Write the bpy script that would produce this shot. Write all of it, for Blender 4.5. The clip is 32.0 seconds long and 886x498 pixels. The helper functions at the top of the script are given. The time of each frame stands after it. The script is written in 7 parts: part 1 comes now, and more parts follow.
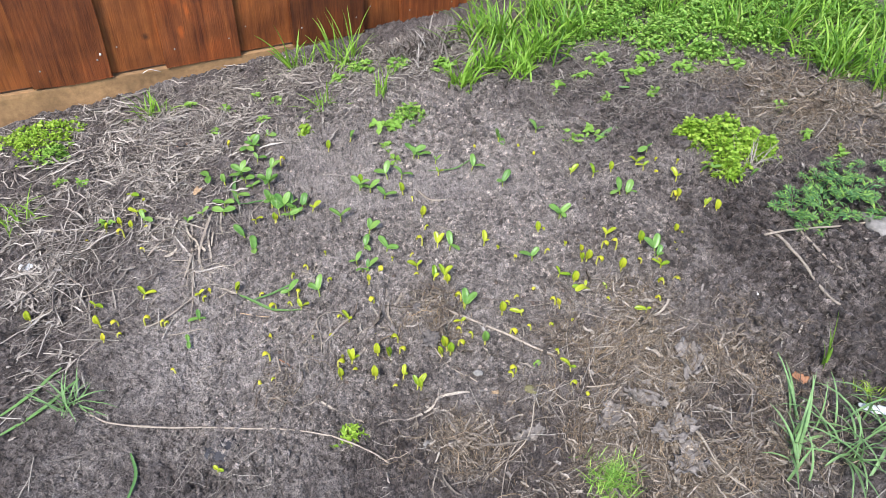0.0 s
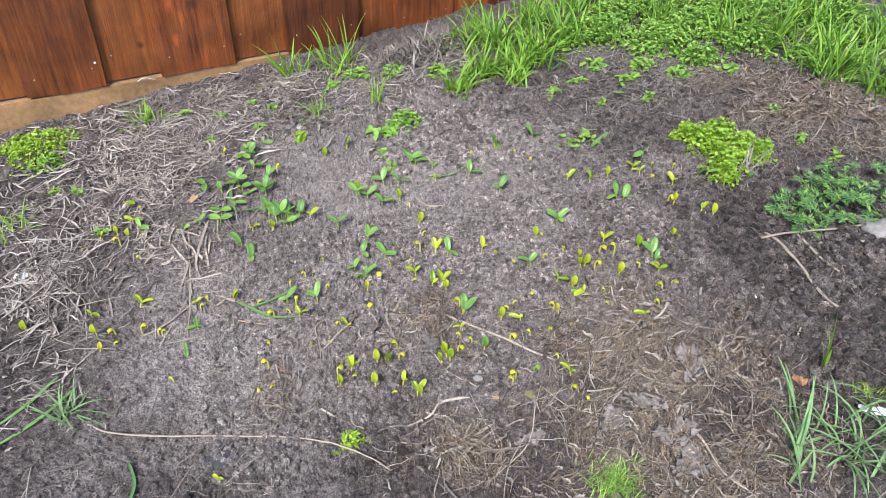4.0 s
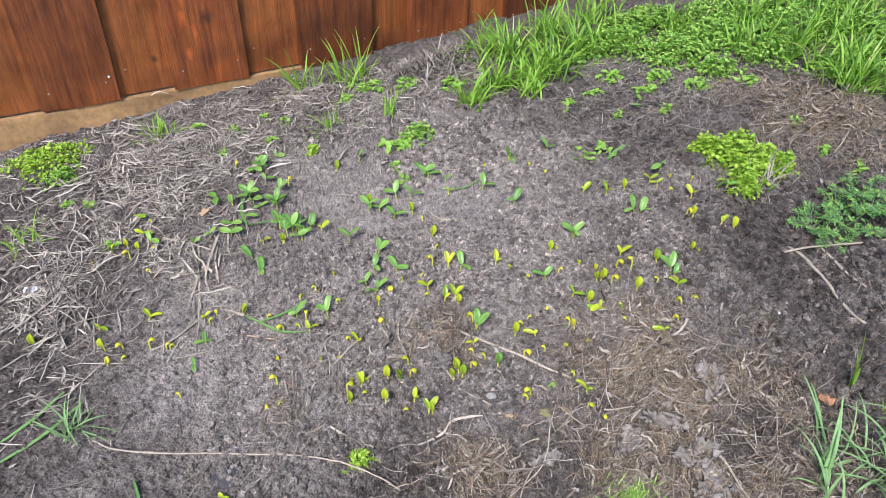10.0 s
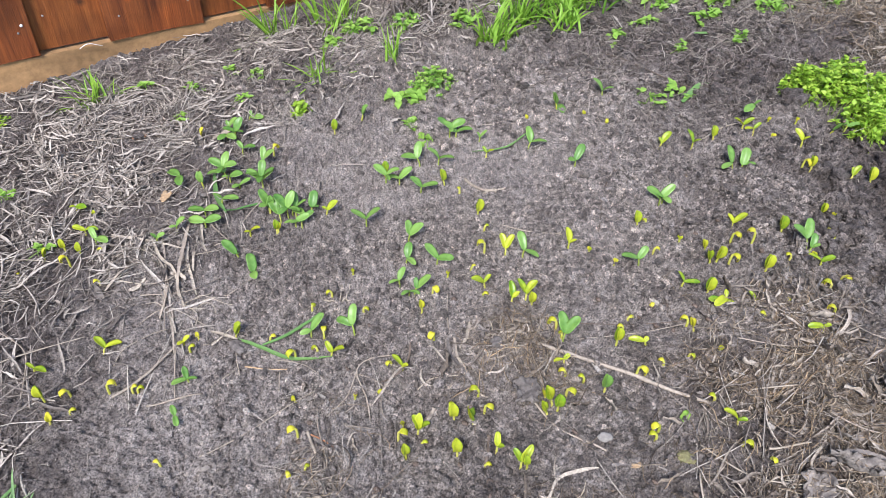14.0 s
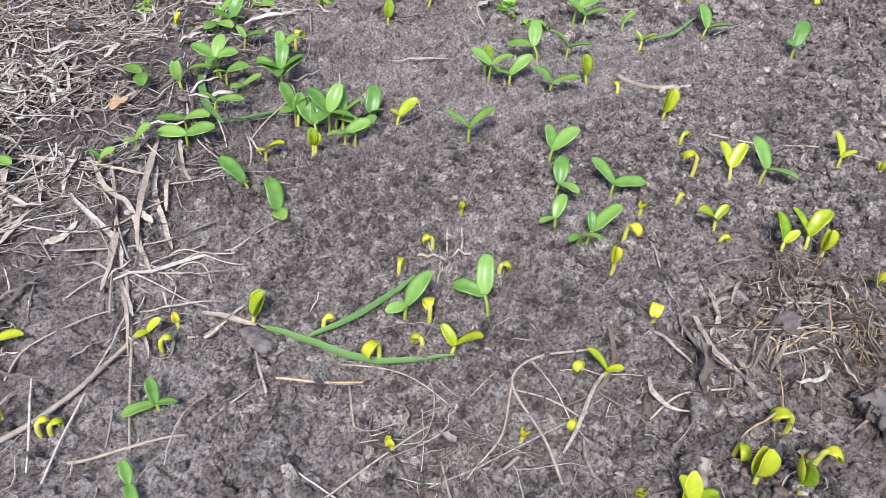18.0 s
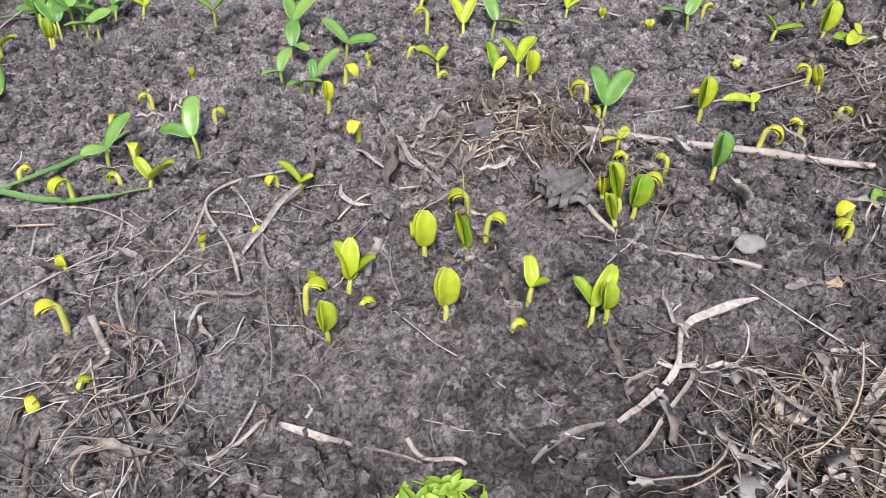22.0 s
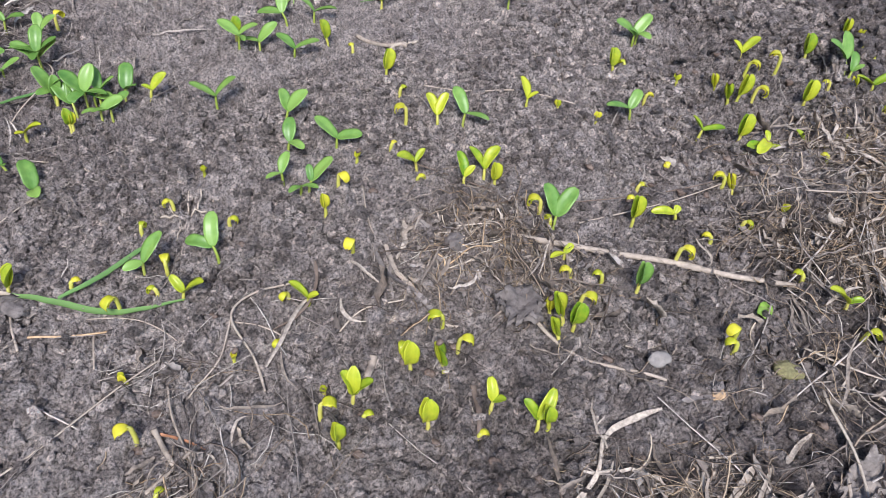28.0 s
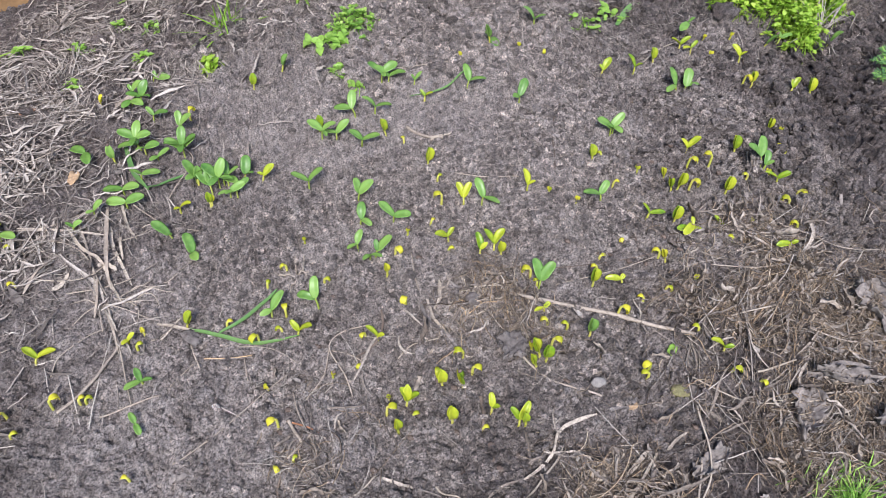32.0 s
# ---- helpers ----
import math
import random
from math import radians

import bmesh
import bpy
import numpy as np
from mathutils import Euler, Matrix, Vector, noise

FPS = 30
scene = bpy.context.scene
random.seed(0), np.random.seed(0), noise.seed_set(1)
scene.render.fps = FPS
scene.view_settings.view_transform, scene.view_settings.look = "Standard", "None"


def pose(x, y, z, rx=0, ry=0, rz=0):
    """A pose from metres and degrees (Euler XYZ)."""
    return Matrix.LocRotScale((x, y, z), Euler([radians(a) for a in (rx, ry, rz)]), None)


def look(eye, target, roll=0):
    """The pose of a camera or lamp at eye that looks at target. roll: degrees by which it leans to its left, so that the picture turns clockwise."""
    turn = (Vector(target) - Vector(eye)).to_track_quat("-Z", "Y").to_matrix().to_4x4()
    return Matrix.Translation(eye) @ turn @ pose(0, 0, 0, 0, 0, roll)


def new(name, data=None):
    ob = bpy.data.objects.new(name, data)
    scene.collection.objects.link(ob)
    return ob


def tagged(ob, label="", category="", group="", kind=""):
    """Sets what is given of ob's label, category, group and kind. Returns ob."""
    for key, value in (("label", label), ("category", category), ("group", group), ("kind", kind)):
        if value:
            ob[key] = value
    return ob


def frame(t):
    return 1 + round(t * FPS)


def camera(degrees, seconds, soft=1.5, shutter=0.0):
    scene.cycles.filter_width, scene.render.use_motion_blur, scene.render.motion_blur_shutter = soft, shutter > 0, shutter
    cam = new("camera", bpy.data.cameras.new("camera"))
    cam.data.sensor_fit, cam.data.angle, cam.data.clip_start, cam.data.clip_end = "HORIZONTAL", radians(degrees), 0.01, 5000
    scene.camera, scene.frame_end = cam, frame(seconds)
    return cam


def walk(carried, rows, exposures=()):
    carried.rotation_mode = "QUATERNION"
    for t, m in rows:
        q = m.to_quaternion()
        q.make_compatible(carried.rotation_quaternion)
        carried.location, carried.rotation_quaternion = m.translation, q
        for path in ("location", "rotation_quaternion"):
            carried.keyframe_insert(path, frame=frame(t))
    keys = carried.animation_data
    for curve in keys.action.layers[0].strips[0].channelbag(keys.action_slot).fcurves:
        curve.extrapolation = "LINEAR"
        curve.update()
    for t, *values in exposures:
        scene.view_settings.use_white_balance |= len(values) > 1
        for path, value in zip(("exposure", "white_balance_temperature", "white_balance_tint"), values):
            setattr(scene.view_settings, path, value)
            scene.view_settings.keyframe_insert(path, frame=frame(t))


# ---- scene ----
# ---- camera ----
cam = camera(63.55, 32.0, soft=0.6)
walk(cam, [
    (0, look((-0.1519, -0.0644, 1.1381), (-0.0625, 0.6904, 0.4883), 3.01)),
    (0.5, look((-0.1515, -0.0653, 1.1374), (-0.0613, 0.6914, 0.4899), 2.88)),
    (1, look((-0.1564, -0.0671, 1.1380), (-0.0600, 0.6947, 0.4974), 3.14)),
    (1.5, look((-0.1605, -0.0668, 1.1416), (-0.0662, 0.6933, 0.4988), 2.78)),
    (2, look((-0.1617, -0.0662, 1.1371), (-0.0635, 0.6925, 0.4931), 3.09)),
    (2.5, look((-0.1580, -0.0733, 1.1380), (-0.0658, 0.6887, 0.4971), 2.74)),
    (3, look((-0.1563, -0.0704, 1.1331), (-0.0625, 0.6937, 0.4948), 2.69)),
    (3.5, look((-0.1627, -0.0662, 1.1346), (-0.0652, 0.6944, 0.4927), 2.87)),
    (5.5, look((-0.1628, -0.0652, 1.1298), (-0.0632, 0.6995, 0.4933), 3.09)),
    (6, look((-0.1637, -0.0704, 1.1352), (-0.0666, 0.6971, 0.5015), 2.85)),
    (6.5, look((-0.1609, -0.0805, 1.1440), (-0.0612, 0.6898, 0.5141), 2.60)),
    (7, look((-0.1612, -0.0822, 1.1442), (-0.0717, 0.6884, 0.5133), 2.12)),
    (7.5, look((-0.1634, -0.0737, 1.1322), (-0.0760, 0.6966, 0.5005), 1.99)),
    (8, look((-0.1607, -0.0607, 1.1211), (-0.0780, 0.7101, 0.4894), 1.88)),
    (8.5, look((-0.1600, -0.0539, 1.1118), (-0.0770, 0.7183, 0.4819), 2.01)),
    (9, look((-0.1537, -0.0487, 1.1075), (-0.0761, 0.7240, 0.4776), 1.78)),
    (9.5, look((-0.1564, -0.0475, 1.1081), (-0.0816, 0.7287, 0.4820), 1.98)),
    (10, look((-0.1544, -0.0440, 1.1093), (-0.0759, 0.7329, 0.4845), 2.06)),
    (10.5, look((-0.1558, -0.0366, 1.0957), (-0.0754, 0.7423, 0.4738), 2.17)),
    (11, look((-0.1555, -0.0068, 1.0590), (-0.0949, 0.7761, 0.4399), 1.34)),
    (11.5, look((-0.1629, 0.0322, 1.0177), (-0.1125, 0.8229, 0.4075), 1.31)),
    (12, look((-0.1566, 0.0769, 0.9530), (-0.1107, 0.8705, 0.3464), 1.61)),
    (12.5, look((-0.1620, 0.1256, 0.9075), (-0.1124, 0.9167, 0.2978), 0.44)),
    (13, look((-0.2036, 0.2308, 0.9078), (-0.1510, 1.0296, 0.3086), -2.28)),
    (13.5, look((-0.2772, 0.2675, 0.8950), (-0.1876, 1.0589, 0.2903), 0.03)),
    (14, look((-0.2965, 0.3176, 0.8821), (-0.1531, 1.0499, 0.2164), 2.21)),
    (14.5, look((-0.2720, 0.4531, 0.8345), (-0.1160, 1.1462, 0.1307), 3.63)),
    (15, look((-0.2515, 0.5593, 0.7837), (-0.1279, 1.2082, 0.0329), 1.55)),
    (15.5, look((-0.2980, 0.6010, 0.7485), (-0.1964, 1.2222, -0.0285), -0.24)),
    (17.5, look((-0.4345, 0.6666, 0.4607), (-0.2418, 1.3862, -0.2064), 4.40)),
    (18, look((-0.4366, 0.6823, 0.4256), (-0.2305, 1.4362, -0.1982), 4.91)),
    (18.5, look((-0.4348, 0.6981, 0.3956), (-0.2251, 1.4775, -0.1947), 4.71)),
    (19, look((-0.4185, 0.6884, 0.3677), (-0.1972, 1.5022, -0.1696), 3.84)),
    (19.5, look((-0.4130, 0.6637, 0.3754), (-0.1880, 1.4903, -0.1405), 4.10)),
    (20, look((-0.4072, 0.6357, 0.3876), (-0.1716, 1.4587, -0.1294), 4.61)),
    (20.5, look((-0.4079, 0.6133, 0.4023), (-0.1574, 1.3948, -0.1691), 5.56)),
    (21, look((-0.3551, 0.5883, 0.3851), (-0.0899, 1.3564, -0.1978), 4.58)),
    (21.5, look((-0.3067, 0.5524, 0.3411), (-0.0136, 1.3109, -0.2409), 4.18)),
    (22, look((-0.2922, 0.5470, 0.3163), (0.0201, 1.2867, -0.2798), 4.38)),
    (22.5, look((-0.2841, 0.5417, 0.3155), (0.0217, 1.2721, -0.2953), 3.90)),
    (23, look((-0.2784, 0.5474, 0.3217), (0.0327, 1.2681, -0.2977), 3.68)),
    (23.5, look((-0.2714, 0.5608, 0.3463), (0.0518, 1.2797, -0.2691), 4.00)),
    (24, look((-0.2794, 0.5750, 0.3747), (0.0536, 1.2866, -0.2439), 4.90)),
    (24.5, look((-0.2805, 0.5829, 0.3910), (0.0505, 1.2806, -0.2444), 4.85)),
    (25, look((-0.2846, 0.5779, 0.4136), (0.0394, 1.2611, -0.2408), 4.39)),
    (25.5, look((-0.2877, 0.5679, 0.4356), (0.0370, 1.2511, -0.2185), 4.43)),
    (27.5, look((-0.2983, 0.5582, 0.4859), (0.0351, 1.2120, -0.1935), 6.13)),
    (28, look((-0.3094, 0.5555, 0.5154), (0.0193, 1.2129, -0.1626), 6.22)),
    (28.5, look((-0.3185, 0.5451, 0.5733), (0.0022, 1.1946, -0.1161), 5.42)),
    (29, look((-0.3294, 0.5226, 0.6210), (-0.0221, 1.1702, -0.0763), 4.81)),
    (29.5, look((-0.3445, 0.4954, 0.6835), (-0.0467, 1.1412, -0.0196), 4.70)),
    (30, look((-0.3429, 0.4721, 0.7311), (-0.0586, 1.1185, 0.0229), 4.80)),
    (30.5, look((-0.3450, 0.4579, 0.7758), (-0.0541, 1.1005, 0.0670), 5.61)),
    (31, look((-0.3582, 0.4464, 0.8055), (-0.0721, 1.0910, 0.0965), 5.47)),
    (31.5, look((-0.3619, 0.4301, 0.8244), (-0.0975, 1.0792, 0.1112), 3.13)),
    (32, look((-0.3703, 0.4095, 0.8583), (-0.1078, 1.0447, 0.1319), 3.75)),
], [(0, 1.7, 6180, 12), (12, 1.7, 6180, 13), (15, 1.7, 6150, 14), (20, 1.7, 6150, 15), (23, 1.68, 6200, 18), (25, 1.65, 6200, 15), (28, 1.58, 6150, 16), (32, 1.58, 6150, 16)])
SLOPE_X, SLOPE_Y = 0.1335, 0.0566           # the fall of the garden

# ---- light ----
world = bpy.data.worlds.new("world")
scene.world = world
world.use_nodes = True
sky = world.node_tree.nodes.new("ShaderNodeTexSky")
sky.sky_type, sky.sun_disc, sky.sun_elevation, sky.sun_rotation = "NISHITA", False, radians(50), radians(205)
back = world.node_tree.nodes["Background"]
world.node_tree.links.new(sky.outputs[0], back.inputs[0])
back.inputs[1].default_value = 0.068
lamp = bpy.data.lights.new("sun", "SUN")
lamp.energy, lamp.angle, lamp.color = 1.5, radians(15), (1, 0.97, 0.94)
sun = new("sun", lamp)
sun.matrix_world = pose(0, 0, 5, 40, 0, -25)

rng = np.random.default_rng(7)
U = np.array([0.9206, 0.3904, 0.0])     # along the fence
N = np.array([-0.3904, 0.9206, 0.0])    # through the fence, away from the bed
FENCE = 2.3189                          # distance of the front boards from the origin, along N


# ---- materials ----
def shader(name):
    m = bpy.data.materials.new(name)
    m.use_nodes = True
    return m, m.node_tree.nodes, m.node_tree.links, m.node_tree.nodes["Principled BSDF"]


def ramp(nodes, stops):
    r = nodes.new("ShaderNodeValToRGB")
    while len(r.color_ramp.elements) < len(stops):
        r.color_ramp.elements.new(0.5)
    for e, (p, c) in zip(r.color_ramp.elements, stops):
        e.position, e.color = p, (*c, 1)
    return r


def grain(nodes, links, scale, detail=6.0, rough=0.6, stretch=None):
    n = nodes.new("ShaderNodeTexNoise")
    n.inputs["Scale"].default_value, n.inputs["Detail"].default_value, n.inputs["Roughness"].default_value = scale, detail, rough
    co = nodes.new("ShaderNodeTexCoord")
    if stretch:
        mp = nodes.new("ShaderNodeMapping")
        mp.inputs["Scale"].default_value = stretch
        links.new(co.outputs["Object"], mp.inputs[0])
        links.new(mp.outputs[0], n.inputs["Vector"])
    else:
        links.new(co.outputs["Object"], n.inputs["Vector"])
    return n


def mix(nodes, links, a, b, fac, kind="MIX"):
    """Mixes two colours, each a socket or a colour, by a socket or a number."""
    m = nodes.new("ShaderNodeMix")
    m.data_type, m.blend_type = "RGBA", kind
    for where, what in ((6, a), (7, b), (0, fac)):
        if isinstance(what, bpy.types.NodeSocket):
            links.new(what, m.inputs[where])
        else:
            m.inputs[where].default_value = (*what, 1) if where else what
    return m.outputs[2]


def bumped(nodes, links, bsdf, height, strength, distance):
    b = nodes.new("ShaderNodeBump")
    b.inputs["Strength"].default_value, b.inputs["Distance"].default_value = strength, distance
    links.new(height, b.inputs["Height"])
    links.new(b.outputs[0], bsdf.inputs["Normal"])


def soil_material(name="soil", crumbly=False):
    m, nodes, links, bsdf = shader(name)
    fine, mid, wide = grain(nodes, links, 330, 8, 0.75), grain(nodes, links, 34, 12, 0.76), grain(nodes, links, 3.4, 6, 0.6)
    dark = ramp(nodes, [(0.36, (0.072, 0.058, 0.052)), (0.5, (0.155, 0.129, 0.116)), (0.65, (0.26, 0.223, 0.202))])
    links.new(mid.outputs[0], dark.inputs[0])
    pale = ramp(nodes, [(0.36, (0.26, 0.225, 0.204)), (0.5, (0.4, 0.352, 0.319)), (0.65, (0.54, 0.482, 0.438))])
    links.new(mid.outputs[0], pale.inputs[0])
    # A dried crust over the middle of the bed, broken up by the wide noise.
    co = nodes.new("ShaderNodeTexCoord")
    far = nodes.new("ShaderNodeVectorMath")
    far.operation = "DISTANCE"
    far.inputs[1].default_value = (-0.06, 1.31, 0.07)
    links.new(co.outputs["Object"], far.inputs[0])
    dry = nodes.new("ShaderNodeMapRange")
    dry.inputs[1].default_value, dry.inputs[2].default_value, dry.inputs[3].default_value, dry.inputs[4].default_value = 0.14, 0.76, 0.45, 0.0
    links.new(far.outputs["Value"], dry.inputs[0])
    near = nodes.new("ShaderNodeVectorMath")
    near.operation = "DISTANCE"
    near.inputs[1].default_value = (-0.42, 1.05, 0.0)
    links.new(co.outputs["Object"], near.inputs[0])
    also = nodes.new("ShaderNodeMapRange")
    also.inputs[1].default_value, also.inputs[2].default_value, also.inputs[3].default_value, also.inputs[4].default_value = 0.12, 0.55, 0.34, 0.0
    links.new(near.outputs["Value"], also.inputs[0])
    most = nodes.new("ShaderNodeMath")
    most.operation = "MAXIMUM"
    links.new(dry.outputs[0], most.inputs[0])
    links.new(also.outputs[0], most.inputs[1])
    add = nodes.new("ShaderNodeMath")
    add.operation = "ADD"
    links.new(wide.outputs[0], add.inputs[0])
    links.new(most.outputs[0], add.inputs[1])
    edge = ramp(nodes, [(0.5, (0, 0, 0)), (0.82, (1, 1, 1))])
    links.new(add.outputs[0], edge.inputs[0])
    base = mix(nodes, links, dark.outputs[0], pale.outputs[0], edge.outputs[0])
    speck = ramp(nodes, [(0.4, (0.26, 0.255, 0.25)), (0.475, (0.9, 0.9, 0.9)), (0.61, (1.65, 1.63, 1.6))])
    links.new(fine.outputs[0], speck.inputs[0])
    patch = ramp(nodes, [(0.38, (0.72, 0.71, 0.7)), (0.5, (1.0, 1.0, 1.0)), (0.62, (1.25, 1.24, 1.22))])
    links.new(grain(nodes, links, 95, 4, 0.6).outputs[0], patch.inputs[0])
    base = mix(nodes, links, base, patch.outputs[0], 1.0, "MULTIPLY")
    if crumbly:
        geo = nodes.new("ShaderNodeNewGeometry")
        tone = ramp(nodes, [(0.0, (0.4, 0.39, 0.38)), (0.4, (0.8, 0.79, 0.78)), (0.85, (1.2, 1.19, 1.17)), (1.0, (1.75, 1.72, 1.67))])
        links.new(geo.outputs["Random Per Island"], tone.inputs[0])
        base = mix(nodes, links, base, tone.outputs[0], 1.0, "MULTIPLY")
    links.new(mix(nodes, links, base, speck.outputs[0], 1.0, "MULTIPLY"), bsdf.inputs["Base Color"])
    damp = ramp(nodes, [(0.4, (0.36, 0.36, 0.36)), (0.6, (0.75, 0.75, 0.75))])
    links.new(mid.outputs[0], damp.inputs[0])
    links.new(damp.outputs[0], bsdf.inputs["Roughness"])
    both = mix(nodes, links, fine.outputs[0], grain(nodes, links, 120, 8, 0.75).outputs[0], 0.6)
    bumped(nodes, links, bsdf, both, 1.0, 0.02)
    return m


def island_material(name, stops, rough=0.7, glow=0.0, grain_scale=300.0, spread=0.35, bump=0.0005):
    """A material that varies from piece to piece within one mesh. glow: the share of light that comes through."""
    m, nodes, links, bsdf = shader(name)
    geo = nodes.new("ShaderNodeNewGeometry")
    r = ramp(nodes, stops)
    links.new(geo.outputs["Random Per Island"], r.inputs[0])
    n = grain(nodes, links, grain_scale, 4, 0.6)
    v = ramp(nodes, [(0.3, (1 - spread,) * 3), (0.7, (1 + spread,) * 3)])
    links.new(n.outputs[0], v.inputs[0])
    colour = mix(nodes, links, r.outputs[0], v.outputs[0], 1.0, "MULTIPLY")
    links.new(colour, bsdf.inputs["Base Color"])
    bsdf.inputs["Roughness"].default_value = rough
    if bump:
        bumped(nodes, links, bsdf, n.outputs[0], 0.6, bump)
    if glow:
        t = nodes.new("ShaderNodeBsdfTranslucent")
        links.new(colour, t.inputs[0])
        ms = nodes.new("ShaderNodeMixShader")
        ms.inputs[0].default_value = glow
        links.new(bsdf.outputs[0], ms.inputs[1])
        links.new(t.outputs[0], ms.inputs[2])
        links.new(ms.outputs[0], nodes["Material Output"].inputs[0])
    return m


def leafy(name, a, b, rough=0.42, glow=0.3, scale=90.0, veins=0.0):
    """Living tissue: two tones by noise and by plant, glossy skin, some light through it."""
    m, nodes, links, bsdf = shader(name)
    info = nodes.new("ShaderNodeObjectInfo")
    n = grain(nodes, links, scale, 4, 0.55)
    add = nodes.new("ShaderNodeMath")
    add.operation = "MULTIPLY_ADD"
    links.new(info.outputs["Random"], add.inputs[0])
    add.inputs[1].default_value = 0.6
    links.new(n.outputs[0], add.inputs[2])
    r = ramp(nodes, [(0.35, a), (1.0, b)])
    links.new(add.outputs[0], r.inputs[0])
    links.new(r.outputs[0], bsdf.inputs["Base Color"])
    bsdf.inputs["Roughness"].default_value = rough
    bumped(nodes, links, bsdf, n.outputs[0], 0.35, 0.0006)
    t = nodes.new("ShaderNodeBsdfTranslucent")
    links.new(r.outputs[0], t.inputs[0])
    ms = nodes.new("ShaderNodeMixShader")
    ms.inputs[0].default_value = glow
    links.new(bsdf.outputs[0], ms.inputs[1])
    links.new(t.outputs[0], ms.inputs[2])
    links.new(ms.outputs[0], nodes["Material Output"].inputs[0])
    return m


def wood_material(name, deep, mid, light, grain_strength=0.5, knots=(), streaks=()):
    """Rough-sawn boards with their grain upright."""
    m, nodes, links, bsdf = shader(name)
    info = nodes.new("ShaderNodeObjectInfo")
    lines = grain(nodes, links, 1.0, 8, 0.62, (70, 70, 3.2))
    fine = grain(nodes, links, 1.0, 5, 0.7, (420, 420, 14))
    blot = grain(nodes, links, 7.0, 4, 0.55)
    r = ramp(nodes, [(0.3, deep), (0.5, mid), (0.74, light)])
    links.new(lines.outputs[0], r.inputs[0])
    tone = nodes.new("ShaderNodeMapRange")
    tone.inputs[3].default_value, tone.inputs[4].default_value = 0.6, 1.3
    links.new(info.outputs["Random"], tone.inputs[0])
    c = mix(nodes, links, r.outputs[0], tone.outputs[0], 1.0, "MULTIPLY")
    b = ramp(nodes, [(0.3, (0.55, 0.5, 0.48)), (0.55, (1, 1, 1)), (0.75, (1.35, 1.2, 1.05))])
    links.new(blot.outputs[0], b.inputs[0])
    c = mix(nodes, links, c, b.outputs[0], 1.0, "MULTIPLY")
    f = ramp(nodes, [(0.32, (0.6, 0.58, 0.55)), (0.55, (1, 1, 1)), (0.78, (1.4, 1.35, 1.25))])
    links.new(fine.outputs[0], f.inputs[0])
    c = mix(nodes, links, c, f.outputs[0], grain_strength, "MULTIPLY")
    co = nodes.new("ShaderNodeTexCoord")
    warp = grain(nodes, links, 60, 3, 0.5)
    for centre, wide, tall in streaks:
        off = nodes.new("ShaderNodeVectorMath")
        off.operation = "SUBTRACT"
        off.inputs[1].default_value = centre
        links.new(co.outputs["Object"], off.inputs[0])
        flat = nodes.new("ShaderNodeVectorMath")
        flat.operation = "MULTIPLY"
        flat.inputs[1].default_value = (1 / wide, 1 / wide, 1 / tall)
        links.new(off.outputs[0], flat.inputs[0])
        far = nodes.new("ShaderNodeVectorMath")
        far.operation = "LENGTH"
        links.new(flat.outputs[0], far.inputs[0])
        away = nodes.new("ShaderNodeMath")
        away.operation = "ADD"
        links.new(warp.outputs[0], away.inputs[0])
        links.new(far.outputs["Value"], away.inputs[1])
        spot = nodes.new("ShaderNodeMapRange")
        spot.inputs[1].default_value, spot.inputs[2].default_value, spot.inputs[3].default_value, spot.inputs[4].default_value = 0.8, 1.5, 0.75, 0.0
        links.new(away.outputs[0], spot.inputs[0])
        c = mix(nodes, links, c, (0.5, 0.115, 0.02), spot.outputs[0])
    for centre, size in knots:
        off = nodes.new("ShaderNodeVectorMath")
        off.operation = "DISTANCE"
        off.inputs[1].default_value = centre
        links.new(co.outputs["Object"], off.inputs[0])
        away = nodes.new("ShaderNodeMath")
        away.operation = "MULTIPLY_ADD"
        links.new(warp.outputs[0], away.inputs[0])
        away.inputs[1].default_value = size * 1.1
        links.new(off.outputs["Value"], away.inputs[2])
        spot = nodes.new("ShaderNodeMapRange")
        spot.inputs[1].default_value, spot.inputs[2].default_value, spot.inputs[3].default_value, spot.inputs[4].default_value = size * 0.75, size * 1.7, 0.85, 0.0
        links.new(away.outputs[0], spot.inputs[0])
        c = mix(nodes, links, c, (0.045, 0.017, 0.009), spot.outputs[0])
    links.new(c, bsdf.inputs["Base Color"])
    bsdf.inputs["Roughness"].default_value = 0.5
    bumped(nodes, links, bsdf, fine.outputs[0], 0.7, 0.0025)
    return m


def one(name, c, rough=0.6, scale=200.0, spread=0.3, metal=0.0, bump=0.0008):
    """One colour with grain and stains."""
    m, nodes, links, bsdf = shader(name)
    n, w = grain(nodes, links, scale, 6, 0.65), grain(nodes, links, scale / 9, 4, 0.6)
    r = ramp(nodes, [(0.28, tuple(v * (1 - spread) for v in c)), (0.72, tuple(min(1, v * (1 + spread)) for v in c))])
    s = ramp(nodes, [(0.3, (0.75,) * 3), (0.65, (1.15,) * 3)])
    links.new(n.outputs[0], r.inputs[0])
    links.new(w.outputs[0], s.inputs[0])
    links.new(mix(nodes, links, r.outputs[0], s.outputs[0], 1.0, "MULTIPLY"), bsdf.inputs["Base Color"])
    bsdf.inputs["Roughness"].default_value, bsdf.inputs["Metallic"].default_value = rough, metal
    bumped(nodes, links, bsdf, n.outputs[0], 0.6, bump)
    return m


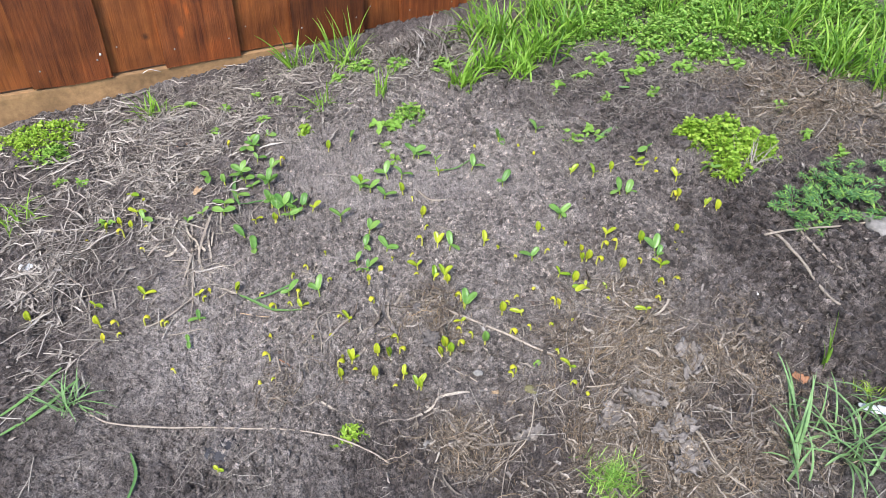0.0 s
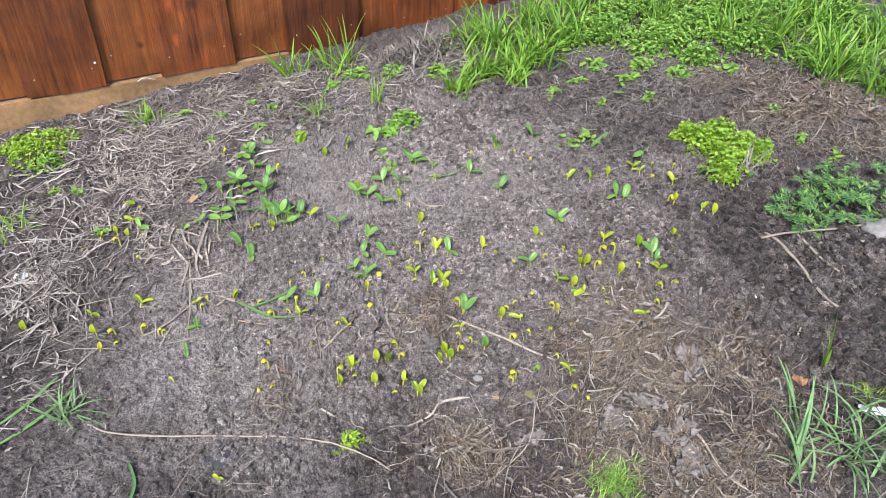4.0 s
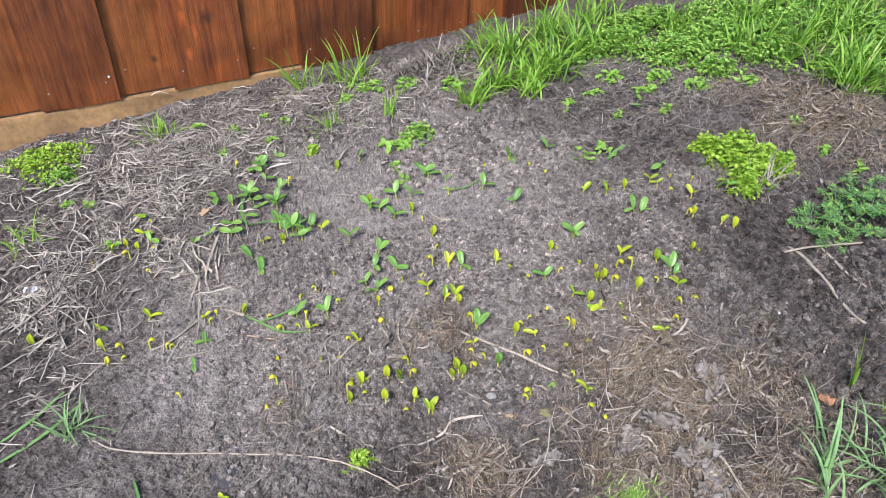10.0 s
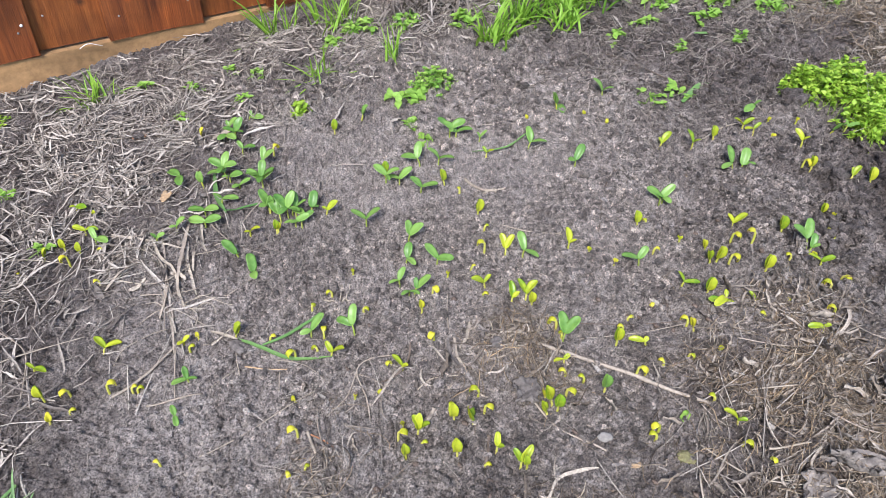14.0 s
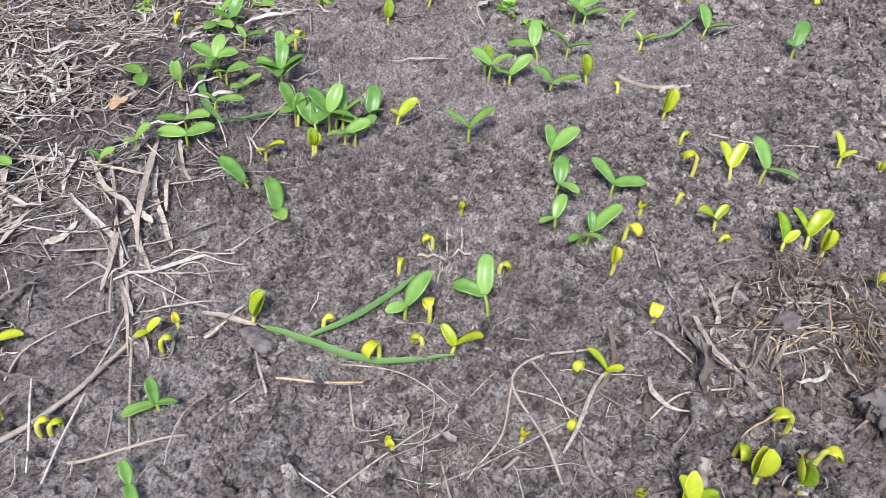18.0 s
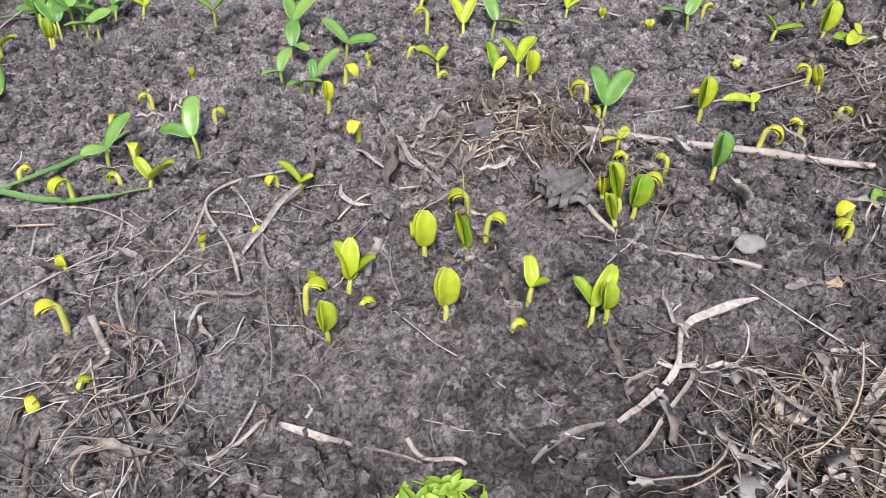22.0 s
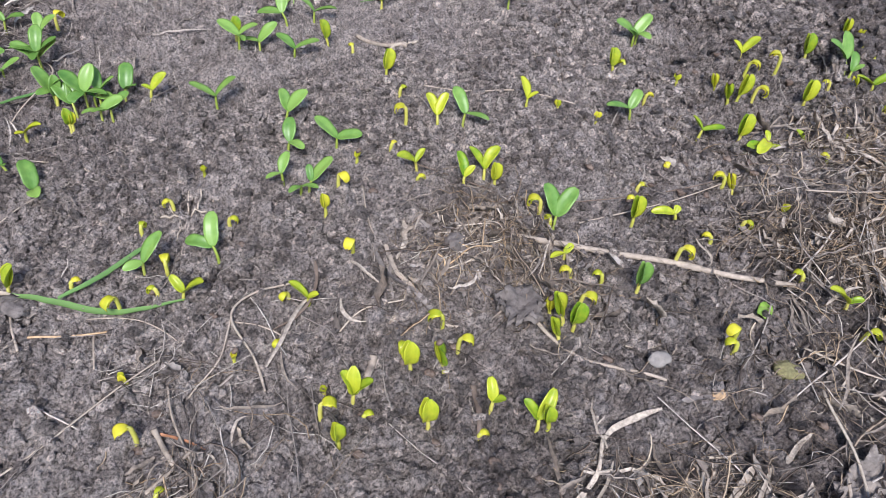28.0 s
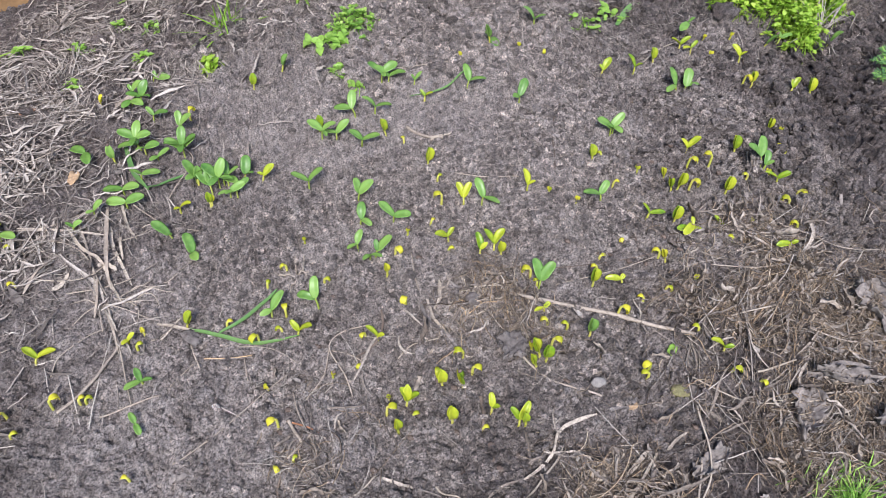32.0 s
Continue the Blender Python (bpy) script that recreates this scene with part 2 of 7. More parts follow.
SOIL = soil_material()
CRUMBS = soil_material("soil crumbs", True)
STRAW = island_material("dead straw", [(0.0, (0.1, 0.083, 0.069)), (0.22, (0.22, 0.188, 0.157)), (0.5, (0.37, 0.324, 0.272)), (0.85, (0.47, 0.415, 0.35)), (1.0, (0.55, 0.495, 0.42))], 0.75, 0, 260, 0.35)
STRAW_BROWN = island_material("brown dead stems", [(0.0, (0.07, 0.05, 0.036)), (0.3, (0.165, 0.124, 0.088)), (0.6, (0.32, 0.25, 0.175)), (0.8, (0.4, 0.28, 0.16)), (1.0, (0.56, 0.47, 0.35))], 0.75, 0, 260, 0.35)
LITTER_PALE = island_material("pale dead leaf pieces", [(0.0, (0.12, 0.095, 0.073)), (0.5, (0.25, 0.208, 0.163)), (1.0, (0.42, 0.362, 0.295))], 0.8, 0, 260, 0.45)
LITTER = island_material("dead leaf scraps", [(0.0, (0.09, 0.073, 0.06)), (0.5, (0.19, 0.16, 0.135)), (0.85, (0.28, 0.247, 0.21)), (1.0, (0.38, 0.34, 0.295))], 0.8, 0, 200, 0.4)
GRASS = island_material("grass blades", [(0.0, (0.1, 0.23, 0.025)), (0.35, (0.19, 0.38, 0.04)), (0.7, (0.33, 0.56, 0.07)), (0.93, (0.38, 0.58, 0.1)), (1.0, (0.55, 0.5, 0.22))], 0.45, 0.35, 120, 0.2, 0)
WEED = island_material("small weed leaves", [(0.0, (0.15, 0.32, 0.045)), (0.5, (0.29, 0.52, 0.085)), (1.0, (0.5, 0.68, 0.16))], 0.5, 0.33, 150, 0.2, 0)
BRIGHT = island_material("bright weed leaves", [(0.0, (0.21, 0.38, 0.03)), (0.5, (0.35, 0.55, 0.055)), (1.0, (0.54, 0.7, 0.11))], 0.5, 0.33, 150, 0.2, 0)
FEATHER = island_material("feathery leaves", [(0.0, (0.09, 0.22, 0.08)), (0.5, (0.19, 0.37, 0.11)), (0.85, (0.29, 0.5, 0.11)), (1.0, (0.4, 0.6, 0.11))], 0.5, 0.3, 150, 0.2, 0)
GREYGREEN = island_material("grey-green blades", [(0.0, (0.12, 0.24, 0.08)), (0.6, (0.24, 0.4, 0.15)), (1.0, (0.4, 0.52, 0.24))], 0.55, 0.2, 120, 0.2, 0)
LEAF = leafy("green cotyledon", (0.1, 0.25, 0.045), (0.27, 0.46, 0.1), 0.36, 0.25)
FRESH = leafy("yellow-green cotyledon", (0.15, 0.33, 0.02), (0.55, 0.6, 0.04), 0.34, 0.28, 130)
YOUNG = leafy("yellow cotyledon", (0.4, 0.5, 0.02), (0.8, 0.74, 0.06), 0.35, 0.3, 130)
STEM = leafy("pale green stem", (0.3, 0.42, 0.06), (0.5, 0.56, 0.12), 0.4, 0.25)
STEM_YOUNG = leafy("yellow stem", (0.5, 0.54, 0.06), (0.74, 0.7, 0.16), 0.4, 0.25)
SHELL = one("brown seed shell", (0.15, 0.108, 0.082), 0.6, 400, 0.4)
BOARD = wood_material("red-brown stained boards", (0.09, 0.022, 0.006), (0.185, 0.052, 0.013), (0.29, 0.089, 0.023), 0.8, [(tuple(U * s + N * FENCE + np.array([0, 0, z])), r) for s, z, r in ((0.22, 0.25, 0.027), (-0.2, 0.55, 0.03), (0.65, 0.5, 0.02))],
                      [(tuple(U * s + N * FENCE + np.array([0, 0, z])), w, h) for s, z, w, h in ((0.147, 0.26, 0.012, 0.03), (0.178, 0.21, 0.01, 0.03), (0.15, 0.14, 0.012, 0.025), (0.155, 0.33, 0.012, 0.05))])
BOARD_BACK = wood_material("orange-brown stained boards", (0.16, 0.044, 0.01), (0.275, 0.085, 0.02), (0.38, 0.13, 0.033), 0.6, [(tuple(U * s + N * (FENCE + 0.0235) + np.array([0, 0, z])), r) for s, z, r in ((0.044, 0.132, 0.014), (0.42, 0.4, 0.02))])
HUSK = one("bleached husk", (0.47, 0.4, 0.315), 0.7, 380, 0.5, 0, 0.0015)
SILL = one("ochre base beam", (0.37, 0.215, 0.095), 0.75, 45, 0.3)
NAIL = one("weathered nail", (0.4, 0.38, 0.36), 0.5, 300, 0.3, 0.6)
TWIG = one("grey-brown twig", (0.36, 0.3, 0.235), 0.75, 160, 0.35, 0, 0.0015)
PALE = one("pale dry straw", (0.42, 0.355, 0.275), 0.7, 220, 0.3)
DARKTWIG = one("dark brown twig", (0.16, 0.12, 0.09), 0.8, 160, 0.35)
BARK = one("grey-brown bark scrap", (0.17, 0.148, 0.131), 0.9, 90, 0.5, 0, 0.008)
GREYLEAF = one("grey dead leaf", (0.235, 0.205, 0.178), 0.8, 160, 0.5, 0, 0.0015)
STONE = one("pale stone", (0.27, 0.248, 0.22), 0.85, 120, 0.3, 0, 0.002)
MOSSY = one("mossy stone", (0.24, 0.22, 0.1), 0.9, 260, 0.5, 0, 0.002)
DEADLEAF = one("orange-brown dead leaf", (0.42, 0.2, 0.1), 0.6, 160, 0.3)
TAN = one("tan dead leaf", (0.55, 0.38, 0.22), 0.7, 160, 0.3)
WHITE = one("white plastic", (0.8, 0.8, 0.78), 0.4, 60, 0.05)
DARKSOIL = one("wet dark soil", (0.06, 0.058, 0.062), 0.7, 140, 0.35, 0, 0.002)
BLADE = leafy("fallen grass blade", (0.1, 0.24, 0.07), (0.2, 0.36, 0.11), 0.5, 0.2)


# ---- relief of the soil ----
def hashed(i, j, seed):
    v = (i * 374761393 + j * 668265263 + seed * 974634777) & 0xFFFFFFFF
    v = ((v ^ (v >> 13)) * 1274126177) & 0xFFFFFFFF
    return ((v ^ (v >> 16)) & 0xFFFF) / 65535.0


def bumps(x, y, size, seed):
    """Smooth noise from -1 to 1, with lumps of about that size."""
    x, y = np.asarray(x, float) / size, np.asarray(y, float) / size
    i, j = np.floor(x).astype(np.int64), np.floor(y).astype(np.int64)
    fx, fy = x - i, y - j
    fx, fy = fx * fx * (3 - 2 * fx), fy * fy * (3 - 2 * fy)
    a, b = hashed(i, j, seed), hashed(i + 1, j, seed)
    c, d = hashed(i, j + 1, seed), hashed(i + 1, j + 1, seed)
    return (a + (b - a) * fx + (c - a) * fy + (a - b - c + d) * fx * fy) * 2 - 1


def crumbs(x, y, size, seed):
    """Rounded lumps of uneven size, packed side by side, from 0 to 1."""
    x, y = np.asarray(x, float) / size, np.asarray(y, float) / size
    x, y = x + 0.35 * bumps(x, y, 0.9, seed + 30), y + 0.35 * bumps(x, y, 0.9, seed + 31)
    i, j = np.floor(x).astype(np.int64), np.floor(y).astype(np.int64)
    best = np.zeros_like(x)
    for a in (-1, 0, 1):
        for b in (-1, 0, 1):
            h = hashed(i + a, j + b, seed + 2)
            dx, dy = i + a + hashed(i + a, j + b, seed) - x, j + b + hashed(i + a, j + b, seed + 1) - y
            r = 0.25 + 0.75 * h
            best = np.maximum(best, h * np.sqrt(np.maximum(0, 1 - (dx * dx + dy * dy) / (r * r))))
    return best


def blob(x, y, cx, cy, r):
    return np.exp(-((np.asarray(x) - cx) ** 2 + (np.asarray(y) - cy) ** 2) / (r * r))


def rough_ground(x, y):
    """How cloddy the soil is, from 0 (trodden smooth) to 1."""
    v = 0.34 + 0.95 * blob(x, y, 0.76, 0.98, 0.3) + 0.6 * blob(x, y, 0.12, 1.72, 0.2) + 0.4 * blob(x, y, 0.45, 1.12, 0.2)
    v += 0.55 * blob(x, y, -0.32, 1.88, 0.16) + 0.35 * blob(x, y, 0.55, 1.6, 0.2) + 0.3 * blob(x, y, -0.9, 1.65, 0.3)
    return np.clip(v - 0.25 * blob(x, y, 0.05, 1.4, 0.22) - 0.2 * blob(x, y, -0.45, 1.0, 0.22), 0.08, 1.4)


def top(x, y):
    """The height of the soil at a place of the plan, or at many."""
    x, y = np.asarray(x, float), np.asarray(y, float)
    near = np.exp(-np.maximum(0, np.hypot(x, y - 1.35) - 1.65) / 0.2 - np.maximum(0, 0.4 - y) / 0.05 - np.maximum(0, np.abs(x) - 1.45) / 0.05)
    k = rough_ground(x, y)
    z = 0.006 * bumps(x, y, 0.22, 1) + 0.004 * bumps(x, y, 0.09, 2) + (0.2 + k) * 0.008 * bumps(x, y, 0.036, 3)
    z += (0.15 + k) * (0.0105 * crumbs(x, y, 0.024, 4) + 0.008 * crumbs(x, y, 0.013, 5)) - 0.006 * k - 0.002
    z += (0.45 + 0.8 * k) * 0.0085 * crumbs(x, y, 0.0085, 6) + (0.6 + 0.5 * k) * 0.0055 * crumbs(x, y, 0.0052, 9) - 0.002
    gap = bumps(x, y, 0.021, 12) + 0.4 * bumps(x, y, 0.008, 13)
    z += (0.35 + k) * (0.0034 * bumps(x, y, 0.0046, 14) + 0.0035 * bumps(x, y, 0.0115, 15) - 0.008 * np.exp(-((gap / 0.13) ** 2)))
    z += 0.0009 * bumps(x, y, 0.007, 7) + 0.007 * np.maximum(0, bumps(x, y, 0.05, 8) - 0.4) * k
    along, room = x * U[0] + y * U[1], FENCE - x * N[0] - y * N[1]
    z -= np.exp(-np.maximum(room, 0) ** 2 / 0.09) * np.maximum(0, SLOPE_X * x + SLOPE_Y * y - 0.002 - 0.08 * (along - 0.4)) * (along < 6)
    z += 0.02 * blob(x, y, 0.34, 0.83, 0.14) + 0.012 * blob(x, y, -0.04, 0.99, 0.1)
    z += 0.05 * blob(x, y, 1.02, 1.5, 0.16) + 0.02 * blob(x, y, 0.8, 1.7, 0.15)
    return SLOPE_X * x + SLOPE_Y * y + z * near - 0.003


def axis_of(lo, hi, a, b, fine, mid, reach):
    """Grid lines: fine from a to b, coarser to lo and hi, then ever wider out to the horizon."""
    def outwards(start, stop):
        out, p, step, sign = [], start, mid, 1 if stop > start else -1
        while abs(p - start) < abs(stop - start):
            p += sign * step
            out.append(p)
        while abs(p) < reach:
            step *= 1.4
            p += sign * step
            out.append(p)
        return out
    inner = list(np.arange(a, b, fine))
    return np.array(outwards(a, lo)[::-1] + inner + outwards(inner[-1], hi))


def sheet_mesh(name, verts, faces, mat, smooth=True):
    me = bpy.data.meshes.new(name)
    verts, faces = np.asarray(verts, np.float32), np.asarray(faces, np.int32)
    k = faces.shape[1]
    me.vertices.add(len(verts))
    me.vertices.foreach_set("co", verts.ravel())
    me.loops.add(faces.size)
    me.loops.foreach_set("vertex_index", faces.ravel())
    me.polygons.add(len(faces))
    me.polygons.foreach_set("loop_start", np.arange(0, faces.size, k, dtype=np.int32))
    me.polygons.foreach_set("loop_total", np.full(len(faces), k, np.int32))
    me.polygons.foreach_set("use_smooth", np.full(len(faces), smooth))
    me.update(calc_edges=True)
    me.validate()
    me.materials.append(mat)
    return me


def grid_faces(rows, cols):
    i = np.arange((rows - 1) * cols).reshape(rows - 1, cols)[:, :-1].ravel()
    return np.stack([i, i + 1, i + cols + 1, i + cols], 1)


gx = axis_of(-1.5, 1.6, -0.56, 0.52, 0.0017, 0.0048, 150)
gy = axis_of(0.25, 2.5, 0.68, 1.2, 0.0017, 0.0048, 150)
X, Y = np.meshgrid(gx, gy)
ground = new("ground", sheet_mesh("ground", np.stack([X, Y, top(X, Y)], -1).reshape(-1, 3), grid_faces(len(gy), len(gx)), SOIL, False))
tagged(ground, "sloping grey-brown garden soil with crumbs and a dried crust", "soil", kind="structure")


# ---- builders ----
def thing(name, at, label, category, group="", kind=""):
    ob = new(name)
    ob.empty_display_size = 0.02
    ob.location = at
    return tagged(ob, label, category, group, kind)


def part(name, me, parent, label=""):
    ob = new(name, me)
    ob.parent = parent
    return tagged(ob, label)


def tubes(paths, radii, sides=3, flat=1.0):
    """Many tubes at once: paths (n, k, 3), radii (n, k). Returns points and quads."""
    paths, radii = np.asarray(paths, float), np.asarray(radii, float)
    n, k, _ = paths.shape
    run = np.gradient(paths, axis=1)
    run /= np.linalg.norm(run, axis=2, keepdims=True) + 1e-12
    side = np.cross(run, np.array([0.13, 0.21, 0.97]))
    side /= np.linalg.norm(side, axis=2, keepdims=True) + 1e-12
    over = np.cross(side, run)
    a = np.arange(sides) * 2 * math.pi / sides + 0.5
    ring = side[:, :, None] * np.cos(a)[None, None, :, None] + flat * over[:, :, None] * np.sin(a)[None, None, :, None]
    verts = paths[:, :, None] + ring * radii[:, :, None, None]
    r, s = np.meshgrid(np.arange(k - 1), np.arange(sides), indexing="ij")
    q = np.stack([r * sides + s, r * sides + (s + 1) % sides, (r + 1) * sides + (s + 1) % sides, (r + 1) * sides + s], -1).reshape(-1, 4)
    faces = (q[None] + (np.arange(n) * k * sides)[:, None, None]).reshape(-1, 4)
    return verts.reshape(-1, 3), faces


def ribbons(paths, widths, side, fold=0.25):
    """Many folded strips at once: paths (n, k, 3), widths (n, k), side (n, 3): the way across each one."""
    n, k, _ = paths.shape
    run = np.gradient(paths, axis=1)
    run /= np.linalg.norm(run, axis=2, keepdims=True) + 1e-12
    across = np.broadcast_to(side[:, None], paths.shape)
    up = np.cross(run, across)
    w = widths[:, :, None]
    verts = np.stack([paths - across * w / 2 + up * w * fold, paths, paths + across * w / 2 + up * w * fold], 2)
    r, s = np.meshgrid(np.arange(k - 1), np.arange(2), indexing="ij")
    q = np.stack([r * 3 + s, r * 3 + s + 1, (r + 1) * 3 + s + 1, (r + 1) * 3 + s], -1).reshape(-1, 4)
    faces = (q[None] + (np.arange(n) * k * 3)[:, None, None]).reshape(-1, 4)
    return verts.reshape(-1, 3), faces


def leaf_shape(rows=5, wide=0.5, cup=0.12, droop=0.12, tipped=0.62):
    """One oval leaf of unit length along +x: points (rows * 3 grid) and quads."""
    t = np.linspace(0, 1, rows)
    w = wide / 2 * np.sin(math.pi * np.clip(t, 0.03, 0.97) ** tipped) ** 0.8
    y = np.stack([-w, 0 * w, w], 1)
    z = np.stack([cup * w, 0 * w, cup * w], 1) * 2 - (droop * t * t)[:, None]
    return np.stack([np.repeat(t[:, None], 3, 1), y, z], -1).reshape(-1, 3), grid_faces(rows, 3)


def sprinkle(shape, at, heading, pitch, roll, size):
    """Copies of one shape, joined: at (n, 3), angles and sizes (n,)."""
    verts, faces = shape
    ch, sh, cp, sp, cr, sr = np.cos(heading), np.sin(heading), np.cos(pitch), np.sin(pitch), np.cos(roll), np.sin(roll)
    ax = np.stack([ch * cp, sh * cp, sp], -1)
    lv = np.stack([-sh, ch, 0 * ch], -1)
    az = np.cross(ax, lv)
    ay, az = lv * cr[:, None] + az * sr[:, None], az * cr[:, None] - lv * sr[:, None]
    m = np.stack([ax, ay, az], 1) * np.asarray(size)[:, None, None]
    v = np.einsum("pk,nkj->npj", verts, m) + np.asarray(at)[:, None]
    f = faces[None] + (np.arange(len(at)) * len(verts))[:, None, None]
    return v.reshape(-1, 3), f.reshape(-1, faces.shape[1])


def joined(pieces):
    verts, faces, n = [], [], 0
    for v, f in pieces:
        verts.append(v)
        faces.append(f + n)
        n += len(v)
    return np.concatenate(verts), np.concatenate(faces)


def curve(points, steps=10):
    """A smooth path through a few points."""
    p = np.asarray(points, float)
    p = np.concatenate([[2 * p[0] - p[1]], p, [2 * p[-1] - p[-2]]])
    out = []
    for i in range(1, len(p) - 2):
        for t in np.arange(steps) / steps:
            a, b, c, d = p[i - 1 : i + 3]
            out.append(0.5 * (2 * b + (c - a) * t + (2 * a - 5 * b + 4 * c - d) * t * t + (3 * b - a - 3 * c + d) * t**3))
    return np.array(out + [p[-2]])


def on_soil(xy, lift=0.0):
    xy = np.asarray(xy, float)
    return np.concatenate([xy, (top(xy[..., 0], xy[..., 1]) + lift)[..., None]], -1)


# ---- the fence ----
def slab(s0, s1, z0, z1, front, thick, wobble=0.0, seed=0):
    """A board along the fence with worn, slightly uneven edges; front: how far behind the front boards it stands."""
    bm = bmesh.new()
    bmesh.ops.create_grid(bm, x_segments=2, y_segments=14, size=0.5)
    bmesh.ops.solidify(bm, geom=bm.faces[:], thickness=1.0)
    zs = [v.co.z for v in bm.verts]
    lo, hi = min(zs), max(zs)
    for v in bm.verts:
        a, b, c = v.co.x + 0.5, v.co.y + 0.5, (v.co.z - lo) / (hi - lo)
        jig = wobble * float(bumps(b * 9 + seed * 3.1, a * 1.3 + seed, 1.0, 21))
        s = s0 + (s1 - s0) * a + jig
        z = z0 + (z1 - z0) * b + (wobble * 1.5 * float(bumps(a * 5 + seed, seed * 1.7, 1.0, 22)) if b < 0.01 else 0)
        p = U * s + N * (FENCE + front + thick * (1 - c))
        v.co = (p[0], p[1], z)
    bmesh.ops.bevel(bm, geom=[e for e in bm.edges if e.calc_face_angle(0) > 1.0], offset=0.0022, segments=2, affect="EDGES")
    bmesh.ops.recalc_face_normals(bm, faces=bm.faces[:])
    me = bpy.data.meshes.new("board")
    bm.to_mesh(me)
    bm.free()
    return me


def fence_point(s, z, front):
    p = U * s + N * (FENCE + front)
    return np.array([p[0], p[1], z])


def button(name, s, z, front, rs, rz, depth, mat, parent, label):
    """A small flat dome on a board: a nail head or a knot."""
    bm = bmesh.new()
    bmesh.ops.create_icosphere(bm, subdivisions=2, radius=1.0)
    c = fence_point(s, z, front)
    for v in bm.verts:
        k = 1 + 0.12 * float(bumps(v.co.x * 2.3 + s * 9, v.co.z * 2.1, 1.0, 31))
        p = c + U * v.co.x * rs * k + N * v.co.y * depth + np.array([0, 0, 1.0]) * v.co.z * rz * k
        v.co = p
    me = bpy.data.meshes.new(name)
    for f in bm.faces:
        f.smooth = True
    bm.to_mesh(me)
    bm.free()
    me.materials.append(mat)
    return part(name, me, parent, label)


fence = thing("wooden_fence", (0, 0, 0), "red-brown stained fence of overlapping upright wooden boards", "fence")
FRONTS = ((-1.54, -1.31), (-1.13, -0.9), (-0.72, -0.49), (-0.314, -0.084), (0.084, 0.327), (0.515, 0.783), (0.93, 1.17), (1.34, 1.58), (1.75, 1.99))
for k, (a, b) in enumerate(FRONTS):
    me = slab(a, b, 0.03, 1.75, 0.0, 0.022, 0.0022, k)
    me.materials.append(BOARD)
    board = part("board", me, fence)
    for s, z in ((a + 0.035, 0.088), (b - 0.03, 0.094)):
        button("nail", s, z, 0.0, 0.003, 0.003, 0.0015, NAIL, board, "small weathered nail head")
for k in range(len(FRONTS) - 1):
    me = slab(FRONTS[k][1] - 0.03, FRONTS[k + 1][0] + 0.03, 0.034, 1.75, 0.0235, 0.02, 0.0015, 40 + k)
    me.materials.append(BOARD_BACK)
    board = part("back_board", me, fence, "recessed orange-brown board between the front ones")
    button("nail", FRONTS[k][1] + 0.035, 0.115, 0.0235, 0.0028, 0.0028, 0.0015, NAIL, board, "small weathered nail head")
me = slab(-1.6, 2.05, -0.4, 0.025, 0.007, 0.07, 0.003, 77)
me.materials.append(SILL)
part("base_beam", me, fence, "ochre wooden beam under the boards, touching the soil")
for z in (0.75, 1.5):
    me = slab(-1.6, 2.05, z, z + 0.09, 0.0445, 0.04, 0.0, 78)
    me.materials.append(BOARD_BACK)
    part("rail", me, fence, "wooden rail behind the boards")


# ---- things too many to count ----
def pick(n, spots, x0=-1.45, x1=1.5, y0=0.3, y1=2.3, floor=0.0):
    """Places of the plan, thick where spots (x, y, radius, weight) lie; all of them in front of the fence."""
    out = np.zeros((0, 2))
    most = floor + max(w for *_, w in spots)
    while len(out) < n:
        p = rng.uniform((x0, y0), (x1, y1), (n * 3, 2))
        d = floor + sum(w * blob(p[:, 0], p[:, 1], cx, cy, r) for cx, cy, r, w in spots)
        keep = (rng.random(len(p)) * most < d * np.clip(0.8 + 1.1 * bumps(p[:, 0], p[:, 1], 0.07, 43), 0.12, 1.5)) & (p @ N[:2] < FENCE - 0.01)
        out = np.concatenate([out, p[keep]])
    return out[:n]


def scatter_straw(xy, length, radius, bend, lift, sag=0.5, segs=5, heading=None):
    """Dead stems lying on the soil."""
    n = len(xy)
    h = rng.uniform(0, 2 * math.pi, n) if heading is None else heading
    t = np.linspace(-0.5, 0.5, segs)[None]
    turn = rng.normal(0, bend, n)[:, None] * t * 2 + rng.normal(0, bend, n)[:, None] * (t * 2) ** 2
    a = h[:, None] + turn
    step = length[:, None] / (segs - 1)
    px = xy[:, :1] + np.cumsum(np.cos(a) * step, 1) - np.cos(h)[:, None] * length[:, None] / 2
    py = xy[:, 1:] + np.cumsum(np.sin(a) * step, 1) - np.sin(h)[:, None] * length[:, None] / 2
    z = top(px, py)
    line = z.max(1, keepdims=True) * 0.5 + z.mean(1, keepdims=True) * 0.5
    z = np.maximum(z * (1 - sag) + line * sag, z - 0.002) + radius[:, None] * 0.6
    z += (lift * rng.random(n))[:, None] + (rng.normal(0, 1, n) * lift * 0.6)[:, None] * t
    z = np.maximum(z, top(px, py) - 0.001)
    taper = 1 - 0.45 * np.abs(t) * 2 * rng.random((n, 1))
    return np.stack([px, py, z], -1), radius[:, None] * taper


def matted(p, loose=0.6):
    """Headings of stems that lie in swathes, as if trodden down."""
    return 3.2 * bumps(p[:, 0], p[:, 1], 0.12, 41) + 1.4 * bumps(p[:, 0], p[:, 1], 0.045, 42) + rng.normal(0, loose, len(p))


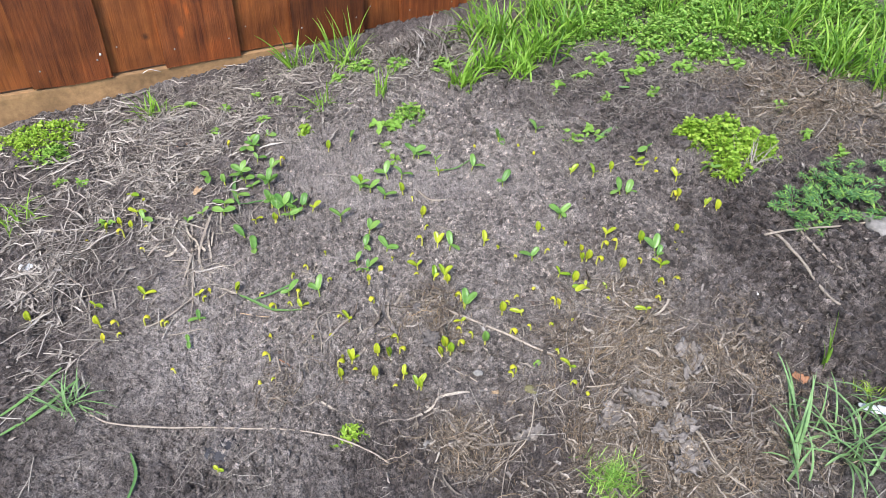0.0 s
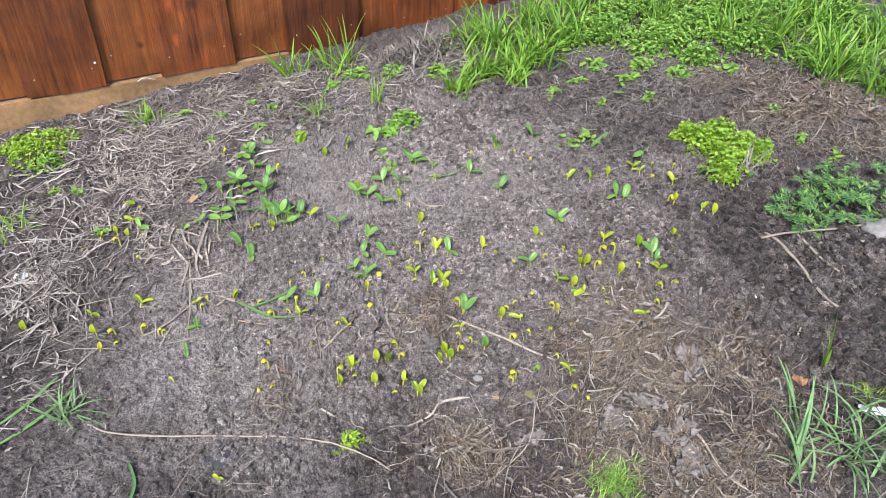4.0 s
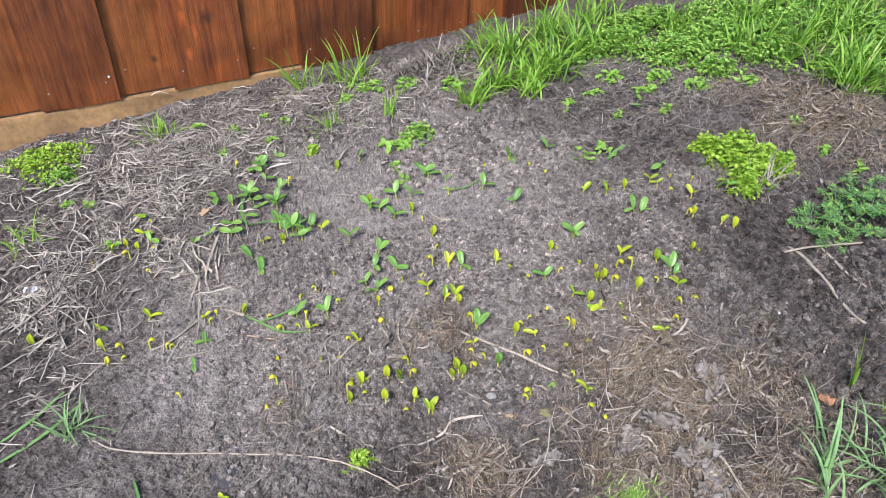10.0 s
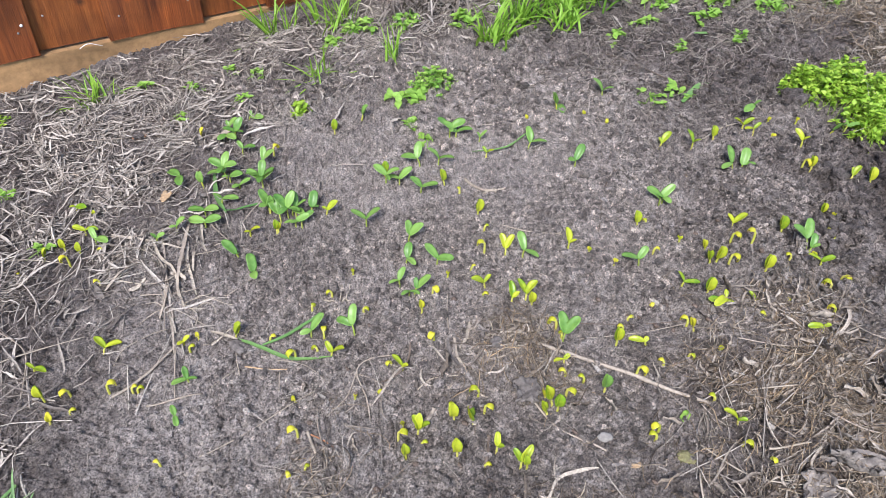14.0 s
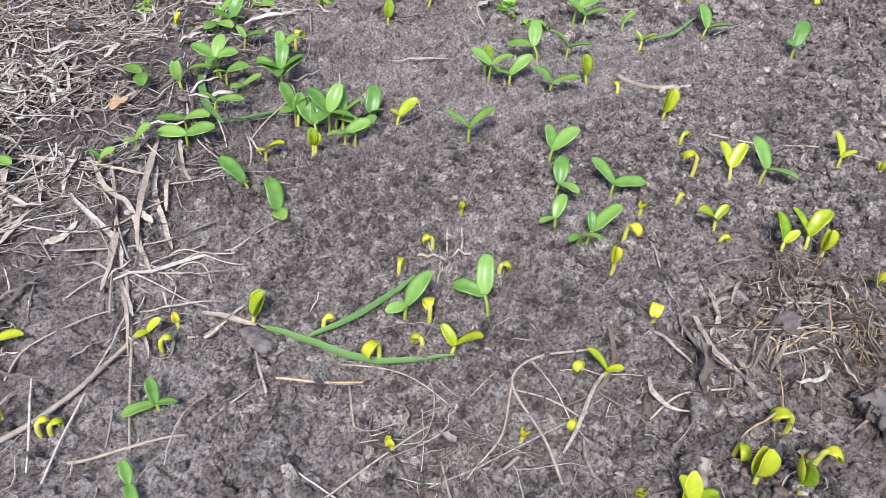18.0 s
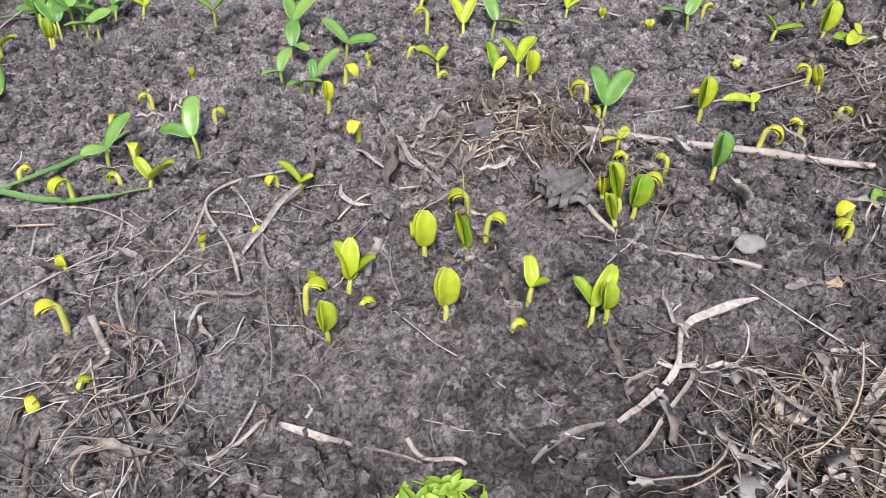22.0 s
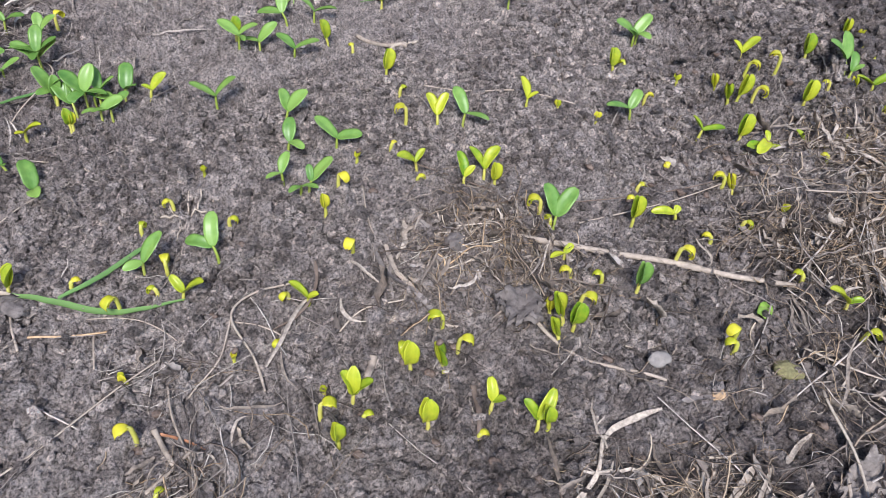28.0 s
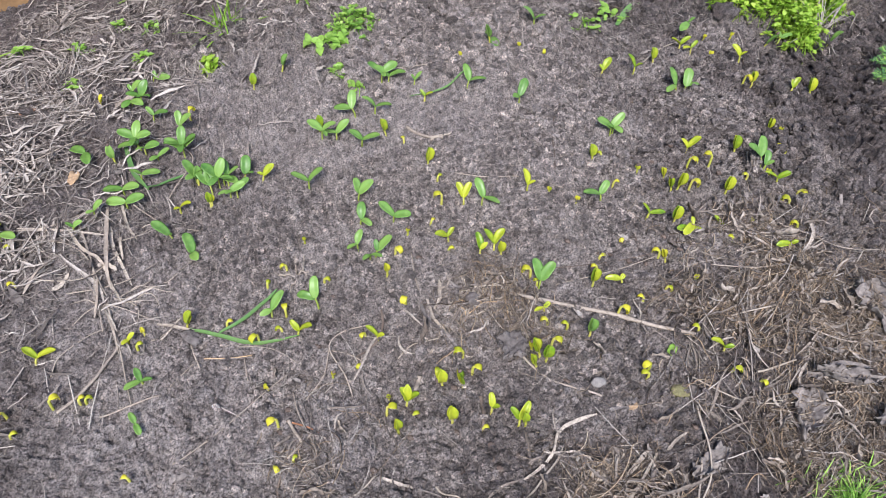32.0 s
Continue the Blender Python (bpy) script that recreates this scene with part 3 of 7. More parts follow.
HEAPS = ((0.34, 0.84, 0.13, 1.5), (0.44, 0.74, 0.13, 1.3), (0.3, 0.71, 0.12, 0.9), (0.36, 0.6, 0.16, 0.8), (-0.01, 0.663, 0.07, 0.6),
         (-0.055, 0.97, 0.06, 0.6), (-0.92, 1.52, 0.26, 0.8), (-0.68, 1.45, 0.12, 0.7), (-1.0, 1.2, 0.2, 0.5), (-0.65, 1.75, 0.22, 0.8),
         (-0.4, 2.0, 0.25, 0.5), (-0.4, 0.6, 0.22, 0.3), (-0.9, 1.02, 0.1, 0.25), (1.03, 1.5, 0.15, 1.6), (0.86, 1.68, 0.14, 1.0), (0.55, 1.75, 0.25, 1.1), (0.28, 1.63, 0.18, 0.35), (0.9, 1.45, 0.15, 0.6), (-0.03, 2.1, 0.15, 1.6), (-0.25, 2.08, 0.15, 0.7), (-0.55, 2.1, 0.12, 0.7), (-0.85, 2.0, 0.14, 0.5), (0.05, 2.28, 0.15, 1.0), (0.15, 2.3, 0.2, 1.2),
         (-0.33, 0.9, 0.09, 0.7), (0.16, 0.68, 0.1, 0.7), (0.2, 0.79, 0.05, 0.4), (0.95, 0.85, 0.3, 0.3), (-1.0, 1.95, 0.3, 0.3), (-0.6, 1.16, 0.07, 0.15))
p = pick(7600, HEAPS, floor=0.016)
heavy = sum(w * blob(p[:, 0], p[:, 1], cx, cy, r) for cx, cy, r, w in HEAPS)
paths, radii = scatter_straw(p, rng.gamma(3.0, 0.019, len(p)).clip(0.015, 0.17), (rng.lognormal(-7.5, 0.5, len(p)) * (1 + 0.8 * (p[:, 0] < -0.55))).clip(0.0003, np.where(p[:, 0] < -0.7, 0.0017, 0.0009)), 0.14, 0.004 + 0.008 * np.minimum(heavy, 1), heading=matted(p, 0.8))
straw = new("straw_litter", sheet_mesh("straw_litter", *tubes(paths, radii * 1.25, 4, 0.4), STRAW))
tagged(straw, "tangled dry tan and grey straw strewn over the soil", "straw", kind="stuff")

RIGHT = ((0.34, 0.84, 0.12, 1.5), (0.44, 0.74, 0.13, 1.3), (0.3, 0.71, 0.11, 0.9), (0.36, 0.6, 0.15, 0.9), (-0.01, 0.663, 0.065, 1.1), (-0.055, 0.97, 0.055, 1.5), (1.03, 1.5, 0.14, 1.2), (0.89, 1.65, 0.11, 0.9), (0.16, 0.67, 0.09, 0.7), (0.22, 0.78, 0.05, 0.4), (-0.33, 0.88, 0.06, 0.3))
p = pick(14500, RIGHT)
paths, radii = scatter_straw(p, rng.gamma(3.0, 0.0105, len(p)).clip(0.01, 0.09), rng.lognormal(-7.9, 0.5, len(p)).clip(0.0002, 0.0012), 0.55, np.full(len(p), 0.014), 0.5, 8, matted(p, 0.9))
brown = new("straw_heap", sheet_mesh("straw_heap", *tubes(paths, radii * 1.2, 3, 0.5), STRAW_BROWN))
tagged(brown, "matted heap of brown dead stems and roots", "straw", kind="stuff")

p = pick(7500, HEAPS, floor=0.12)
paths, radii = scatter_straw(p, rng.gamma(3.0, 0.014, len(p)).clip(0.012, 0.1), rng.gamma(4, 0.00008, len(p)).clip(0.0002, 0.0006), 0.9, np.full(len(p), 0.006), 0.5, 7)
roots = new("fine_roots", sheet_mesh("fine_roots", *tubes(paths, radii * 1.15, 3), STRAW))
tagged(roots, "fine curling dead roots and fibres on the soil", "roots", kind="stuff")

p = pick(11000, HEAPS, floor=0.3)
paths, radii = scatter_straw(p, rng.gamma(2.4, 0.004, len(p)).clip(0.003, 0.028), rng.gamma(3, 0.00022, len(p)).clip(0.0003, 0.002), 0.5, np.full(len(p), 0.0012), 0.3, 5)
chaff = new("chaff", sheet_mesh("chaff", *tubes(paths, radii, 4, 0.35), STRAW))
tagged(chaff, "small broken bits of dry straw on the soil", "chaff", kind="stuff")

def strips(p, length, width, bend, lift, heading=None):
    """Flat curling dead leaves lying about: points and quads."""
    n = len(p)
    paths, radii = scatter_straw(p, length, width / 2, bend, np.full(n, lift), 0.5, 8, heading)
    way = paths[:, -1] - paths[:, 0]
    side = np.stack([-way[:, 1], way[:, 0], rng.normal(0, 0.6, n) * np.hypot(way[:, 0], way[:, 1])], 1)
    side /= np.linalg.norm(side, axis=1, keepdims=True) + 1e-9
    return ribbons(paths, radii * 2 * np.sin(math.pi * np.linspace(0.12, 0.97, 8))[None] ** 0.6, side, 0.3)


p = pick(3000, [h for h in HEAPS if h[0] < -0.5 or h[1] > 1.9 and h[0] < 0])
n = len(p)
v, f = strips(p, rng.gamma(4, 0.014, n).clip(0.02, 0.13), rng.gamma(4, 0.0008, n).clip(0.0012, 0.0065), 0.24, 0.009, matted(p))
flat = new("dry_grass_litter", sheet_mesh("dry_grass_litter", v, f, STRAW))
tagged(flat, "flat bleached dry grass leaves over the soil", "dry grass", kind="stuff")

p = np.concatenate([pick(1500, HEAPS, floor=0.012), pick(1300, RIGHT)])
shape = leaf_shape(6, 0.36, 0.6, -0.3, 0.8)
shape = (shape[0] + rng.normal(0, 0.045, shape[0].shape), shape[1])
n = len(p)
v, f = sprinkle(shape, on_soil(p, 0.0015), rng.uniform(0, 6.3, n), rng.normal(0, 0.22, n), rng.normal(0, 0.5, n), rng.gamma(4, 0.003, n).clip(0.005, 0.022))
scraps = new("leaf_litter", sheet_mesh("leaf_litter", v, f, LITTER))
tagged(scraps, "curled grey-brown dead leaf scraps among the straw", "leaf litter", kind="stuff")


p = pick(1100, RIGHT)
n = len(p)
shape = leaf_shape(7, 0.26, 0.7, -0.3, 0.8)
shape = (shape[0] + rng.normal(0, 0.05, shape[0].shape), shape[1])
v, f = sprinkle(shape, on_soil(p, 0.006), rng.uniform(0, 6.3, n), rng.normal(0, 0.3, n), rng.normal(0, 0.6, n), rng.gamma(4, 0.0042, n).clip(0.007, 0.034))
p = pick(2600, RIGHT)
n = len(p)
v, f = joined([(v, f), strips(p, rng.gamma(4, 0.009, n).clip(0.012, 0.08), rng.gamma(3, 0.0008, n).clip(0.001, 0.0045), 0.5, 0.013, matted(p, 0.9))])
pieces = new("dead_leaf_pieces", sheet_mesh("dead_leaf_pieces", v, f, LITTER_PALE))
tagged(pieces, "pale grey torn dead leaf pieces on the straw heap", "leaf litter", kind="stuff")


def lumps(subdivisions, seed):
    bm = bmesh.new()
    bmesh.ops.create_icosphere(bm, subdivisions=subdivisions, radius=1.0)
    q = np.array([v.co[:] for v in bm.verts])
    q *= (1 + 0.4 * bumps(q[:, 0] * 1.6 + seed, q[:, 1] * 1.6 + q[:, 2] * 2.1, 1.0, seed) + 0.22 * bumps(q[:, 0] * 4 + seed, q[:, 1] * 4 + q[:, 2] * 5, 1.0, seed + 1))[:, None]
    q *= np.array([1 + 0.35 * math.sin(seed * 2.3), 1 - 0.25 * math.sin(seed * 3.1), 1])
    q[:, 2] *= 0.75
    f = np.array([[v.index for v in t.verts] for t in bm.faces])
    bm.free()
    return q, f


CLODS = ((0.75, 0.98, 0.24, 1.3), (0.95, 0.9, 0.25, 1.0), (0.12, 1.72, 0.17, 0.9), (0.45, 1.1, 0.22, 0.8), (0.2, 0.93, 0.12, 0.6), (-0.32, 1.9, 0.15, 0.8),
         (0.6, 1.6, 0.2, 0.6), (0.3, 1.0, 0.1, 0.9), (-0.85, 1.7, 0.3, 0.35), (0.0, 1.2, 0.25, 0.3))
pieces = []
for k in range(12):
    p = pick(4600, CLODS, floor=0.35) if k % 2 else pick(6500, CLODS, -0.5, 0.55, 0.64, 1.35, floor=0.6)
    n = len(p)
    size = rng.gamma(1.6, 0.0013, n).clip(0.0009, 0.0058)
    pieces.append(sprinkle(lumps(1, 40 + k), on_soil(p, 0) + np.stack([0 * size, 0 * size, size * 0.3], 1), rng.uniform(0, 6.3, n), rng.normal(0, 0.5, n), rng.normal(0, 0.5, n), size))
for k in range(3):
    for n, box, mean in ((4800, (0.45, 1.15, 0.66, 1.3), 0.0026), (3200, (-0.15, 0.75, 1.5, 1.9), 0.0022), (2600, (0.1, 0.75, 1.15, 1.6), 0.0014), (1500, (-0.5, -0.1, 1.75, 2.1), 0.0016)):
        p = pick(n, CLODS, *box, floor=0.3)
        size = rng.gamma(1.8, mean, n).clip(0.0008, 0.009)
        pieces.append(sprinkle(lumps(1, 50 + k), on_soil(p, 0) + np.stack([0 * size, 0 * size, size * 0.2], 1), rng.uniform(0, 6.3, n), rng.normal(0, 0.5, n), rng.normal(0, 0.5, n), size))
for k in range(6):
    p = np.concatenate([pick(120, CLODS, floor=0.0), pick(170, CLODS[:2])])
    n = len(p)
    size = rng.gamma(3, 0.002, n).clip(0.004, 0.013)
    pieces.append(sprinkle(lumps(2, 60 + k), on_soil(p, 0) + np.stack([0 * size, 0 * size, size * 0.2], 1), rng.uniform(0, 6.3, n), rng.normal(0, 0.4, n), rng.normal(0, 0.4, n), size))
clods = new("soil_crumbs", sheet_mesh("soil_crumbs", *joined(pieces), CRUMBS, False))
tagged(clods, "loose dark crumbs and clods of soil", "soil crumbs", kind="stuff")


# ---- grass ----
def blades(x, y, r, n, length, width, lean=0.5, droop=0.9, segs=7, heading=None):
    """Grass blades that rise from a spot and arch over: points and quads in the world."""
    a = rng.uniform(0, 6.3, n) if heading is None else rng.normal(heading, 0.5, n)
    d = np.abs(rng.normal(0, r, n))
    b = rng.uniform(0, 6.3, n)
    foot = on_soil(np.stack([x + d * np.cos(b), y + d * np.sin(b)], 1), -0.003)
    ln = length * rng.uniform(0.45, 1.15, n)
    t = np.linspace(0, 1, segs)
    start = np.abs(rng.normal(lean * 0.6, lean * 0.5, n))
    ang = start[:, None] + (droop * rng.uniform(0.3, 1.4, n))[:, None] * t[None] ** 1.5
    step = (ln / (segs - 1))[:, None]
    out = np.cumsum(np.sin(ang) * step, 1) - np.sin(ang[:, :1]) * step
    up = np.cumsum(np.cos(ang) * step, 1) - np.cos(ang[:, :1]) * step
    path = np.stack([foot[:, :1] + np.cos(a)[:, None] * out, foot[:, 1:2] + np.sin(a)[:, None] * out, foot[:, 2:] + up], -1)
    path[..., 2] = np.maximum(path[..., 2], top(path[..., 0], path[..., 1]) + 0.001)
    w = width * rng.uniform(0.6, 1.2, n)[:, None] * (np.sin(math.pi * np.clip(0.22 + 0.78 * t, 0, 0.99)) ** 0.7)[None]
    side = np.stack([-np.sin(a), np.cos(a), 0 * a], 1)
    return ribbons(path, w, side)


def tuft(label, specs, mat=GRASS, name="grass_tuft", group="", category="grass"):
    """specs: rows of x, y, spread, number, length, width, lean, droop."""
    at = Vector((specs[0][0], specs[0][1], float(top(specs[0][0], specs[0][1]))))
    v, f = joined([blades(*s) for s in specs])
    total = sum(s[3] for s in specs)
    if total > 52:
        ob = new(name, sheet_mesh(name, v - np.array(at), f, mat))
        ob.location = at
        return tagged(ob, label, category, group, "stuff")
    ob = thing(name, at, label, category, group)
    nv, nf = len(v) // total, len(f) // total
    for k in range(total):
        part("blade", sheet_mesh("blade", v[k * nv : (k + 1) * nv] - np.array(at), f[:nf], mat), ob)
    return ob


TOP_GRASS = "tall green grass tufts behind the bed"
for x, y, r, n, ln in ((0.11, 1.87, 0.025, 45, 0.11), (0.19, 1.93, 0.04, 60, 0.14), (0.29, 1.87, 0.025, 40, 0.1), (0.26, 2.1, 0.06, 80, 0.18), (0.37, 2.0, 0.045, 80, 0.16),
                       (0.47, 2.1, 0.06, 80, 0.18), (0.2, 2.2, 0.06, 60, 0.17), (0.4, 2.25, 0.07, 80, 0.18), (0.31, 1.96, 0.04, 50, 0.14), (0.56, 2.3, 0.07, 70, 0.18)):
    tuft("lush green grass tuft with arching blades near the fence", [(x, y, r, n, ln * 0.85, 0.0075, 0.65, 0.95)], group=TOP_GRASS)
for x, y, r, n, ln in ((0.96, 1.99, 0.05, 60, 0.15), (1.08, 1.9, 0.06, 80, 0.17), (1.15, 1.68, 0.06, 90, 0.18), (1.22, 1.58, 0.05, 70, 0.19), (1.25, 2.0, 0.08, 100, 0.16), (1.35, 1.82, 0.07, 90, 0.17),
                       (1.2, 1.8, 0.06, 80, 0.16), (1.05, 2.15, 0.08, 90, 0.14), (1.4, 2.1, 0.1, 100, 0.16), (1.35, 1.5, 0.06, 70, 0.18), (0.8, 2.15, 0.08, 80, 0.13), (1.5, 1.7, 0.08, 80, 0.18)):
    tuft("green grass tuft mixed with weeds beyond the bed", [(x, y, r, n, ln * 0.85, 0.0065, 0.65, 1.0)], group=TOP_GRASS)
tuft("sparse grass tuft with broad blades against the fence", [(-0.43, 2.16, 0.012, 6, 0.15, 0.013, 0.85, 0.35, 7, 3.2), (-0.42, 2.17, 0.012, 7, 0.12, 0.007, 0.3, 0.5), (-0.37, 2.19, 0.02, 9, 0.1, 0.005, 0.5, 0.9)])
tuft("grass tuft with upright blades against the fence", [(-0.24, 2.13, 0.035, 22, 0.13, 0.0055, 0.6, 0.8), (-0.3, 2.19, 0.03, 10, 0.17, 0.007, 0.35, 0.7, 7, 2.4), (-0.22, 2.2, 0.03, 10, 0.18, 0.006, 0.3, 0.5)])
tuft("low grass tuft flattened outwards on the soil", [(-0.84, 1.95, 0.03, 34, 0.09, 0.0065, 1.3, 0.4)])
tuft("thin pale grass tuft spread over the soil", [(-0.31, 1.84, 0.02, 26, 0.1, 0.004, 1.3, 0.5)])
tuft("small grass tuft on bare soil", [(-0.13, 1.86, 0.015, 16, 0.09, 0.004, 0.4, 0.6)])
tuft("small grass tuft among dry straw", [(-1.08, 1.47, 0.03, 18, 0.1, 0.005, 0.8, 0.8)])
tuft("small green grass tuft with dry blades on the soil", [(-0.77, 0.87, 0.02, 30, 0.08, 0.0035, 0.9, 0.7)], GREYGREEN)
tuft("loose green grass with drooping blades at the edge of the bed", [(0.62, 0.56, 0.035, 22, 0.15, 0.0045, 0.7, 1.5), (0.69, 0.6, 0.04, 24, 0.15, 0.0042, 0.6, 1.4)], GREYGREEN)
tuft("loose green grass with drooping blades on straw", [(0.54, 0.57, 0.03, 16, 0.14, 0.005, 0.9, 1.0), (0.58, 0.64, 0.02, 8, 0.12, 0.0045, 0.9, 0.9)], GREYGREEN)
tuft("single tall grass shoot on dark soil", [(0.665, 0.74, 0.004, 5, 0.14, 0.006, 0.12, 0.35)])
tuft("dry grey grass clump against the fence", [(-0.01, 2.12, 0.06, 520, 0.09, 0.0048, 1.0, 1.8), (0.05, 2.2, 0.08, 480, 0.09, 0.0048, 1.0, 1.8), (-0.1, 2.1, 0.06, 160, 0.07, 0.003, 1.2, 1.2)], LITTER, "dry_grass_clump", "", "dry grass")
tuft("heap of dry brown grass and roots", [(1.02, 1.48, 0.08, 130, 0.08, 0.002, 1.3, 1.6), (0.9, 1.64, 0.07, 90, 0.07, 0.002, 1.3, 1.6), (1.1, 1.38, 0.06, 70, 0.08, 0.002, 1.3, 1.6)], STRAW_BROWN, "dry_grass_clump", "", "dry grass")


# ---- low weeds ----
def weed_patch(label, x, y, rx, ry, height, n, size, mat, lay=0.35, name="weed_patch", wide=0.78, lobes=()):
    """A cushion of small paired leaves on thin stems."""
    a, d = rng.uniform(0, 6.3, n), np.sqrt(rng.random(n)) * (1 + 0.15 * rng.normal(0, 1, n))
    d = d * (1 + 0.22 * np.sin(3 * a + x * 50) + 0.15 * np.sin(5 * a + y * 70))
    q = np.stack([x + rx * d * np.cos(a), y + ry * d * np.sin(a)], 1)
    if lobes:
        who = rng.integers(0, len(lobes), n)
        centre = np.array([l[:2] for l in lobes])[who]
        r = np.array([l[2] for l in lobes])[who]
        q = centre + (r * d)[:, None] * np.stack([np.cos(a), np.sin(a)], 1)
    h = height * (1 - 0.75 * np.minimum(d, 1) ** 2) * rng.uniform(0.25, 1.1, n) + 0.004
    ob = thing(name, (x, y, float(top(x, y))), label, "weed")
    order = np.argsort(a)
    a, d, q, h = a[order], d[order], q[order], h[order]
    at = on_soil(q) + np.stack([0 * h, 0 * h, h], 1)
    foot = on_soil(q + rng.normal(0, 0.012, q.shape), -0.002)
    mid = (at + foot) / 2 + rng.normal(0, 0.003, at.shape)
    sv, sf = tubes(np.stack([foot, mid, at], 1), np.full((n, 3), 0.0007), 3)
    pieces = []
    head = rng.uniform(0, 6.3, n)
    for k in range(4):
        pieces.append(sprinkle(leaf_shape(5, wide, 0.2, 0.15), at - np.array([0, 0, 0.25 * size]) * (k // 2), head + k * math.pi / 2 * (1 if k % 2 else 1) + rng.normal(0, 0.25, n) + (k % 2) * math.pi / 2,
                               rng.normal(lay, 0.3, n), rng.normal(0, 0.3, n), size * rng.uniform(0.55, 1.15, n)))
    if n > 26:
        me = sheet_mesh("foliage", *joined(pieces + [(sv, sf)]), mat)
        me.transform(Matrix.Translation(-ob.location))
        tagged(part("foliage", me, ob), kind="stuff")
        return ob
    nv, nf = len(pieces[0][0]) // n, len(pieces[0][1]) // n
    for k in range(n):
        for part_name, v, f in [("leaf", v[k * nv : (k + 1) * nv], f[:nf]) for v, f in pieces] + [("stem", sv[k * 9 : (k + 1) * 9], sf[:6])]:
            me = sheet_mesh(part_name, v - np.array(ob.location), f, mat)
            part(part_name, me, ob)
    return ob


weed_patch("dense bright green cushion of small-leaved weed beside the bed", 0.72, 1.43, 0.1, 0.1, 0.05, 900, 0.0098, BRIGHT, wide=0.8,
           lobes=((0.69, 1.46, 0.05), (0.745, 1.475, 0.045), (0.73, 1.42, 0.06), (0.77, 1.4, 0.045), (0.81, 1.37, 0.03), (0.715, 1.35, 0.045), (0.695, 1.3, 0.028), (0.66, 1.485, 0.03)))
tuft("thin yellow-green stems spreading from under the weed cushion", [(0.76, 1.33, 0.03, 46, 0.09, 0.0022, 1.4, 0.4)], STRAW, "wilted_stems", "", "weed")
weed_patch("low spreading green weed patch among straw", -1.15, 1.86, 0.11, 0.09, 0.03, 380, 0.0088, BRIGHT, wide=0.8)
weed_patch("small-leaved green weed patch on straw", -1.08, 1.76, 0.05, 0.05, 0.025, 90, 0.01, WEED)
for x, y, rx, ry, n, size in ((0.58, 2.1, 0.13, 0.11, 210, 0.02), (0.74, 1.99, 0.11, 0.1, 190, 0.02), (0.88, 2.06, 0.12, 0.1, 200, 0.02), (1.0, 1.92, 0.1, 0.09, 140, 0.019), (0.82, 1.84, 0.06, 0.05, 70, 0.019),
                              (1.12, 2.05, 0.13, 0.1, 200, 0.02), (1.3, 1.95, 0.13, 0.12, 200, 0.019), (0.7, 2.22, 0.14, 0.1, 200, 0.02), (0.95, 2.2, 0.14, 0.1, 200, 0.019), (1.25, 2.2, 0.16, 0.12, 200, 0.02), (1.15, 1.78, 0.08, 0.07, 100, 0.018)):
    weed_patch("spreading green weed with small rounded leaves behind the bed", x, y, rx, ry, 0.055, int(n * 2.2), size * 0.55, WEED, wide=0.82)
for x, y, r, n, size in ((0.53, 1.9, 0.035, 22, 0.018), (0.6, 1.8, 0.03, 18, 0.018), (0.66, 1.86, 0.035, 24, 0.019), (0.735, 1.77, 0.035, 22, 0.018), (0.45, 1.82, 0.025, 14, 0.017), (0.38, 1.78, 0.02, 10, 0.017),
                         (0.62, 1.68, 0.02, 9, 0.017), (0.87, 1.75, 0.03, 18, 0.018), (-0.2, 2.06, 0.05, 40, 0.017), (-0.08, 2.04, 0.04, 30, 0.017), (0.06, 1.98, 0.035, 26, 0.017), (-0.27, 1.99, 0.03, 16, 0.016)):
    weed_patch("low green weed with rounded leaves on the soil", x, y, r, r, 0.022, n, size * 0.85, WEED, 0.25)
weed_patch("clump of frilly green weed at the far edge of the bed", -0.055, 1.74, 0.045, 0.04, 0.03, 110, 0.009, WEED, 0.3)
weed_patch("flat rosette of round green leaves on the soil", -0.12, 1.695, 0.035, 0.03, 0.012, 18, 0.02, WEED, 0.1, wide=0.8)
weed_patch("small flat weed with pale round leaves", -0.12, 1.6, 0.018, 0.014, 0.01, 8, 0.016, WEED, 0.1, wide=0.85)
weed_patch("small flat weed with pale round leaves", -0.1, 1.545, 0.016, 0.012, 0.008, 6, 0.014, WEED, 0.1, wide=0.85)
weed_patch("tiny bushy green weed between straws", -0.353, 1.72, 0.02, 0.018, 0.02, 22, 0.012, BRIGHT, 0.3)
weed_patch("tangled pale green weed with wilted leaves", 0.4, 1.53, 0.045, 0.03, 0.016, 13, 0.015, WEED, 0.15)
weed_patch("small bright green weed in the straw", -0.212, 0.718, 0.022, 0.018, 0.016, 48, 0.0085, BRIGHT, 0.35, wide=0.6)
for x, y in ((-0.6, 1.9), (-0.52, 1.97), (-0.45, 1.93), (-0.62, 1.78), (-0.72, 1.95), (-0.48, 1.8), (-0.95, 1.6), (-1.02, 1.62), (-0.84, 1.42), (0.5, 1.7), (0.92, 1.4), (0.97, 1.32), (0.9, 1.52)):
    weed_patch("tiny green weed sprouting between straws", x, y, 0.018, 0.015, 0.014, 9, 0.011, WEED, 0.3)
moss = tuft("rounded tuft of fine bright green feathery leaves", [(0.235, 0.57, 0.024, 480, 0.036, 0.002, 0.75, 0.8)], WEED, "feathery_tuft", "", "weed")
tuft("small tuft of fine green feathery leaves on straw", [(0.71, 0.67, 0.02, 90, 0.03, 0.0018, 0.8, 0.7)], BRIGHT, "feathery_tuft", "", "weed")


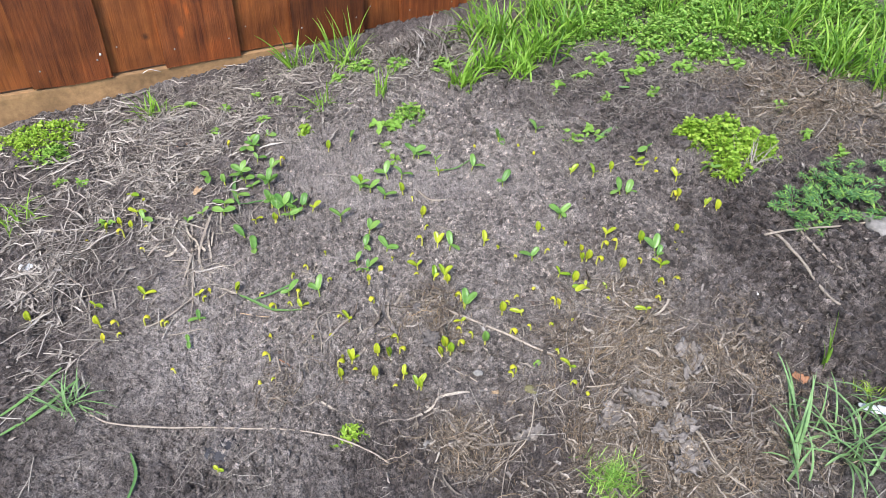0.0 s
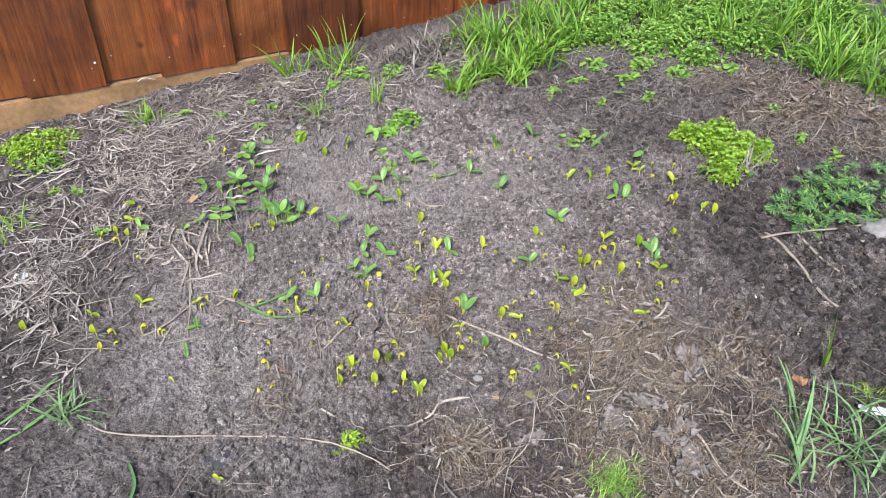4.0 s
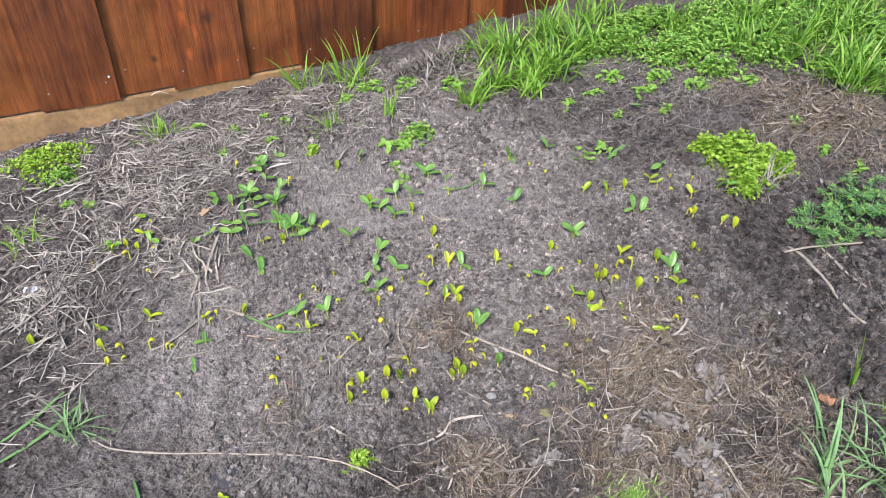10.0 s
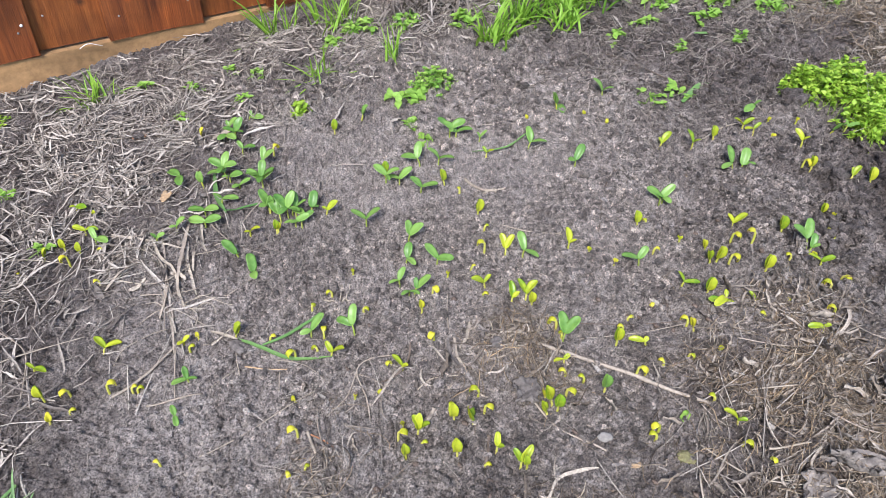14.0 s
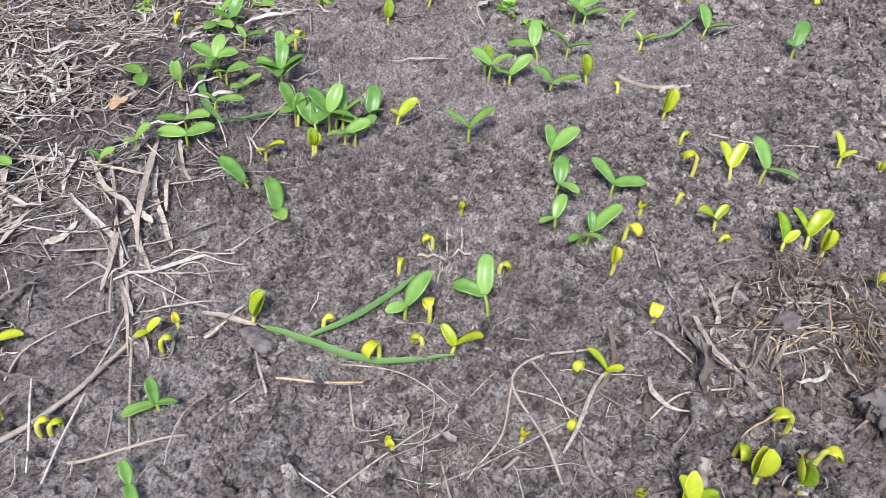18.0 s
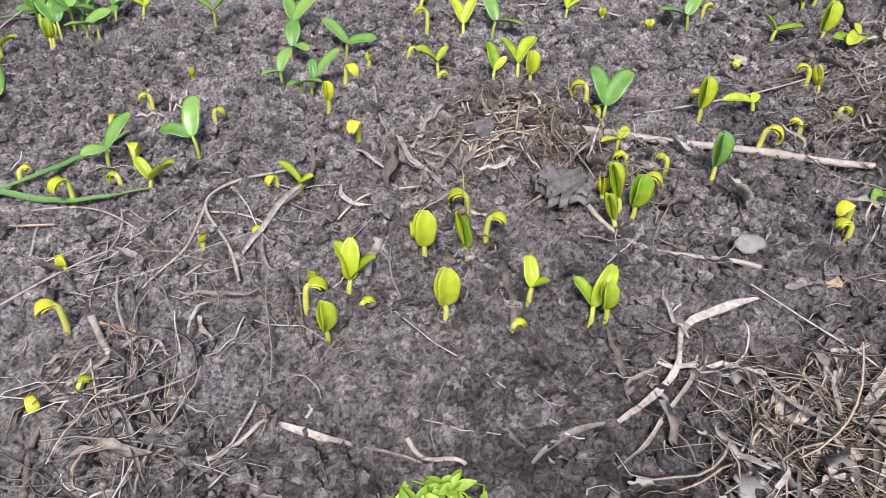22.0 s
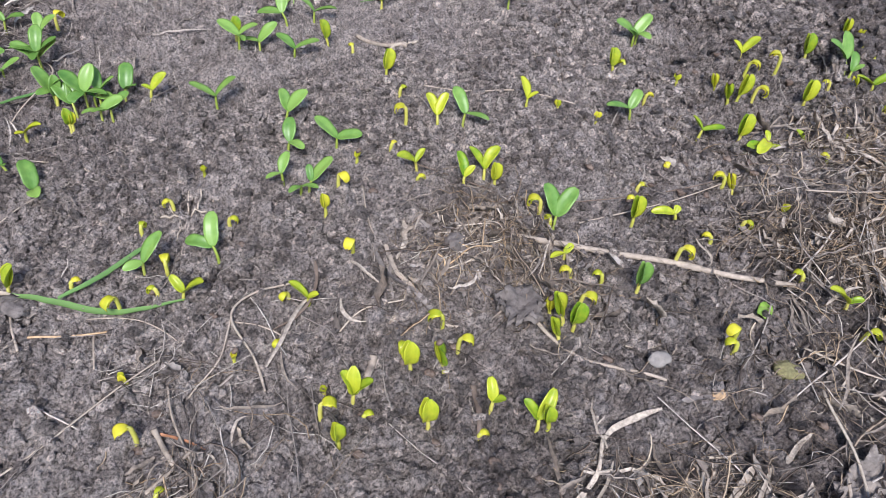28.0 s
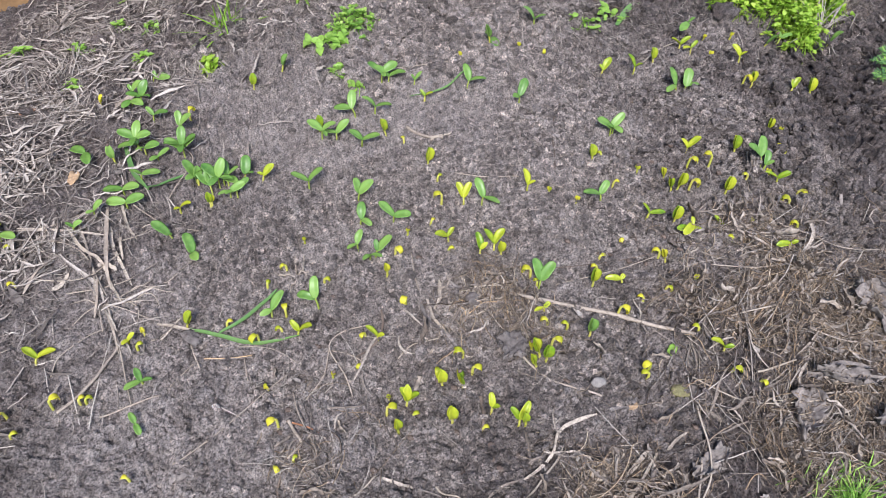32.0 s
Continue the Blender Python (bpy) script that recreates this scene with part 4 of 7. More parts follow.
def frond(x, y, heading, length, rise, parent, mat):
    """One feathery leaf: a curved rib with paired, divided side leaves."""
    t = np.linspace(0, 1, 13)
    out, up = length * t * (1 - 0.12 * t), rise * np.sin(t * 2.1)
    px, py = x + np.cos(heading + 0.3 * t) * out, y + np.sin(heading + 0.3 * t) * out
    rib = np.stack([px, py, np.maximum(top(px, py) + 0.004, top(x, y) + up)], -1)
    sv, sf = tubes(rib[None], np.linspace(0.0009, 0.0004, 13)[None], 4)
    at, head, pit, size = [], [], [], []
    for i in range(2, 13, 2):
        for sgn in (-1, 1):
            ln = length * 0.27 * math.sin(math.pi * (0.18 + 0.75 * t[i]))
            h = heading + 0.3 * t[i] + sgn * (1.15 - 0.4 * t[i])
            for j in range(1, 5):
                foot = rib[i] + np.array([math.cos(h), math.sin(h), 0.1]) * ln * j / 5
                for k in (-1, 1):
                    at.append(foot)
                    head.append(h + k * 0.75 + rng.normal(0, 0.3))
                    pit.append(rng.normal(0.2, 0.35))
                    size.append(ln * 0.74 * (1.15 - j * 0.12) * rng.uniform(0.6, 1.3))
    n = len(at)
    lv, lf = sprinkle(leaf_shape(4, 0.27, 0.1, 0.1, 0.75), np.array(at), np.array(head), np.array(pit), rng.normal(0, 0.3, n), np.array(size))
    me = sheet_mesh("frond", *joined([(sv, sf), (lv, lf)]), mat)
    me.transform(Matrix.Translation(-parent.location))
    part("frond", me, parent)


for x, y, n, ln, rise in ((0.85, 1.14, 6, 0.085, 0.03), (0.78, 1.15, 6, 0.07, 0.025), (0.92, 1.17, 6, 0.085, 0.035), (0.99, 1.12, 6, 0.09, 0.035), (0.87, 1.22, 5, 0.07, 0.03), (0.94, 1.25, 5, 0.08, 0.03), (0.8, 1.09, 4, 0.06, 0.02), (1.05, 1.2, 5, 0.09, 0.03)):
    ob = thing("feathery_weed", (x, y, float(top(x, y))), "dark green weed with feathery divided leaves lying on the soil", "weed", "feathery weeds")
    for k in range(n):
        frond(x, y, k * 6.28 / n + rng.uniform(-0.3, 0.3), ln * rng.uniform(0.7, 1.1), rise * rng.uniform(0.6, 1.3), ob, FEATHER)


# ---- seedlings of the bed ----
def petal(mid, side, width, cup, mat, thick):
    """A fleshy oval leaf along a path of places; side: the way across it."""
    rows, cols = len(mid), 7
    run = np.gradient(mid, axis=0)
    run /= np.linalg.norm(run, axis=1, keepdims=True) + 1e-12
    up = np.cross(side, run)
    far = np.concatenate([[0], np.cumsum(np.linalg.norm(np.diff(mid, axis=0), axis=1))])
    t = far / far[-1]
    w = width / 2 * np.clip(1 - np.abs((t - 0.57) / np.where(t < 0.57, 0.6, 0.436)) ** 2.3, 0.02, 1) ** 0.56
    w[0], w[-1] = 0.15 * width, 0.17 * width
    w = w * (1 + 0.06 * np.sin(9 * t + mid[0, 0] * 900 + mid[-1, 1] * 700))
    c = np.linspace(-1, 1, cols)
    face = mid[:, None] + side * (w[:, None] * c)[..., None] + up[:, None] * (cup * w[:, None] * (np.abs(c) ** 1.3)[None])[..., None]
    face -= up[:, None] * (0.0004 * (np.abs(c) < 0.05) * (t[:, None] < 0.85))[..., None]
    below = face - up[:, None] * (thick * (1.05 - c * c)[None] * np.clip(np.sin(math.pi * t), 0.15, 1)[:, None])[..., None]
    verts = np.concatenate([face.reshape(-1, 3), below.reshape(-1, 3)])
    q = grid_faces(rows, cols)
    n = rows * cols
    rim = np.array([r * cols for r in range(rows)] + [(rows - 1) * cols + k for k in range(1, cols)] + [r * cols + cols - 1 for r in range(rows - 2, -1, -1)] + list(range(cols - 2, 0, -1)))
    nxt = np.roll(rim, -1)
    return sheet_mesh("cotyledon", verts, np.concatenate([q, q[:, ::-1] + n, np.stack([rim, nxt, nxt + n, rim + n], 1)]), mat)


def cotyledon(a, b, width, cup, bend, mat, thick=0.0013):
    """A seed leaf from a to b, with its upper side turned to the sky."""
    a, b = np.asarray(a, float), np.asarray(b, float)
    way = b - a
    ln = np.linalg.norm(way) + 1e-9
    way = way / ln
    side = np.cross(way, np.array([0.05, -0.12, 1.0]))
    if np.linalg.norm(side) < 0.2:
        side = np.array([1.0, 0.15, 0])
    side /= np.linalg.norm(side)
    up = np.cross(side, way)
    lean = 0.3 * math.sin(b[0] * 5000)
    side = side * math.cos(lean) + up * math.sin(lean)
    up = np.cross(side, way)
    t = 0.5 - 0.5 * np.cos(math.pi * np.linspace(0, 1, 11))
    return petal(a + way * ln * t[:, None] + up * (bend * ln * np.sin(math.pi * t) * 0.5 - 0.12 * ln * t**3)[:, None], side, width, cup, mat, thick)


def stalk(points, r0, r1, mat):
    path = curve(points, 5)
    return sheet_mesh("stem", *tubes(path[None], np.linspace(r0, r1, len(path))[None], 7), mat)


def shell(at, r, parent):
    q, f = lumps(2, 90)
    me = sheet_mesh("seed_shell", q * r * np.array([1, 1, 1.15]) + np.asarray(at), f, SHELL)
    part("seed_shell", me, parent, "round brown empty seed shell")


def sprout(x, y, label):
    return thing("seedling", (x, y, float(top(x, y)) - 0.001), label, "seedling", "seedlings in the bed")


def spread(x, y, h, tone, *tips):
    """A seedling with its two seed leaves open."""
    green = tone == "g"
    ob = sprout(x, y, "green seedling with two open oval seed leaves in soil" if green else "yellow-green seedling with two opening seed leaves in soil")
    c = sum(np.array(t[:2] + (0,)) for t in tips) * 0.12
    head = np.array([c[0], c[1], h])
    part("stem", stalk([(0, 0, -0.004), (c[0] * 0.3, c[1] * 0.3, h * 0.5), head], 0.0017 if green else 0.002, 0.0014, STEM if green else STEM_YOUNG), ob)
    for t in tips:
        t = np.array(t)
        ln = np.linalg.norm(t - head)
        most = 0.033 if green else 0.027
        if ln > most:
            t, ln = head + (t - head) * most / ln, most
        wide = min(0.0175, max(0.0068, ln * (0.5 if green else 0.46))) * rng.uniform(0.9, 1.12)
        part("cotyledon", cotyledon(head, t, wide, 0.2 if green else 0.4, rng.uniform(-0.02, 0.16), LEAF if green else FRESH), ob)


def upright(x, y, tone, t):
    """A seedling whose seed leaves are still folded together, upright."""
    green = tone == "g"
    ob = sprout(x, y, "green seedling with upright folded seed leaves" if green else "yellow seedling with upright folded seed leaves just above the soil")
    t = np.array(t)
    t = t * min(1, 0.04 / np.linalg.norm(t))
    head = t * (0.36 if t[2] > 0.02 else 0.5)
    part("stem", stalk([(0, 0, -0.004), head * 0.5 + np.array([0.0006, 0, 0]), head], 0.002, 0.0016, STEM_YOUNG), ob)
    ln = np.linalg.norm(t - head)
    wide = max(0.0066, min(0.0135, ln * 0.54))
    mat = LEAF if green else (FRESH if t[2] > 0.028 else YOUNG)
    side = np.cross(t, (0, 0, 1.0)) * 0 + np.array([0.3, -0.95, 0.1])
    part("cotyledon", cotyledon(head, t + side * 0.0022, wide, 0.45, 0.14, mat, 0.002), ob)
    part("cotyledon", cotyledon(head - side * 0.0016, t * 0.97 - side * 0.002, wide * 0.92, 0.4, -0.1, mat, 0.002), ob)
    if rng.random() < 0.1:
        shell(t * 1.02, 0.0036, ob)


def hooked(x, y, tone, t, husk=False):
    """A seedling just breaking through: an arched neck from which the seed leaves still curl down."""
    ob = sprout(x, y, "yellow seedling with an arched neck just breaking the soil")
    t = np.array(t)
    flat = np.array([t[0], t[1], 0])
    d = np.linalg.norm(flat)
    way = flat / d if d > 0.004 else np.array([math.cos(x * 90), math.sin(x * 90), 0])
    side = np.array([-way[1], way[0], 0])
    hgt = min(max(t[2], 0.01), 0.025)
    r = min(max(hgt * 0.24, 0.0032), 0.005)
    up = np.array([0, 0, 1.0])
    centre = way * r + up * (hgt - r)
    last = rng.uniform(-1.2, 0.1)

    def bow(a, k):
        return centre + (way * np.cos(a)[:, None] + up * np.sin(a)[:, None]) * r * k

    neck = bow(np.linspace(3.1, 1.9, 4), 1.0)
    part("stem", stalk([(0, 0, -0.004), way * -0.0006 + up * hgt * 0.35, *neck], 0.0021, 0.0019, STEM_YOUNG), ob)
    ease = 0.5 - 0.5 * np.cos(math.pi * np.linspace(0, 1, 12))
    wide = min(0.01, max(0.0065, hgt * 0.46))
    mat = YOUNG
    part("cotyledon", petal(bow(2.3 + (last - 2.3) * ease, 1.06 + np.linspace(0, 0.45, 12)[:, None]), side, wide, -0.3, mat, 0.0017), ob)
    part("cotyledon", petal(bow(2.2 + (last - 1.95) * ease, np.linspace(0.86, 0.78, 12)[:, None]), side, wide * 0.8, -0.25, mat, 0.0015), ob)
    if husk or rng.random() < 0.14:
        shell(bow(np.array([last]), 1.1)[0], 0.0038, ob)


spread(-0.467, 1.733, 0.016, "g", (0.007, 0.004, 0.026), (0.041, -0.026, 0.026))
spread(-0.508, 1.692, 0.016, "g", (-0.002, 0.009, 0.027), (0.021, -0.005, 0.039))
spread(-0.510, 1.672, 0.016, "g", (-0.016, -0.025, 0.018), (0.020, -0.032, 0.023))
upright(-0.569, 1.690, "y", (0.008, 0.001, 0.027))
spread(-0.475, 1.600, 0.016, "g", (-0.007, 0.011, 0.029), (0.027, -0.013, 0.030))
spread(-0.434, 1.550, 0.016, "g", (0.005, 0.020, 0.037), (0.026, -0.002, 0.043))
hooked(-0.410, 1.580, "y", (0.002, 0.000, 0.029))
spread(-0.503, 1.528, 0.016, "g", (-0.038, 0.006, 0.017), (-0.004, 0.017, 0.034))
spread(-0.497, 1.518, 0.016, "g", (0.026, -0.016, 0.030), (-0.013, -0.009, 0.020))
spread(-0.478, 1.495, 0.016, "g", (-0.012, -0.012, 0.020), (0.022, 0.000, 0.030))
spread(-0.432, 1.485, 0.016, "g", (-0.030, 0.009, 0.042), (0.024, -0.000, 0.042))
spread(-0.592, 1.548, 0.016, "g", (-0.050, 0.042, 0.018), (-0.001, -0.037, 0.020))
spread(-0.509, 1.449, 0.016, "g", (-0.013, 0.003, 0.027), (0.036, -0.013, 0.026))
spread(-0.541, 1.436, 0.016, "g", (-0.040, 0.015, 0.017), (0.030, -0.014, 0.031))
spread(-0.538, 1.399, 0.016, "g", (-0.036, 0.014, 0.018), (0.036, -0.006, 0.032))
spread(-0.589, 1.394, 0.016, "g", (-0.010, -0.007, 0.020), (0.017, 0.000, 0.034))
spread(-0.623, 1.372, 0.016, "g", (-0.008, 0.005, 0.025), (0.016, -0.003, 0.029))
spread(-0.473, 1.303, 0.016, "g", (-0.036, 0.022, 0.052), (-0.001, 0.000, 0.017))
spread(-0.448, 1.257, 0.016, "g", (-0.004, 0.034, 0.049), (0.006, -0.024, 0.027))
spread(-0.456, 1.366, 0.013, "y", (-0.008, -0.006, 0.017), (0.019, -0.008, 0.027))
upright(-0.406, 1.353, "y", (0.000, 0.000, 0.031))
spread(-0.399, 1.388, 0.016, "g", (0.005, 0.034, 0.052), (-0.019, 0.025, 0.043))
spread(-0.370, 1.389, 0.016, "g", (-0.007, 0.039, 0.055), (0.019, 0.000, 0.036))
spread(-0.371, 1.359, 0.016, "g", (-0.019, -0.004, 0.019), (0.026, -0.001, 0.031))
spread(-0.377, 1.401, 0.016, "g", (-0.010, 0.004, 0.025), (0.022, -0.024, 0.023))
upright(-0.419, 1.410, "g", (0.007, 0.001, 0.056))
spread(-0.342, 1.386, 0.016, "g", (0.010, 0.020, 0.041), (0.014, -0.011, 0.029))
spread(-0.313, 1.369, 0.013, "y", (-0.007, 0.002, 0.020), (0.027, -0.001, 0.042))
spread(-0.243, 1.326, 0.016, "g", (-0.024, 0.007, 0.036), (0.026, 0.001, 0.043))
upright(-0.284, 1.629, "y", (0.002, -0.000, 0.037))
upright(-0.225, 1.645, "g", (0.015, -0.002, 0.049))
spread(-0.042, 1.529, 0.016, "g", (-0.029, 0.014, 0.043), (0.041, -0.001, 0.027))
spread(0.002, 1.507, 0.016, "g", (-0.003, 0.008, 0.026), (0.014, 0.002, 0.033))
spread(0.006, 1.457, 0.013, "y", (-0.006, 0.008, 0.023), (0.010, -0.011, 0.027))
spread(-0.125, 1.461, 0.016, "g", (-0.043, 0.023, 0.017), (0.003, 0.032, 0.048))
spread(-0.089, 1.459, 0.016, "g", (-0.018, 0.013, 0.035), (0.028, -0.009, 0.025))
spread(-0.170, 1.425, 0.016, "g", (-0.024, 0.009, 0.019), (0.024, 0.002, 0.042))
upright(-0.196, 1.448, "y", (0.002, -0.000, 0.037))
spread(-0.134, 1.387, 0.016, "g", (-0.017, 0.011, 0.034), (0.029, -0.009, 0.031))
upright(-0.088, 1.393, "y", (-0.006, 0.002, 0.038))
hooked(-0.066, 1.357, "y", (-0.001, 0.006, 0.011))
upright(-0.048, 1.284, "y", (0.005, -0.002, 0.045))
hooked(-0.041, 1.249, "y", (0.006, 0.002, 0.011))
spread(-0.174, 1.265, 0.016, "g", (0.002, 0.019, 0.036), (0.024, -0.001, 0.042))
spread(-0.185, 1.212, 0.016, "g", (0.008, 0.018, 0.036), (0.012, -0.022, 0.022))
spread(-0.133, 1.200, 0.016, "g", (-0.017, 0.017, 0.037), (0.025, -0.011, 0.025))
spread(-0.202, 1.163, 0.016, "g", (0.009, 0.014, 0.033), (-0.018, -0.005, 0.019))
spread(-0.181, 1.138, 0.016, "g", (0.027, 0.003, 0.045), (0.004, 0.012, 0.030))
spread(-0.189, 1.139, 0.016, "g", (-0.014, -0.011, 0.019), (0.014, -0.016, 0.023))
hooked(-0.152, 1.126, "y", (0.001, -0.000, 0.031))
hooked(-0.079, 1.171, "y", (0.005, 0.003, 0.011))
upright(-0.277, 1.214, "y", (0.001, -0.003, 0.016))
upright(-0.123, 1.160, "y", (0.003, 0.001, 0.016))
hooked(-0.052, 1.200, "y", (-0.006, 0.002, 0.031))
spread(-0.066, 1.126, 0.013, "y", (-0.024, -0.004, 0.032), (0.009, 0.005, 0.026))
hooked(-0.074, 1.103, "y", (0.006, 0.000, 0.011))
spread(0.092, 1.463, 0.016, "g", (0.003, 0.026, 0.042), (0.033, -0.008, 0.026))
upright(0.111, 1.547, "y", (-0.003, 0.001, 0.016))
spread(0.160, 1.377, 0.016, "g", (0.019, 0.019, 0.045), (-0.016, -0.007, 0.025))
spread(0.180, 1.578, 0.016, "g", (-0.003, 0.009, 0.025), (0.004, -0.039, 0.020))
hooked(0.258, 1.488, "y", (0.001, -0.001, 0.014))
upright(0.223, 1.522, "y", (-0.003, -0.000, 0.016))
spread(0.332, 1.389, 0.013, "y", (0.022, 0.010, 0.039), (-0.002, 0.009, 0.022))
spread(0.381, 1.360, 0.013, "y", (-0.006, 0.021, 0.035), (0.009, -0.005, 0.025))
upright(0.430, 1.376, "y", (-0.003, 0.002, 0.034))
spread(0.499, 1.396, 0.013, "y", (-0.018, 0.005, 0.028), (0.015, -0.003, 0.030))
upright(0.542, 1.389, "y", (0.002, -0.002, 0.016))
upright(0.531, 1.344, "y", (0.002, 0.002, 0.016))
spread(0.434, 1.295, 0.016, "g", (-0.004, 0.030, 0.047), (-0.028, -0.010, 0.017))
spread(0.443, 1.287, 0.016, "g", (0.017, 0.022, 0.047), (0.024, -0.006, 0.025))
spread(0.278, 1.248, 0.016, "g", (-0.031, 0.008, 0.042), (0.032, 0.007, 0.051))
spread(0.284, 1.250, 0.016, "g", (-0.015, -0.002, 0.025), (0.001, -0.024, 0.021))
upright(0.349, 1.304, "y", (0.000, -0.000, 0.017))
upright(0.218, 1.199, "y", (-0.003, 0.003, 0.035))
hooked(0.231, 1.196, "y", (-0.001, 0.006, 0.011))
spread(0.089, 1.177, 0.013, "y", (0.001, 0.019, 0.034), (0.010, -0.003, 0.024))
spread(0.011, 1.181, 0.016, "g", (-0.002, 0.023, 0.039), (0.019, -0.024, 0.023))
spread(-0.017, 1.189, 0.013, "y", (0.017, 0.016, 0.040), (-0.006, 0.030, 0.042))
upright(0.152, 1.124, "y", (0.002, 0.002, 0.016))
upright(0.119, 1.155, "y", (-0.002, 0.002, 0.016))
spread(0.190, 1.113, 0.016, "g", (0.012, 0.010, 0.034), (-0.029, 0.009, 0.024))
hooked(0.224, 1.135, "y", (0.006, -0.002, 0.011))
upright(0.267, 1.139, "y", (0.001, 0.003, 0.016))
spread(0.234, 1.047, 0.013, "y", (-0.004, 0.012, 0.026), (0.022, -0.010, 0.021))
upright(0.260, 1.017, "y", (0.001, -0.001, 0.045))
spread(0.277, 0.993, 0.013, "y", (-0.026, 0.002, 0.021), (0.009, -0.009, 0.020))
spread(0.283, 0.997, 0.013, "y", (-0.002, 0.008, 0.021), (-0.031, -0.016, 0.014))
spread(0.323, 0.986, 0.013, "y", (-0.007, 0.010, 0.024), (0.004, -0.008, 0.019))
upright(0.373, 0.980, "y", (0.001, -0.003, 0.016))
spread(0.358, 1.144, 0.013, "y", (0.020, -0.001, 0.035), (-0.005, 0.011, 0.026))
hooked(0.344, 1.114, "y", (0.013, -0.014, 0.031))
hooked(0.368, 1.095, "y", (-0.007, 0.007, 0.040))
upright(0.299, 1.108, "y", (-0.004, 0.004, 0.024))
upright(0.292, 1.077, "y", (-0.004, 0.004, 0.029))
upright(0.298, 1.073, "y", (0.004, -0.005, 0.050))
hooked(0.323, 1.072, "y", (0.009, -0.010, 0.029))
upright(0.429, 1.111, "y", (-0.003, 0.003, 0.039))
upright(0.367, 1.041, "y", (0.001, -0.001, 0.046))
hooked(0.415, 1.055, "y", (-0.005, 0.002, 0.011))
spread(0.445, 1.065, 0.016, "g", (0.012, 0.031, 0.051), (-0.026, 0.016, 0.042))
spread(0.449, 1.060, 0.016, "g", (0.010, 0.013, 0.035), (0.010, -0.004, 0.027))
hooked(0.503, 1.094, "y", (-0.005, -0.003, 0.011))
hooked(0.496, 1.072, "y", (0.006, -0.001, 0.011))
upright(0.457, 1.050, "y", (-0.003, 0.004, 0.022))
spread(0.447, 1.025, 0.013, "y", (-0.019, 0.011, 0.023), (0.011, -0.007, 0.028))
upright(0.516, 1.139, "y", (0.000, -0.000, 0.029))
upright(0.526, 1.125, "y", (-0.001, -0.003, 0.016))
hooked(0.442, 0.984, "y", (-0.005, 0.007, 0.026))
hooked(0.469, 0.997, "y", (0.005, -0.008, 0.027))
hooked(0.419, 0.936, "y", (-0.005, 0.007, 0.017))
hooked(0.545, 1.257, "y", (-0.002, 0.002, 0.029))
upright(0.555, 1.246, "y", (-0.002, 0.002, 0.033))
spread(0.601, 1.199, 0.013, "y", (0.003, 0.010, 0.025), (0.013, 0.006, 0.030))
spread(0.573, 1.313, 0.013, "y", (-0.011, 0.016, 0.031), (0.008, -0.003, 0.024))
upright(0.593, 1.376, "y", (0.002, -0.002, 0.016))
upright(0.711, 1.297, "g", (0.001, -0.002, 0.034))
upright(0.636, 1.331, "g", (0.010, -0.012, 0.037))
upright(0.223, 0.967, "y", (-0.005, 0.006, 0.027))
hooked(0.213, 0.975, "y", (-0.005, 0.005, 0.018))
spread(-0.034, 1.076, 0.013, "y", (0.002, 0.020, 0.033), (0.011, 0.002, 0.025))
spread(-0.011, 1.076, 0.013, "y", (-0.009, 0.019, 0.033), (0.019, 0.010, 0.038))
upright(-0.005, 1.064, "y", (-0.000, 0.000, 0.032))
hooked(0.180, 1.024, "y", (-0.005, -0.004, 0.011))
hooked(0.135, 1.009, "y", (0.006, -0.001, 0.011))
hooked(0.319, 0.951, "y", (-0.004, 0.005, 0.011))
spread(0.380, 0.903, 0.013, "y", (-0.025, 0.003, 0.016), (0.005, -0.003, 0.020))
upright(-0.475, 1.123, "y", (0.014, 0.003, 0.050))
spread(-0.352, 1.091, 0.016, "g", (0.025, 0.014, 0.047), (-0.016, -0.006, 0.019))
spread(-0.284, 1.084, 0.016, "g", (0.003, 0.034, 0.050), (-0.026, 0.021, 0.020))
hooked(-0.332, 1.088, "y", (-0.004, 0.000, 0.021))
hooked(-0.378, 1.057, "y", (0.003, 0.000, 0.034))
spread(-0.323, 1.047, 0.013, "y", (-0.006, 0.011, 0.027), (0.023, -0.012, 0.039))
hooked(-0.344, 1.060, "y", (-0.005, 0.003, 0.011))
hooked(-0.416, 1.100, "y", (-0.001, -0.000, 0.014))
hooked(-0.348, 1.143, "y", (0.002, 0.005, 0.011))
hooked(-0.315, 1.165, "y", (-0.010, 0.000, 0.014))
hooked(-0.266, 1.118, "y", (0.006, -0.002, 0.011))
spread(-0.557, 1.132, 0.013, "y", (0.011, 0.000, 0.025), (-0.007, -0.009, 0.017))
upright(-0.534, 1.138, "y", (-0.002, 0.003, 0.016))
hooked(-0.544, 1.111, "y", (0.006, 0.002, 0.014))
spread(-0.556, 0.99, 0.014, "g", (-0.004, 0.014, 0.022), (0.005, -0.018, 0.014))
hooked(-0.619, 1.054, "y", (0.006, 0.003, 0.014))
upright(-0.380, 0.977, "y", (-0.003, 0.001, 0.016))
hooked(-0.252, 0.967, "y", (-0.004, -0.004, 0.011))
upright(-0.294, 0.961, "y", (0.003, -0.001, 0.016))
hooked(-0.378, 0.917, "y", (-0.014, -0.002, 0.041))
hooked(-0.238, 0.885, "y", (0.014, -0.004, 0.036))
upright(-0.230, 0.907, "y", (0.000, -0.003, 0.016))
spread(-0.211, 0.886, 0.012, "y", (-0.006, 0.006, 0.042), (0.003, 0.007, 0.041), (0.014, -0.003, 0.031))
